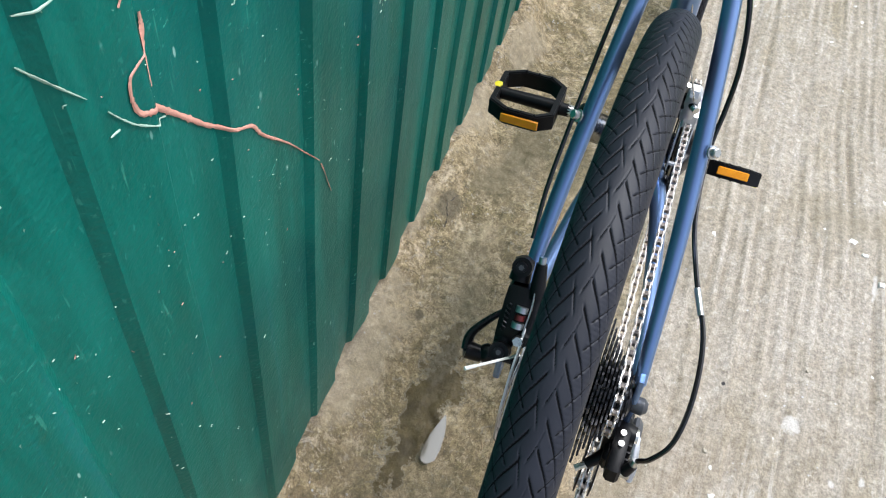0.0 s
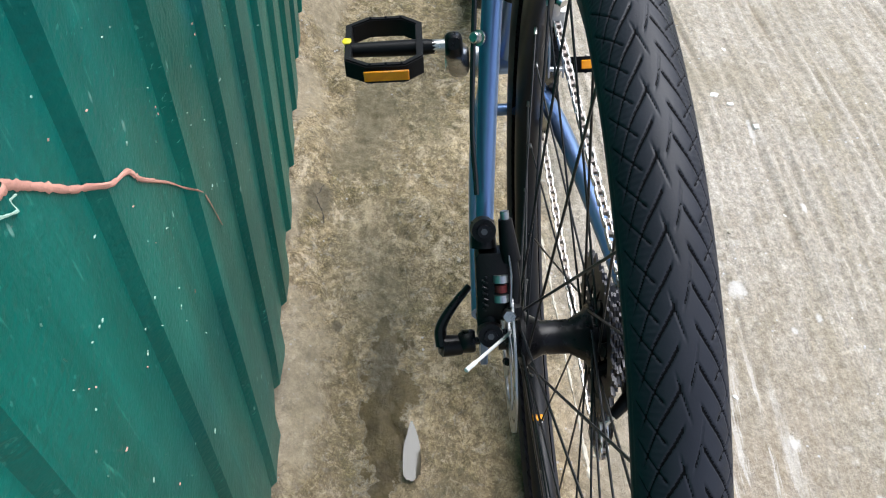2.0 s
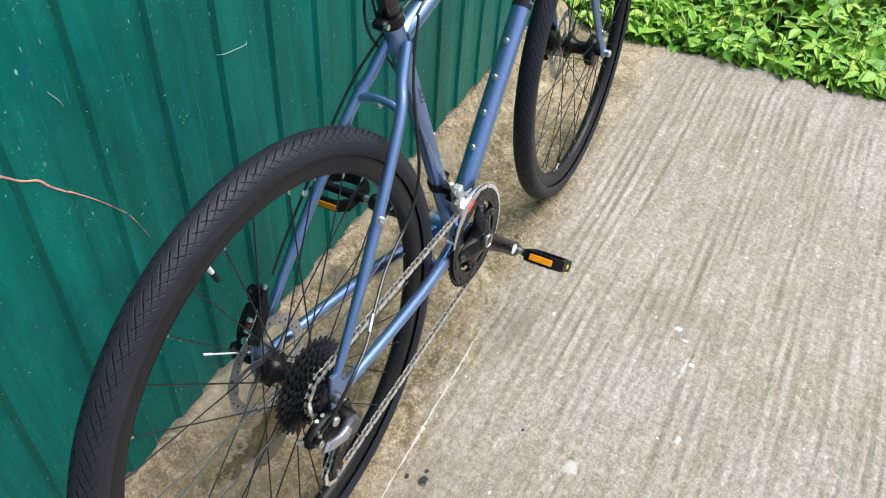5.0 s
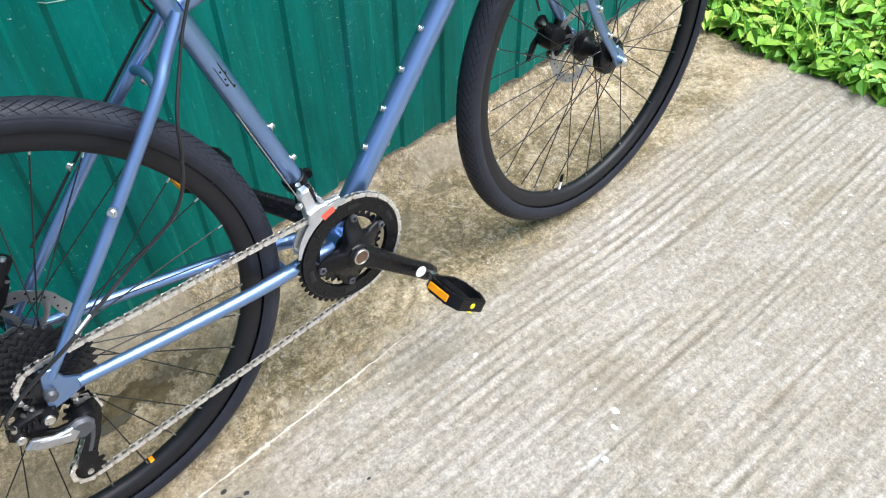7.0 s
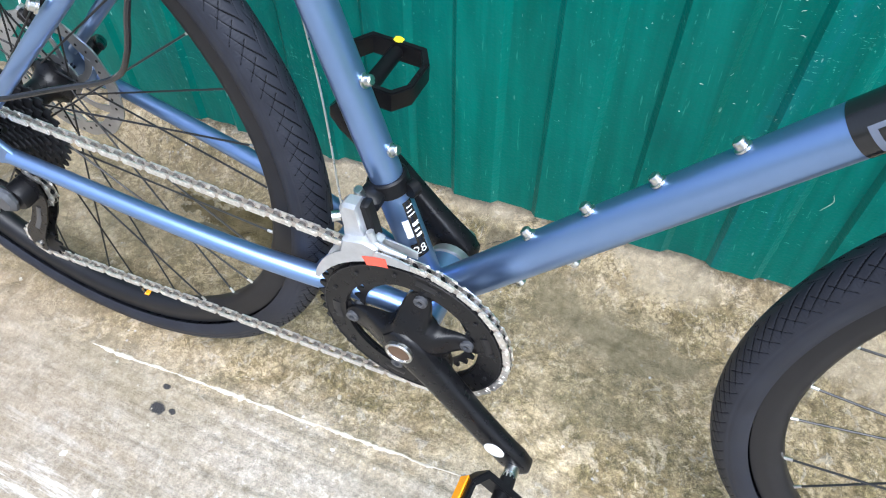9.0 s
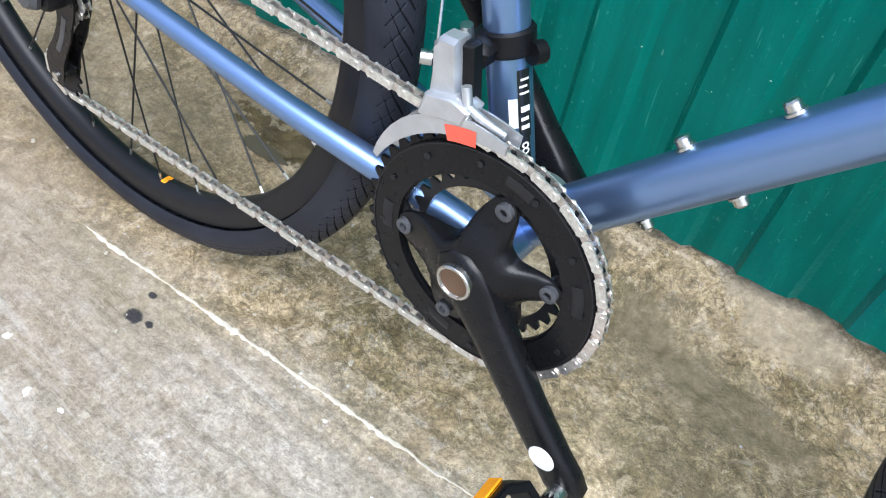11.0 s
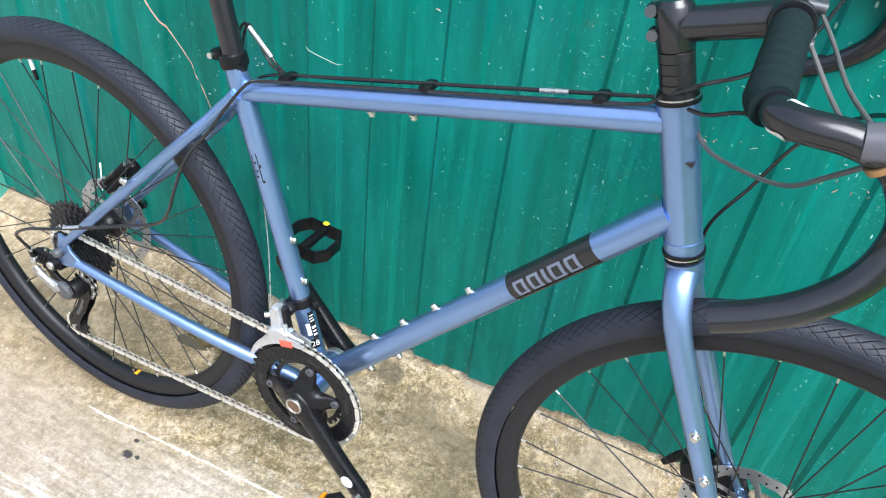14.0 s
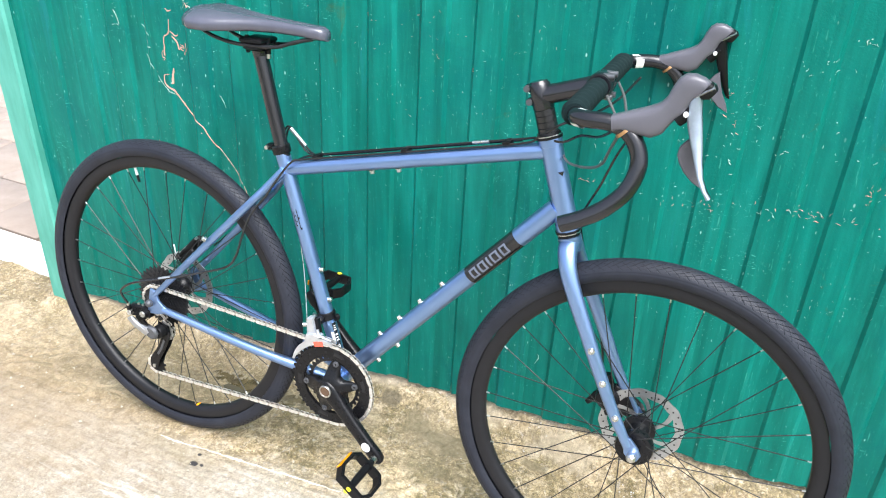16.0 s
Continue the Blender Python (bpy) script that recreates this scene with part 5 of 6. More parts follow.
    cage.tube([axis[6] + Vector((0, -0.0612, 0)), axis[10] + Vector((0, -0.0612, 0)), axis[13] + Vector((0, -0.0612, 0))], 0.0030, 10, 2, flat=0.2)
    for c in (PU1, PU2):
        sprocket(wheels[c is PU2], 11, c.y, 0.0022, 0, 0.004, Matrix.Translation((c.x, 0, c.z)))
        bolts[3 + (c is PU2)].lathe([(0.0025, -0.0622), (0.0045, -0.0628), (0.0045, -0.042)], 12, 1, Matrix.Translation((c.x, 0, c.z)))
    # the stop arm that points back towards the wheel, with its bright screw
    s.tube([(-0.036, -0.066, 0.312), (-0.048, -0.055, 0.301), (-0.057, -0.043, 0.292)], [0.0075, 0.0068, 0.0050], 10, 0)
    screws[2].tube([(-0.057, -0.043, 0.292), (-0.063, -0.034, 0.287)], [0.0030, 0.0036], 8, 1)
    return ("link", link), ("inner_link", inner), ("knuckle", nose), ("cage", cage), *(("bolt", b) for b in bolts), *(("screw", b) for b in screws), ("jockey_wheel", wheels[0]), ("jockey_wheel", wheels[1]), s


*pieces, drum = rear_mech()
mech = part("rear_derailleur", drum, PLASTIC, bike, "grey and black long-cage rear derailleur")
for name, shape in pieces:
    part(name, shape, [PLASTIC, STEEL, SILVER if name == "link" else GREYALLOY, BLACK], mech)


def front_mech():
    s, clamp, cage, bolts = Shape(), Shape(), Shape(), (Shape(), Shape())
    st = SEAT - BB
    u = st.normalized()
    c = BB + u * 0.138
    clamp.tube([c - u * 0.0080, c - u * 0.0065, c + u * 0.0065, c + u * 0.0080], [0.0165, 0.0180, 0.0180, 0.0165], 24, 0)
    clamp.box(0.020, 0.020, 0.016, Matrix.Translation(c + Vector((-0.006, -0.020, -0.002))) @ Matrix.Rotation(radians(14), 4, "Y"), 0, 0.003)
    clamp.box(0.012, 0.016, 0.018, Matrix.Translation(c + Vector((-0.012, -0.030, -0.010))) @ Matrix.Rotation(radians(14), 4, "Y"), 0, 0.003)
    clamp.tube([c + Vector((0.020, -0.004, 0)), c + Vector((0.023, 0.004, 0))], 0.0075, 10, 0)
    bolts[0].tube([c + Vector((-0.010, -0.030, 0.006)), c + Vector((-0.011, -0.032, 0.016))], [0.0046, 0.0040], 10, 1)
    # the arched link, its black pivot, the wire's clamp and the plate above the cage
    s.plate([(0.3805, 0.404), (0.386, 0.411), (0.397, 0.412), (0.399, 0.402), (0.402, 0.384), (0.406, 0.370), (0.383, 0.364), (0.382, 0.384)], -0.050, -0.034, 2, b=0.0030)
    s.box(0.009, 0.012, 0.040, Matrix.Translation((0.4035, -0.038, 0.390)) @ Matrix.Rotation(radians(-10), 4, "Y"), 0, 0.002)
    s.plate([(0.384, 0.3745), (0.404, 0.3800), (0.417, 0.3760), (0.414, 0.3660), (0.398, 0.3620), (0.380, 0.3580)], -0.0565, -0.0380, 2, b=0.0020)
    s.tube([(0.408, -0.049, 0.388), (0.412, -0.050, 0.376), (0.424, -0.050, 0.3725), (0.440, -0.0490, 0.3700)], [0.0034, 0.0034, 0.0030, 0.0024], 10, 2)
    bolts[1].tube([(0.3740, -0.050, 0.392), (0.3800, -0.046, 0.392)], [0.0046, 0.0046], 12, 1)
    s.tube([(0.3800, -0.046, 0.392), (0.3860, -0.042, 0.392)], 0.0050, 10, 0)
    # cage plates follow the ring
    for y, r0, r1, mat in ((-0.0545, 0.0965, 0.1095, 2), (-0.0385, 0.094, 0.109, 2)):
        top, bot = [], []
        for i in range(13):
            a = radians(154 - 67 * i / 12)
            w = 0.15 + 0.85 * math.sin(math.pi * min(1, (i + 1) / 7) / 2) - 0.45 * max(0.0, (i - 9) / 3)
            top.append((BB.x + (r0 + (r1 - r0) * w) * math.cos(a), BB.z + (r0 + (r1 - r0) * w) * math.sin(a)))
            bot.append((BB.x + r0 * math.cos(a), BB.z + r0 * math.sin(a)))
        n = len(top)
        verts = [(x, yy, z) for yy in (y - 0.0008, y + 0.0008) for line in (top, bot) for x, z in line]
        faces = []
        for i in range(n - 1):
            faces += [(i, i + 1, n + i + 1, n + i), (2 * n + i, 3 * n + i, 3 * n + i + 1, 2 * n + i + 1), (i, 2 * n + i, 2 * n + i + 1, i + 1), (n + i, n + i + 1, 3 * n + i + 1, 3 * n + i)]
        cage.add(verts, faces, mat)
    a = radians(148)
    cage.tube([(BB.x + 0.1 * math.cos(a), -0.0545, BB.z + 0.1 * math.sin(a)), (BB.x + 0.1 * math.cos(a), -0.0385, BB.z + 0.1 * math.sin(a))], 0.003, 8, 2)
    return s, ("clamp", clamp), ("cage", cage), ("bolt", bolts[0]), ("bolt", bolts[1])


drum, *pieces = front_mech()
mech = part("front_derailleur", drum, [PLASTIC, STEEL, DULL], bike, "front derailleur with a silver cage on a black clamp")
for name, shape in pieces:
    part(name, shape, [PLASTIC, STEEL, DULL], mech)
red = Shape()
aa0 = [radians(112 - 13 * i / 4) for i in range(5)]
red.add([(BB.x + r * math.cos(a), -0.0556, BB.z + r * math.sin(a)) for a in aa0 for r in (0.0925, 0.1035)], [(2 * i, 2 * i + 1, 2 * i + 3, 2 * i + 2) for i in range(4)])
part("setup_sticker", red, RED, bike, "red setup sticker on the derailleur cage")
label = Shape()
ub = (SEAT - BB).normalized()
for lo, hi, a0, a1, mt in ((0.060, 0.076, 26, 84, 0), (0.076, 0.122, 52, 88, 0), (0.084, 0.104, 28, 50, 1), (0.106, 0.1075, 56, 84, 1), (0.1105, 0.112, 56, 78, 1), (0.115, 0.1165, 60, 84, 1), (0.082, 0.085, 58, 82, 1), (0.088, 0.0905, 58, 80, 1), (0.094, 0.098, 58, 84, 1)):
    rad = 0.0149 if mt == 0 else 0.0152
    side = Vector((0, -1, 0))
    fwd = Vector((ub.z, 0, -ub.x))
    q = []
    for k in range(7):
        a = radians(a0 + (a1 - a0) * k / 6)
        d = math.cos(a) * side + math.sin(a) * fwd
        q += [BB + ub * lo + d * rad, BB + ub * hi + d * rad]
    label.add(q, [(2 * k, 2 * k + 1, 2 * k + 3, 2 * k + 2) for k in range(6)], mt)
sticker = part("frame_sticker", label, [GLOSS, WHITE], bike, "black sticker with small white print")


def curved_text(words, size, at, angle, rad):
    """White print bent round the seat tube."""
    data = bpy.data.curves.new("print", "FONT")
    data.body, data.size, data.align_x, data.align_y, data.resolution_u = words, size, "CENTER", "CENTER", 3
    temp = bpy.data.objects.new("print", data)
    me = bpy.data.meshes.new_from_object(temp)
    bpy.data.objects.remove(temp)
    bpy.data.curves.remove(data)
    fwd = Vector((ub.z, 0, -ub.x))
    for v in me.vertices:
        a = radians(angle) + v.co.x / rad
        v.co = BB + ub * (at + v.co.y) + rad * (math.cos(a) * Vector((0, -1, 0)) + math.sin(a) * fwd)
    me.materials.append(WHITE)
    return me


part("print", curved_text("28", 0.013, 0.068, 55, 0.0152), None, sticker, "white printed number")

# ---- seat ----
seat_top = Vector((0.265, 0, 0.915))
collar_at = SEAT - (SEAT - BB).normalized() * 0.002
up_seat = (collar_at - BB).normalized()
part("seatpost", Shape().tube([collar_at - up_seat * 0.03, seat_top], 0.0138, 24).tube([seat_top - up_seat * 0.002, seat_top + Vector((-0.002, 0, 0.016))], [0.0145, 0.017], 20)
     .box(0.046, 0.034, 0.016, Matrix.Translation(seat_top + Vector((0, 0, 0.018))), 0, 0.004), ANODISED, bike, "black alloy seatpost")
part("seat_clamp", Shape().tube([collar_at - up_seat * 0.010, collar_at - up_seat * 0.008, collar_at + up_seat * 0.005, collar_at + up_seat * 0.007], [0.0175, 0.0182, 0.0182, 0.0165], 24)
     .box(0.016, 0.020, 0.013, Matrix.Translation(collar_at + Vector((-0.023, 0, 0))), 0, 0.003).tube([collar_at + Vector((-0.026, -0.014, 0)), collar_at + Vector((-0.026, 0.014, 0))], 0.004, 10, mat=1), [BLACK, STEEL], bike, "black seat clamp")


def saddle():
    """Lofted shell: broad rear wings that narrow to the nose, with a pressure channel."""
    s = Shape()
    stations = [(0.130, 0.040, 0.970, 0.018), (0.136, 0.060, 0.978, 0.030), (0.155, 0.071, 0.982, 0.038), (0.185, 0.070, 0.981, 0.038), (0.220, 0.056, 0.976, 0.034), (0.260, 0.036, 0.972, 0.028),
                (0.310, 0.024, 0.970, 0.024), (0.365, 0.020, 0.967, 0.022), (0.400, 0.017, 0.963, 0.020), (0.412, 0.010, 0.958, 0.013)]
    seg = 24
    verts = []
    for x, w, z, h in stations:
        for j in range(seg):
            an = 2 * math.pi * j / seg
            ca, sa = math.cos(an), math.sin(an)
            y = math.copysign(abs(ca) ** 0.8, ca) * w
            dz = (0.012 * max(0, sa) ** 0.7 if sa > 0 else -0.62 * h * abs(sa) ** 0.55)
            chan = -0.008 * math.exp(-(y / 0.011) ** 2) * (1 if 0.14 < x < 0.38 and sa > 0 else 0)
            drop = -0.10 * (abs(y) / 0.071) ** 2.4 * 0.16
            verts.append((x, y, z + 0.004 + dz + chan + drop))
    faces = [(i * seg + j, i * seg + (j + 1) % seg, (i + 1) * seg + (j + 1) % seg, (i + 1) * seg + j) for i in range(len(stations) - 1) for j in range(seg)]
    faces += [tuple(range(seg))[::-1], tuple((len(stations) - 1) * seg + j for j in range(seg))]
    return s.add(verts, faces)


sad = part("saddle", saddle(), SADDLE, bike, "smooth dark grey saddle with a centre channel", angle=70)
for sgn in (1, -1):
    part("saddle_rail", Shape().tube(smooth_line([(0.385, sgn * 0.008, 0.956), (0.35, sgn * 0.018, 0.948), (0.31, sgn * 0.022, 0.936), (0.23, sgn * 0.022, 0.934), (0.18, sgn * 0.028, 0.944), (0.147, sgn * 0.036, 0.962)], 5), 0.0035, 10), SPOKEBLACK, sad, "dark steel rail")

clamp_at = seat_top + Vector((-0.004, 0, 0.021))
part("rail_clamp", Shape().box(0.050, 0.056, 0.010, Matrix.Translation(clamp_at + Vector((0, 0, 0.006))), 0, 0.003).box(0.040, 0.050, 0.012, Matrix.Translation(clamp_at + Vector((0, 0, -0.006))), 0, 0.004)
     .tube([clamp_at + Vector((-0.026, 0, 0.012)), clamp_at + Vector((-0.024, 0, -0.020))], 0.0042, 10).tube([clamp_at + Vector((0.024, 0, 0.012)), clamp_at + Vector((0.022, 0, -0.022))], 0.0042, 10), PLASTIC, bike, "black two-bolt rail clamp")
part("clamp_nut", Shape().tube([clamp_at + Vector((0.0222, 0, -0.018)), clamp_at + Vector((0.0218, 0, -0.026))], 0.0052, 6), STEEL, bike, "steel clamp nut")

# ---- stem and bar ----
d_s = (HT - HB).normalized()
for k in range(4):
    c = HT + d_s * (0.0135 + 0.0100 * k)
    part("headset_spacer", Shape().tube([c - d_s * 0.0049, c - d_s * 0.0043, c + d_s * 0.0043, c + d_s * 0.0049], [0.0165, 0.0172, 0.0172, 0.0165], 24), GLOSS, bike)
STEM_A = HT + d_s * 0.071
STEM_B = Vector((0.909, 0, 0.940))
BARS = STEER @ Matrix.Translation(STEM_B) @ Matrix.Rotation(radians(2.2), 4, "X") @ Matrix.Translation(-STEM_B)


def stem():
    s = Shape()
    s.tube([STEM_A - d_s * 0.022, STEM_A - d_s * 0.020, STEM_A + d_s * 0.018, STEM_A + d_s * 0.020], [0.0165, 0.0178, 0.0178, 0.0165], 24)
    s.tube([STEM_A, STEM_A + (STEM_B - STEM_A) * 0.3, STEM_B - (STEM_B - STEM_A).normalized() * 0.012], [0.0165, 0.0158, 0.0165], 20)
    s.lathe([(0.019, -0.022), (0.0205, -0.020), (0.0205, 0.020), (0.019, 0.022)], 24, m=Matrix.Translation(STEM_B))
    for z in (-0.012, 0.010):
        s.box(0.014, 0.016, 0.012, Matrix.Translation(STEM_A + d_s * z + Vector((-0.018, 0, 0))), 0)
    s.tube([STEM_A + d_s * 0.020, STEM_A + d_s * 0.024], [0.016, 0.014], 20)
    return s.moved(STEER)


stem_ob = part("stem", stem(), ANODISED, bike, "black alloy stem with four face bolts")
for y in (-0.014, 0.014):
    for z in (-0.016, 0.016):
        part("face_bolt", Shape().tube([STEM_B + Vector((0.004, y, z)), STEM_B + Vector((0.022, y, z))], 0.0048, 10).moved(STEER), GREYALLOY, stem_ob)
for z in (-0.012, 0.010):
    part("clamp_bolt", Shape().tube([STEM_A + d_s * z + Vector((-0.020, -0.012, 0)), STEM_A + d_s * z + Vector((-0.020, 0.012, 0))], 0.0055, 10).moved(STEER), GREYALLOY, stem_ob)

HALF = 0.218


def bar_side(sgn):
    """Half of a drop bar from the stem's clamp to its end."""
    w = STEM_B
    return smooth_line([(w.x, 0, w.z), (w.x, sgn * 0.06, w.z), (w.x, sgn * 0.13, w.z), (w.x + 0.004, sgn * (HALF - 0.024), w.z), (w.x + 0.022, sgn * (HALF - 0.004), w.z + 0.001), (w.x + 0.055, sgn * HALF, w.z + 0.002),
                        (w.x + 0.081, sgn * (HALF + 0.002), w.z - 0.006), (w.x + 0.098, sgn * (HALF + 0.006), w.z - 0.028), (w.x + 0.102, sgn * (HALF + 0.012), w.z - 0.052), (w.x + 0.092, sgn * (HALF + 0.020), w.z - 0.082),
                        (w.x + 0.068, sgn * (HALF + 0.028), w.z - 0.108), (w.x + 0.040, sgn * (HALF + 0.033), w.z - 0.126), (w.x + 0.012, sgn * (HALF + 0.036), w.z - 0.139)], 5)



bar_shape = Shape()
for sgn in (1, -1):
    bar_shape.tube(bar_side(sgn), 0.0119, 18)
bar = part("handlebar", bar_shape.moved(BARS), ANODISED, bike, "bare black drop handlebar")
for sgn in (1, -1):
    wrap = Shape()
    y0, y1 = sgn * 0.028, sgn * (HALF - 0.022)
    n = 26
    wrap.tube([(STEM_B.x + (0.003 if i == n else 0), y0 + (y1 - y0) * i / n, STEM_B.z) for i in range(n + 1)], [0.0165 + 0.0012 * math.sin(i * 1.9) for i in range(n + 1)], 18)
    part("foam_wrap", wrap.moved(BARS), TAPE, bar, "dark foam wrap on the bar top")
    tie = Shape()
    for k, (a0, a1, dx) in enumerate(((20, 120, 0.0), (150, 230, 0.004), (250, 330, -0.003))):
        path = smooth_line([(STEM_B.x + 0.012 + dx, sgn * (HALF - 0.012), STEM_B.z), (STEM_B.x + 0.024 + dx, sgn * (HALF - 0.004), STEM_B.z)], 3)
        for p, q in zip(path, path[1:]):
            ring = []
            for c in (p, q):
                for m in range(6):
                    a = radians(a0 + (a1 - a0) * m / 5 + 9 * noise.noise(c * 300))
                    ring.append(c + Vector((-0.55 * math.cos(a), sgn * 0.83 * math.cos(a), math.sin(a))) * 0.0125)
            tie.add(ring, [(m, m + 1, m + 7, m + 6) for m in range(5)])
    part("tape_end", tie.moved(BARS), WHITE, bar, "strip of white adhesive tape")


def loft(rows, seg=18, power=0.75):
    """rows: two edge points (x, z), a middle y and a half width across."""
    verts = []
    for (ax, az), (bx, bz), y, hw in rows:
        for j in range(seg):
            ca, sa = math.cos(2 * math.pi * j / seg), math.sin(2 * math.pi * j / seg)
            ca, sa = math.copysign(abs(ca) ** power, ca), math.copysign(abs(sa) ** power, sa)
            verts.append(((ax + bx) / 2 + (ax - bx) / 2 * sa, y + hw * ca, (az + bz) / 2 + (az - bz) / 2 * sa))
    faces = [(i * seg + j, i * seg + (j + 1) % seg, (i + 1) * seg + (j + 1) % seg, (i + 1) * seg + j) for i in range(len(rows) - 1) for j in range(seg)]
    faces += [tuple(range(seg))[::-1], tuple((len(rows) - 1) * seg + j for j in range(seg))]
    return Shape().add(verts, faces)


def from_stem(x, z):
    return (STEM_B.x + x, STEM_B.z + 0.88 * z + 0.010 * min(1.0, max(0.0, (x - 0.055) / 0.08)))


def hood(sgn):
    """Rubber lever hood: sleeve on the bar, drooping belly, waist and raised knob."""
    y = sgn * (HALF + 0.002)
    rows = [((0.0585, 0.0150), (0.0620, -0.0100), 0.0142), ((0.067, 0.0165), (0.074, -0.008), 0.015), ((0.085, 0.022), (0.091, -0.013), 0.0160), ((0.105, 0.028), (0.111, -0.019), 0.0160), ((0.118, 0.034), (0.125, -0.013), 0.0150),
            ((0.125, 0.043), (0.136, 0.006), 0.0140), ((0.130, 0.058), (0.149, 0.020), 0.0138), ((0.136, 0.070), (0.155, 0.037), 0.0144), ((0.144, 0.0765), (0.161, 0.045), 0.0150), ((0.155, 0.077), (0.167, 0.050), 0.0140),
            ((0.166, 0.073), (0.173, 0.054), 0.0120), ((0.1745, 0.067), (0.177, 0.058), 0.0070)]
    return loft([(from_stem(*a), from_stem(*b), y, hw * 0.86) for a, b, hw in rows], 20, 0.62)


def lever(sgn):
    """A flat blade that bows forward and flares at its tip, on a dark pivot block."""
    y = sgn * (HALF + 0.002)
    rows = [((0.180, 0.062), (0.160, 0.044), 0.0, 0.0105), ((0.171, 0.044), (0.156, 0.034), 0.0, 0.0105), ((0.1735, 0.022), (0.1555, 0.012), 0.001, 0.0095), ((0.178, -0.004), (0.160, -0.006), 0.002, 0.0085), ((0.1815, -0.025), (0.166, -0.024), 0.004, 0.0078),
            ((0.185, -0.048), (0.1735, -0.046), 0.007, 0.0072), ((0.190, -0.070), (0.181, -0.066), 0.011, 0.0072), ((0.1965, -0.084), (0.189, -0.082), 0.014, 0.0070), ((0.203, -0.092), (0.198, -0.096), 0.016, 0.0055)]
    s = loft([(from_stem(a[0] - 0.004, a[1] + 0.004), from_stem(b[0] - 0.004, b[1] + 0.004), y + sgn * dy * 2.0, hw) for a, b, dy, hw in rows], 14, 0.65)
    for i in range((len(rows) - 1) * 14):
        s.m[i] = 1 if sgn * math.cos(2 * math.pi * (i % 14 + 0.5) / 14) < 0.2 else 0
    return s


def lever_head(sgn):
    y = sgn * (HALF + 0.002)
    s = loft([(from_stem(0.1745, 0.0685), from_stem(0.160, 0.046), y, 0.0118), (from_stem(0.181, 0.064), from_stem(0.167, 0.043), y, 0.0112), (from_stem(0.1835, 0.058), from_stem(0.175, 0.044), y, 0.0085)], 12, 0.5)
    (ax, az), (bx, bz) = from_stem(0.140, 0.008), from_stem(0.158, 0.028)
    s.tube([(ax, y, az), (bx, y, bz)], 0.0098, 12, 0)
    return s


def paddle(sgn):
    y = sgn * (HALF - 0.004)
    outline = [from_stem(p[0] - 0.004, p[1] + 0.004) for p in ((0.168, -0.018), (0.160, -0.026), (0.153, -0.036), (0.1515, -0.048), (0.155, -0.060), (0.163, -0.074), (0.176, -0.088), (0.192, -0.097), (0.188, -0.082), (0.178, -0.060), (0.172, -0.038))]
    return Shape().plate(outline, y - 0.0035, y + 0.0035, b=0.0015)


for sgn in (1, -1):
    h = part("brake_hood", hood(sgn).moved(BARS), HOOD, bar, "dark grey rubber brake hood", angle=60)
    part("lever_head", lever_head(sgn).moved(BARS), PLASTIC, bar, "black lever pivot block", angle=50)
    part("brake_lever", lever(sgn).moved(BARS), [LEVER, PLASTIC], bar, "grey alloy brake lever with a black back", angle=60)
    part("shift_paddle", paddle(sgn).moved(BARS), HOOD, bar, "small dark shift paddle")
    yy = sgn * (HALF + 0.002)
    strip = [(x, yy, z) for x, z in (from_stem(0.158, 0.0455), from_stem(0.170, 0.056), from_stem(0.180, 0.0625))]
    part("name_strip", Shape().tube(strip, [0.0034, 0.0042, 0.0036], 10, flat=3.2).moved(BARS), STEEL, bar, "bright metal cap strip")
    px, pz = from_stem(0.151, 0.021)
    part("pivot_bolt", Shape().lathe([(0.0026, -0.0140), (0.0034, -0.0134), (0.0034, 0.0134), (0.0026, 0.0140)], 14, m=Matrix.Translation((px, yy, pz))).moved(BARS), WHITE, bar, "pale pivot bolt")
    part("clamp_band", Shape().tube([(STEM_B.x + 0.0755, yy, STEM_B.z - 0.0045), (STEM_B.x + 0.0785, yy, STEM_B.z - 0.0075)], 0.0134, 18).moved(BARS), COPPER, bar, "copper-coloured clamp band")

# ---- brakes ----


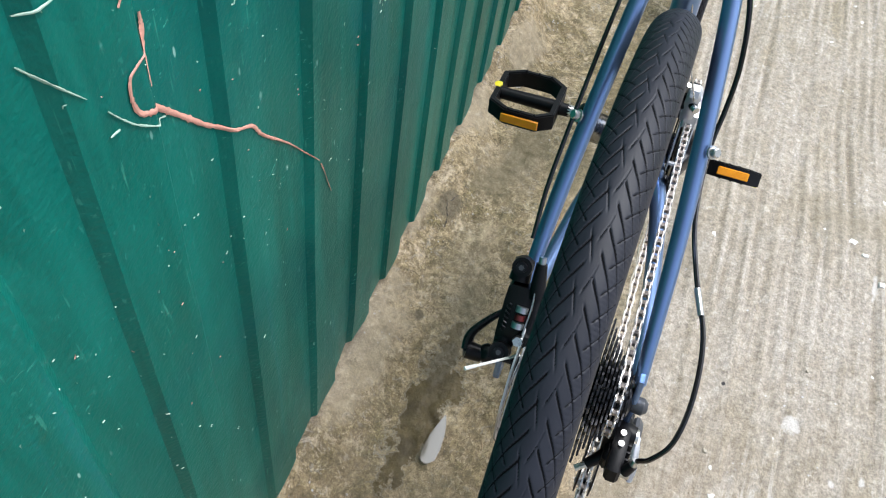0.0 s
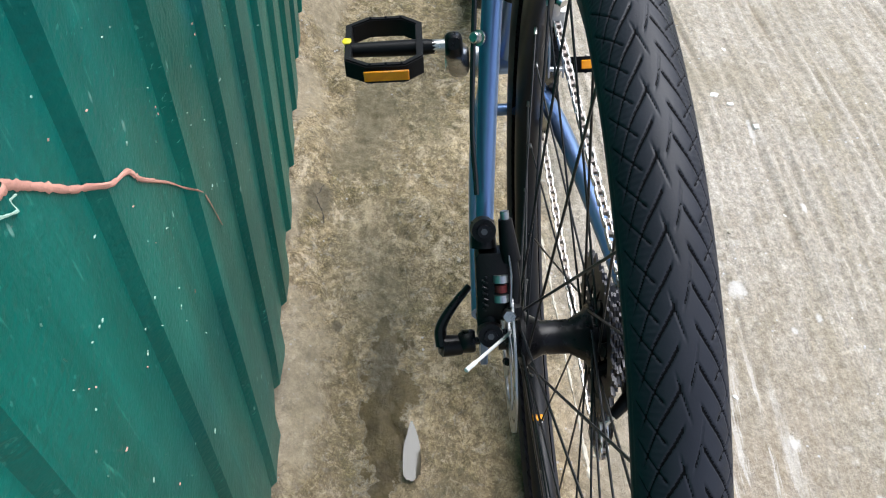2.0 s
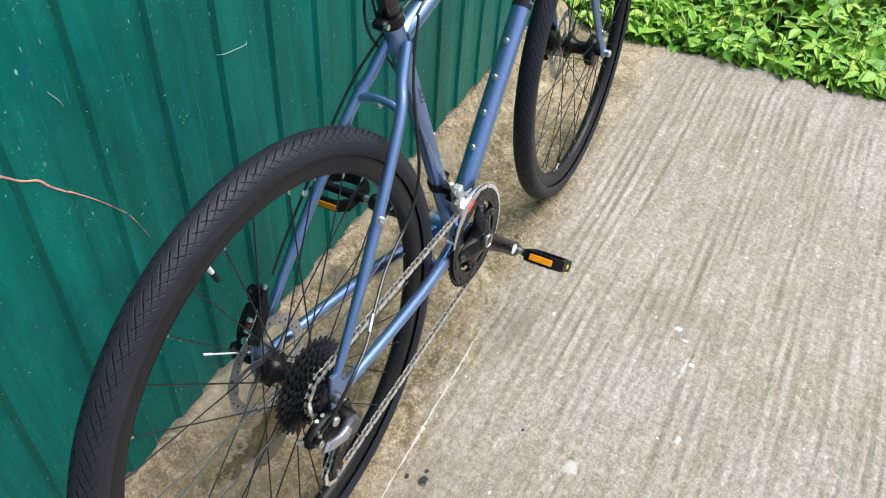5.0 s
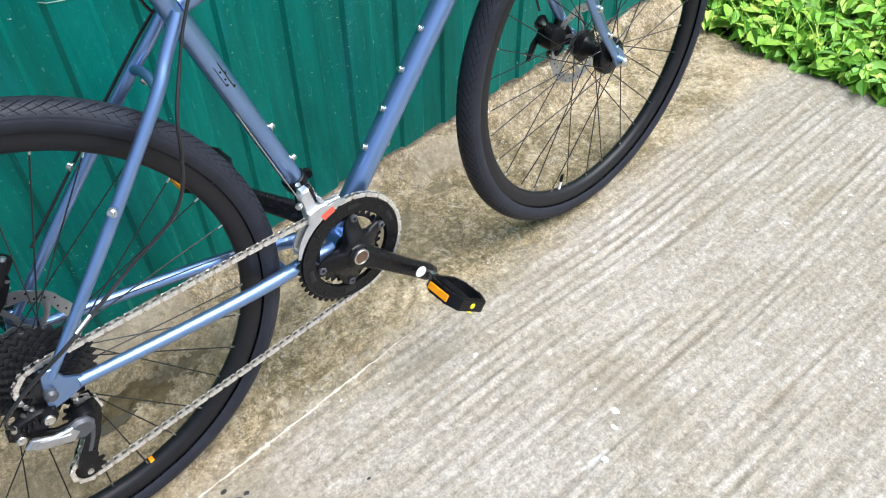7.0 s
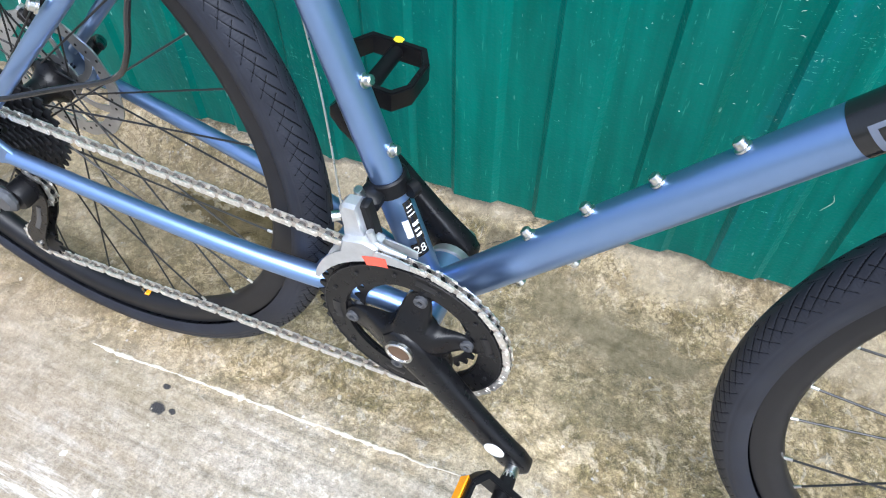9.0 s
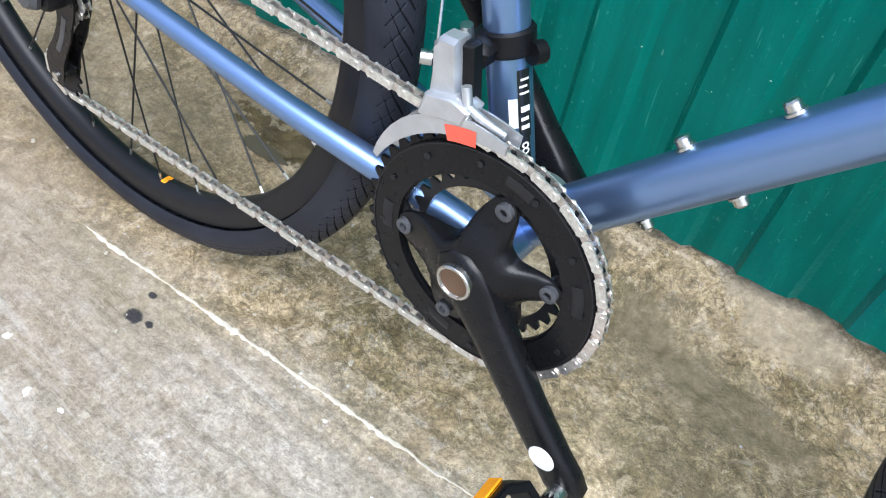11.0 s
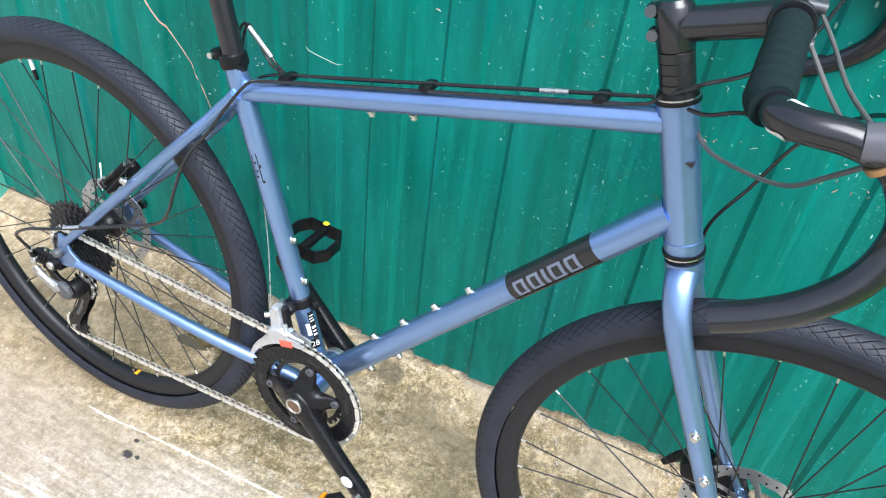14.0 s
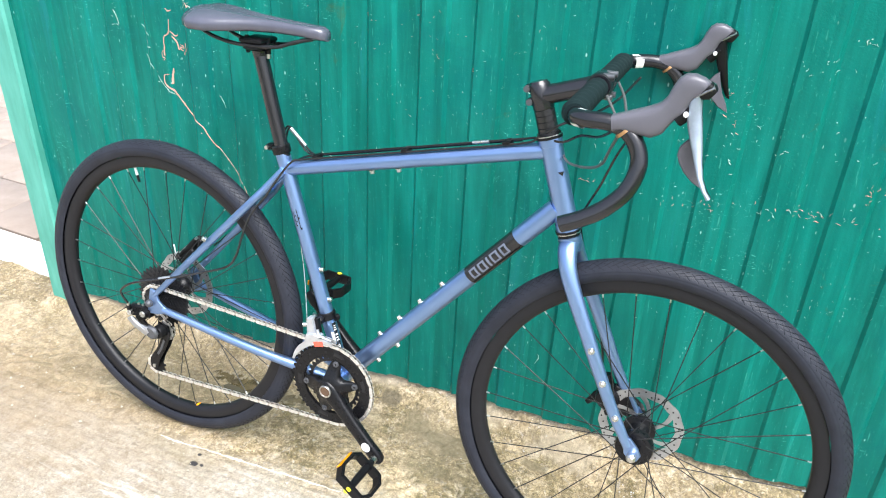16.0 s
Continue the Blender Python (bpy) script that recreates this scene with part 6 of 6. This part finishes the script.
def caliper(name, m, mx=1):
    """Mechanical disc caliper along the stay (z up the stay, x out behind it, y away from the wheel's middle)."""
    def at(x, y, z):
        return m @ Vector((mx * x, y, z))
    s = Shape()
    body = [(-0.002, 0.030), (0.012, 0.026), (0.016, 0.012), (0.016, -0.014), (0.010, -0.026), (-0.004, -0.028), (-0.008, 0.0)]
    s.plate([(mx * x, z) for x, z in body], -0.013, 0.017, 0, m, 0.003)
    s.tube([at(0.004, 0.010, 0.044), at(0.016, 0.010, 0.044)], [0.0100, 0.0090], 16)
    s.tube([at(0.004, 0.010, 0.030), at(0.004, 0.010, 0.050)], [0.010, 0.009], 12)
    s.tube([at(0.006, 0.008, -0.036), at(0.018, 0.008, -0.036)], [0.0100, 0.0092], 16)
    s.tube([at(0.002, 0.008, -0.022), at(0.004, 0.008, -0.040)], [0.010, 0.0085], 12)
    s.tube([at(0.010, -0.010, 0.020), at(0.012, -0.008, 0.034), at(0.014, -0.006, 0.052)], [0.0075, 0.0068, 0.0052], 12)
    s.box(0.018, 0.012, 0.013, m @ Matrix.Translation((mx * 0.012, -0.010, -0.018)), 0, 0.003)
    s.tube([at(0.012, -0.010, -0.018), at(0.013, -0.012, 0.004), at(0.010, -0.010, 0.022)], [0.0055, 0.0045, 0.005], 10)
    ob = part(name, s, PLASTIC, bike, "black mechanical disc brake caliper")
    for y, z in ((0.010, 0.044), (0.008, -0.036)):
        part("mount_bolt", Shape().tube([at(0.015, y, z), at(0.020, y, z)], [0.0056, 0.0050], 12).tube([at(0.0198, y, z), at(0.0203, y, z)], 0.0026, 6, mat=1), [BLACK, GREYALLOY], ob, "dark hex bolt")
    for z, rad, mat, text in ((0.0075, 0.0058, SILVER, "silver knurled ring"), (0.0, 0.0048, DARKRED, "dark red ring"), (-0.0075, 0.0058, SILVER, "silver knurled ring")):
        part("adjuster_ring", Shape().tube([at(0.0155, -0.001, z - 0.0028), at(0.0155, -0.001, z + 0.0028)], rad, 16), mat, ob, text)
    part("clamp_bolt", Shape().tube([at(0.018, -0.006, -0.020), at(0.025, -0.006, -0.020)], [0.0055, 0.0048], 6), STEEL, ob, "steel cable clamp bolt")
    part("brake_wire", Shape().tube([at(0.0195, -0.0075, -0.020), at(0.0185, -0.009, 0.010), at(0.014, -0.006, 0.052)], 0.0009, 6), STEEL, ob, "bare steel wire")
    part("return_spring", Shape().tube([at(0.0165 + 0.002 * math.cos(k * 1.3), 0.011 + 0.002 * math.sin(k * 1.3), -0.016 + 0.0009 * k) for k in range(30)], 0.0007, 6), DARKSTEEL, ob, "small coil spring")
    part("barrel", Shape().tube([at(0.014, -0.006, 0.052), at(0.0145, -0.0055, 0.058)], 0.0034, 12), SILVER, ob, "silver barrel adjuster")
    return ob


caliper("rear_brake_caliper", Matrix.Translation((0.000, 0.056, 0.422)) @ Matrix.Rotation(radians(44), 4, "Y"), -1)
front_caliper = caliper("front_brake_caliper", STEER @ Matrix.Translation((1.000, 0.054, 0.346)) @ Matrix.Rotation(radians(-22), 4, "Y") @ Matrix.Diagonal((1.05, 1.05, 1.0, 1)), -1)
part("actuator", Shape().lathe([(0.010, 0.030), (0.021, 0.034), (0.0235, 0.042), (0.0235, 0.062), (0.020, 0.070), (0.008, 0.072)], 24).moved(STEER @ Matrix.Translation((0.988, 0, 0.354))), PLASTIC, front_caliper, "round black actuator")
part("brake_arm", Shape().tube(smooth_line([(0.988, 0.073, 0.354), (0.970, 0.075, 0.342), (0.956, 0.074, 0.326), (0.946, 0.072, 0.314)], 4), [0.0085] * 7 + [0.0075, 0.007, 0.0065, 0.006, 0.0055, 0.005], 12, flat=0.45).moved(STEER), PLASTIC, front_caliper, "black brake arm")
part("mount", Shape().plate([(1.000, 0.385), (1.022, 0.372), (1.040, 0.338), (1.030, 0.322), (1.004, 0.330), (0.984, 0.352)], 0.042, 0.054, b=0.002).moved(STEER), PLASTIC, front_caliper, "black mount")
part("wire_clamp", Shape().tube([(0.954, 0.078, 0.324), (0.954, 0.084, 0.324)], 0.0048, 6).moved(STEER), STEEL, front_caliper, "steel clamp bolt")
part("cable_end", Shape().tube([(-0.030, 0.046, 0.402), (-0.070, 0.083, 0.420)], 0.0013, 8, mat=0).tube([(-0.064, 0.0775, 0.4175), (-0.072, 0.085, 0.421)], 0.0018, 8), WHITE, bike, "bare pale brake cable end")

# ---- cables ----


def cable(pts, name="cable", r=0.0021, mat=None, label=""):
    return part(name, Shape().tube(smooth_line(pts, 7), r, 8), mat or GLOSS, bike, label)


def on_top(x, y=0.0, up=0.018):
    p = along(TT_A, TT_B, x)
    return (p.x - 0.23 * up, y, p.z + 0.97 * up)


HOUSING = "black cable housing"
cable([(0.945, 0.14, 0.932), (0.925, 0.06, 0.905), (0.892, 0.0, 0.886), (0.857, -0.022, 0.873), (0.822, -0.014, 0.846), on_top(0.79, -0.009, 0.0165), on_top(0.60, -0.009, 0.0165), on_top(0.43, -0.009, 0.0165), on_top(0.36, -0.012, 0.017), (0.338, -0.020, 0.722), (0.310, -0.028, 0.685), (0.290, -0.036, 0.652)], label=HOUSING)
cable([(0.985, -0.16, 0.925), (0.940, -0.10, 0.885), (0.898, -0.050, 0.868), (0.864, -0.024, 0.846), (0.822, -0.004, 0.842), on_top(0.79, 0.001, 0.0222), on_top(0.60, 0.001, 0.0222), on_top(0.43, 0.001, 0.0222), on_top(0.35, 0.012, 0.016), (0.306, 0.028, 0.694), (0.25, 0.052, 0.632), (0.12, 0.068, 0.506), (0.062, 0.068, 0.455)], label=HOUSING)
cable([on_top(0.79, 0.011, 0.0180), on_top(0.60, 0.011, 0.0180), on_top(0.43, 0.011, 0.0180), on_top(0.36, 0.016, 0.024), (0.305, 0.03, 0.775), (0.292, 0.03, 0.72), (0.318, 0.012, 0.655), (0.333, 0.003, 0.602)], label=HOUSING)
# down the stay, then in one loop to the rear derailleur
cable([(0.290, -0.036, 0.652), (0.262, -0.055, 0.610), (0.245, -0.065, 0.560), (0.230, -0.066, 0.520), (0.203, -0.064, 0.488), (0.140, -0.069, 0.462), (0.085, -0.084, 0.445), (0.030, -0.103, 0.432), (-0.020, -0.108, 0.415), (-0.055, -0.104, 0.390), (-0.066, -0.092, 0.366), (-0.063, -0.083, 0.346)], r=0.0025, label=HOUSING)
part("cable_ferrule", Shape().tube([(0.072, -0.0875, 0.4435), (0.048, -0.0965, 0.4375)], 0.0031, 10), SILVER, bike, "silver cable ferrule")
cable([(0.338, -0.001, 0.580), (0.360, -0.018, 0.49), (0.381, -0.044, 0.400)], "derailleur_wire", 0.0009, STEEL, "bare steel wire")
cable([(0.985, -0.205, 0.930), (1.000, -0.13, 0.925), (0.985, -0.06, 0.895), (0.951, 0.0, 0.836), (0.925, 0.020, 0.770), (0.898, 0.032, 0.703), (0.905, 0.056, 0.630), (0.928, 0.066, 0.545), (0.955, 0.066, 0.460), (0.966, 0.060, 0.410)], label=HOUSING)
cable([(0.988, -0.212, 0.924), (0.970, -0.170, 0.888), (0.950, -0.120, 0.849), (0.918, -0.070, 0.825), (0.876, -0.022, 0.814), (0.850, 0.016, 0.826)], r=0.0021, mat=HOUSEGREY, label="grey cable housing")
cable([(0.928, 0.045, 0.938), (0.946, 0.010, 0.925), (0.966, -0.06, 0.915), (0.985, -0.13, 0.918), (0.992, -0.178, 0.925)], r=0.0021, mat=HOUSEGREY, label="grey cable housing")
cable([(0.930, -0.045, 0.934), (0.960, -0.085, 0.908), (0.985, -0.15, 0.905), (0.995, -0.185, 0.915)], r=0.0021, mat=HOUSEGREY, label="grey cable housing")
for x in (0.388, 0.577, 0.768):
    p = Vector(on_top(x, 0.002, 0.0185))
    part("cable_clip", Shape().box(0.014, 0.026, 0.009, Matrix.Translation(p) @ Matrix.Rotation(radians(-13.6), 4, "Y"), 0, 0.002), PLASTIC, bike, "small black cable clip")
part("cable_adjuster", Shape().tube([on_top(0.705, 0.001, 0.0222), on_top(0.735, 0.001, 0.0222)], 0.0033, 10), STEEL, bike, "steel cable adjuster")

# ---- boss bolts ----
BOLT = mesh_of("boss_bolt", Shape().lathe([(0.0062, 0.0), (0.0062, 0.0016), (0.0046, 0.002), (0.0046, 0.0062), (0.0036, 0.0074)], 16), STEEL)


def bolt(p, n):
    part("boss_bolt", BOLT, None, bike, "", Matrix.Translation(p) @ Vector(n).to_track_quat("Y", "Z").to_matrix().to_4x4())


u_dt = (DT_B - DT_A).normalized()
n_dt = Vector((-u_dt.z, 0, u_dt.x))
for dist in (0.148, 0.212, 0.276, 0.341):
    bolt(DT_A + u_dt * dist + n_dt * 0.0174, n_dt)
for dist in (0.10, 0.164):
    bolt(DT_A + u_dt * dist - n_dt * 0.0174, -n_dt)
n_st = Vector((up_seat.z, 0, -up_seat.x))
for dist in (0.172, 0.238):
    bolt(BB + up_seat * dist + n_st * 0.0142, n_st)
for x in (0.50, 0.555):
    p = along(TT_A, TT_B, x)
    bolt(p + Vector((0.0034, 0, -0.0142)), (0.23, 0, -0.97))
for z, x in ((0.500, 0.960), (0.442, 0.987), (0.380, 1.017)):
    for sgn in (1, -1):
        bolt(STEER @ Vector((x, sgn * (0.047 + 0.0095), z)), (0, sgn, 0))
bolt(Vector((0.258, 0.0, 0.633)), (-0.6, 0, 0.8))
for sgn in (1, -1):
    bolt(Vector((0.150, sgn * 0.061, 0.536)), (-0.5, sgn * 0.6, 0.5))

# ---- pavers beyond the fence's end ----
PAVE = mesh_of("paving_tile", Shape().box(0.292, 0.292, 0.05, b=0.006), PAVER)
court = tagged(part("paving", Shape().box(4.6, 5.2, 0.05, Matrix.Translation((-3.1, 3.06, -0.030)), 0, 0.004), PAVER, None), "pinkish brown paving tiles beyond the end of the fence", "paving", kind="structure")
for i in range(10):
    for j in range(11):
        x, y = -0.98 - 0.30 * i, 0.615 + 0.30 * j
        part("tile", PAVE, None, court, "", Matrix.Translation((x, y, -0.007 + 0.002 * noise.noise(Vector((i * 3.1, j * 2.7, 0))))) @ Matrix.Rotation(0.01 * noise.noise(Vector((i * 5, j, 2))), 4, "Z"))


def kerb_strip():
    """A pale cast strip with a broken front edge, between the slab and the paving."""
    s = Shape()
    front = [(-5.4 + 0.04 * i, 0.325 + 0.018 * noise.noise(Vector((i * 0.7, 3, 3))) + 0.010 * noise.noise(Vector((i * 2.3, 1, 3)))) for i in range(116)]
    verts = [(x, y, z) for z in (-0.03, 0.012) for x, y in front] + [(x, 0.455, 0.014) for x, y in front] + [(x, 0.455, -0.03) for x, y in front]
    n = len(front)
    return s.add(verts, [(k * n + i, k * n + i + 1, (k + 1) * n + i + 1, (k + 1) * n + i) for k in range(3) for i in range(n - 1)])


tagged(part("kerb", kerb_strip(), LIME, None, angle=30), "pale cast concrete strip with a broken edge", "kerb", kind="structure")


# ---- weeds ----
def weeds():
    rng = random.Random(4)
    verts, faces = [], []
    for k in range(15000):
        near = rng.random() < 0.72
        v = rng.uniform(-2.0, 0.55) if near else rng.uniform(-4, 3)
        depth = rng.random() ** 1.3 * (1.4 if near else 4.5)
        x, y = EDGE_A + EDGE_B * v + 0.01 + depth, v
        if rng.random() > 0.35 + 0.9 * noise.noise(Vector((x * 3, y * 3, 0))) + 0.4:
            continue
        tall = 0.02 + 0.13 * rng.random() * (0.45 + min(1, depth * 1.6))
        z = -0.08 + tall
        az, tilt, size = rng.uniform(0, 6.283), rng.uniform(-0.3, 0.9), rng.uniform(0.013, 0.042)
        m = Matrix.Translation((x, y, z)) @ Matrix.Rotation(az, 4, "Z") @ Matrix.Rotation(tilt, 4, "Y")
        for t in range(3 if rng.random() < 0.7 else 1):
            mm = m @ Matrix.Rotation((t - 1) * 1.35 + rng.uniform(-0.2, 0.2), 4, "Z")
            n = len(verts)
            w = rng.uniform(0.55, 0.85) * size
            verts += [tuple(mm @ Vector(p)) for p in ((0.002, 0, 0), (size * 0.5, -w * 0.5, 0.10 * size), (size, -w * 0.55, 0.10 * size), (size * 1.7, 0, -0.22 * size), (size, w * 0.55, 0.10 * size), (size * 0.5, w * 0.5, 0.10 * size), (size * 0.8, 0, -0.05 * size))]
            faces += [(n, n + 1, n + 6), (n + 1, n + 2, n + 6), (n + 2, n + 3, n + 6), (n + 3, n + 4, n + 6), (n + 4, n + 5, n + 6), (n + 5, n, n + 6)]
        if k % 3 == 0:
            n = len(verts)
            a, h = rng.uniform(0, 6.283), rng.uniform(0.05, 0.16)
            dx, dy = 0.5 * h * math.cos(a), 0.5 * h * math.sin(a)
            sx, sy = -0.0016 * math.sin(a), 0.0016 * math.cos(a)
            verts += [(x - sx, y - sy, -0.085), (x + sx, y + sy, -0.085), (x + dx * 0.4 + sx, y + dy * 0.4 + sy, h * 0.6 - 0.04), (x + dx * 0.4 - sx, y + dy * 0.4 - sy, h * 0.6 - 0.04), (x + dx, y + dy, h * 0.85 - 0.04)]
            faces += [(n, n + 1, n + 2, n + 3), (n + 3, n + 2, n + 4)]
    return Shape().add(verts, faces)


tagged(part("weeds", weeds(), LEAF, None), "dense bright green broad-leaved weeds at the slab's edge", "weeds", kind="stuff")

cable([on_top(0.372, 0.016, 0.020), (0.350, 0.020, 0.742), (0.318, 0.022, 0.772), (0.304, 0.022, 0.778), (0.296, 0.020, 0.760), (0.298, 0.014, 0.725), (0.310, 0.008, 0.690)], r=0.0018, label=HOUSING)
part("cable_adjuster", Shape().tube([(0.312, 0.022, 0.775), (0.346, 0.0205, 0.746)], [0.0042, 0.0034], 12), SILVER, bike, "silver inline cable adjuster")


part("cable_stop", Shape().tube([(0.333, 0.0, 0.602), (0.339, 0.0, 0.577)], [0.0048, 0.0040], 12), BLUE, bike, "small blue cable stop")


def tube_print():
    """Slim dark strokes along the seat tube."""
    s = Shape()
    u = (SEAT - BB).normalized()
    fwd = Vector((u.z, 0, -u.x))
    for lo, hi, a0, a1 in ((0.338, 0.370, -12, -8), (0.338, 0.341, -12, 2), (0.330, 0.372, 16, 21), (0.330, 0.334, 16, 30), (0.352, 0.356, 18, 30), (0.346, 0.349, -2, 8), (0.358, 0.361, -2, 8)):
        q = []
        for k in range(4):
            a = radians(a0 + (a1 - a0) * k / 3)
            d = math.cos(a) * Vector((0, -1, 0)) + math.sin(a) * fwd
            q += [BB + u * lo + d * 0.0149, BB + u * hi + d * 0.0149]
        s.add(q, [(2 * k, 2 * k + 1, 2 * k + 3, 2 * k + 2) for k in range(3)])
    return s


part("tube_print", tube_print(), GLOSS, bike, "small dark print on the seat tube")
hm = HB + (HT - HB) * 0.65
part("head_mark", Shape().plate([(hm.x + 0.008, hm.z + 0.003), (hm.x + 0.017, hm.z + 0.006), (hm.x + 0.016, hm.z - 0.001)], -0.0196, -0.0150), GLOSS, bike, "small black mark on the head tube")


def crack():
    """A thin dark crack in the strip beside the fence, drawn as a dark ribbon lying on it."""
    pts = smooth_line([Vector((x, y, ground_height(x, y) + 0.0008)) for x, y in ((0.455, 0.29), (0.428, 0.295), (0.401, 0.303), (0.384, 0.294), (0.362, 0.289))], 6)
    s = Shape()
    verts = []
    for i, p in enumerate(pts):
        w = 0.0011 * (0.4 + abs(noise.noise(Vector((i * 0.7, 2, 2)))) * 1.6)
        o = 0.003 * noise.noise(Vector((i * 0.5, 7, 1)))
        verts += [(p.x + o * 0.4, p.y - w + o, p.z), (p.x + o * 0.4, p.y + w + o, p.z)]
    return s.add(verts, [(2 * i, 2 * i + 1, 2 * i + 3, 2 * i + 2) for i in range(len(pts) - 1)])


part("crack", crack(), CRACKDARK, bpy.data.objects["pavement"], "thin dark crack in the concrete")

# ---- flecks of lime, and gravel, on the slab ----
def fleck_mesh(name, seed, mat, thick):
    rng = random.Random(seed)
    n = 9
    ring = [(math.cos(2 * math.pi * k / n) * rng.uniform(0.45, 1.0), math.sin(2 * math.pi * k / n) * rng.uniform(0.35, 0.8)) for k in range(n)]
    verts = [(x, y, -0.2) for x, y in ring] + [(x * 0.8, y * 0.8, thick * rng.uniform(0.6, 1.0)) for x, y in ring]
    faces = [(k, (k + 1) % n, n + (k + 1) % n, n + k) for k in range(n)] + [tuple(range(n, 2 * n))]
    return mesh_of(name, Shape().add(verts, faces), mat, angle=30)


pavement = bpy.data.objects["pavement"]
FLECKS = [fleck_mesh("lime_fleck", k, LIME, 0.16) for k in range(5)]
GRAVEL = [fleck_mesh("gravel_stone", 20 + k, PEBBLE, 0.55) for k in range(5)]
rng = random.Random(12)
for k in range(110):
    x, y = rng.uniform(-0.55, 1.5), rng.uniform(-1.15, -0.03)
    if noise.noise(Vector((x * 2.5, y * 2.5, 3))) < -0.05:
        continue
    r = 0.0025 + 0.006 * rng.random() ** 3
    part("lime_fleck", FLECKS[k % 5], None, pavement, "", Matrix.Translation((x, y, ground_height(x, y))) @ Matrix.Rotation(rng.uniform(0, 6.28), 4, "Z") @ Matrix.Diagonal((r, r, r, 1)))
for x, y, r, a in ((0.58, -0.124, 0.008, 0.2), (0.69, -0.357, 0.012, 2.1), (0.665, -0.378, 0.009, 2.3), (0.61, -0.41, 0.011, 0.4), (0.05, -0.20, 0.007, 1.0), (0.12, -0.22, 0.008, 2.0), (0.16, -0.21, 0.005, 0.1)):
    part("lime_fleck", FLECKS[int(r * 1000) % 5], None, pavement, "", Matrix.Translation((x, y, ground_height(x, y))) @ Matrix.Rotation(a, 4, "Z") @ Matrix.Diagonal((r, r, r, 1)))
for k in range(330):
    x, y = rng.uniform(-0.85, 0.40), rng.uniform(-0.60, 0.10)
    if x > -0.25 and rng.random() < 0.75:
        continue
    r = 0.0016 + 0.0042 * rng.random() ** 2.5
    part("gravel_stone", GRAVEL[k % 5], None, pavement, "", Matrix.Translation((x, y, ground_height(x, y))) @ Matrix.Rotation(rng.uniform(0, 6.28), 4, "Z") @ Matrix.Diagonal((r, r, r, 1)))


def ridge():
    """The pale rubbed line of mortar that runs under the bicycle."""
    line = [(x, -0.063 + (x - 0.026) * 0.1035 + 0.0020 * noise.noise(Vector((x * 30, 0, 8))) + 0.0012 * noise.noise(Vector((x * 140, 0, 2)))) for x in np.arange(-0.02, 0.60, 0.0025)]
    verts = []
    for i, (x, y) in enumerate(line):
        w = 0.0038 * (1 + 1.1 * noise.noise(Vector((i * 0.42, 3, 0))))
        w *= min(1.0, max(0.05, 0.75 + 1.8 * noise.noise(Vector((x * 24, 5, 0))))) * min(1.0, max(0.1, (0.60 - x) / 0.25))
        for k, h in ((-1, -0.001), (-0.4, 0.0012), (0.4, 0.0012), (1, -0.001)):
            verts.append((x, y + k * w, ground_height(x, y) + h))
    faces = [(i * 4 + j, i * 4 + j + 1, i * 4 + 5 + j, i * 4 + 4 + j) for i in range(len(line) - 1) for j in range(3)]
    return Shape().add(verts, faces)


part("mortar_ridge", ridge(), MORTAR, pavement, "thin pale ridge of mortar")


def pool(cx, cy, rx, ry, turn, seed):
    """A shallow film of water with an uneven shore."""
    n = 40
    ring = []
    for k in range(n):
        a = 2 * math.pi * k / n
        q = 1 + 0.14 * noise.noise(Vector((math.cos(a) * 1.6, math.sin(a) * 1.6, seed))) + 0.12 * noise.noise(Vector((math.cos(a) * 5, math.sin(a) * 5, seed)))
        u, v = rx * q * math.cos(a), ry * q * math.sin(a) * (0.80 - 0.45 * math.cos(a))
        ring.append((cx + u * math.cos(turn) - v * math.sin(turn), cy + u * math.sin(turn) + v * math.cos(turn), 0.0030))
    return Shape().add(ring, [tuple(range(n))])


tagged(part("puddle", pool(0.024, 0.151, 0.039, 0.0125, 0.02, 3.0), WATER, None), "small puddle of rainwater reflecting the pale sky", "puddle", kind="structure")
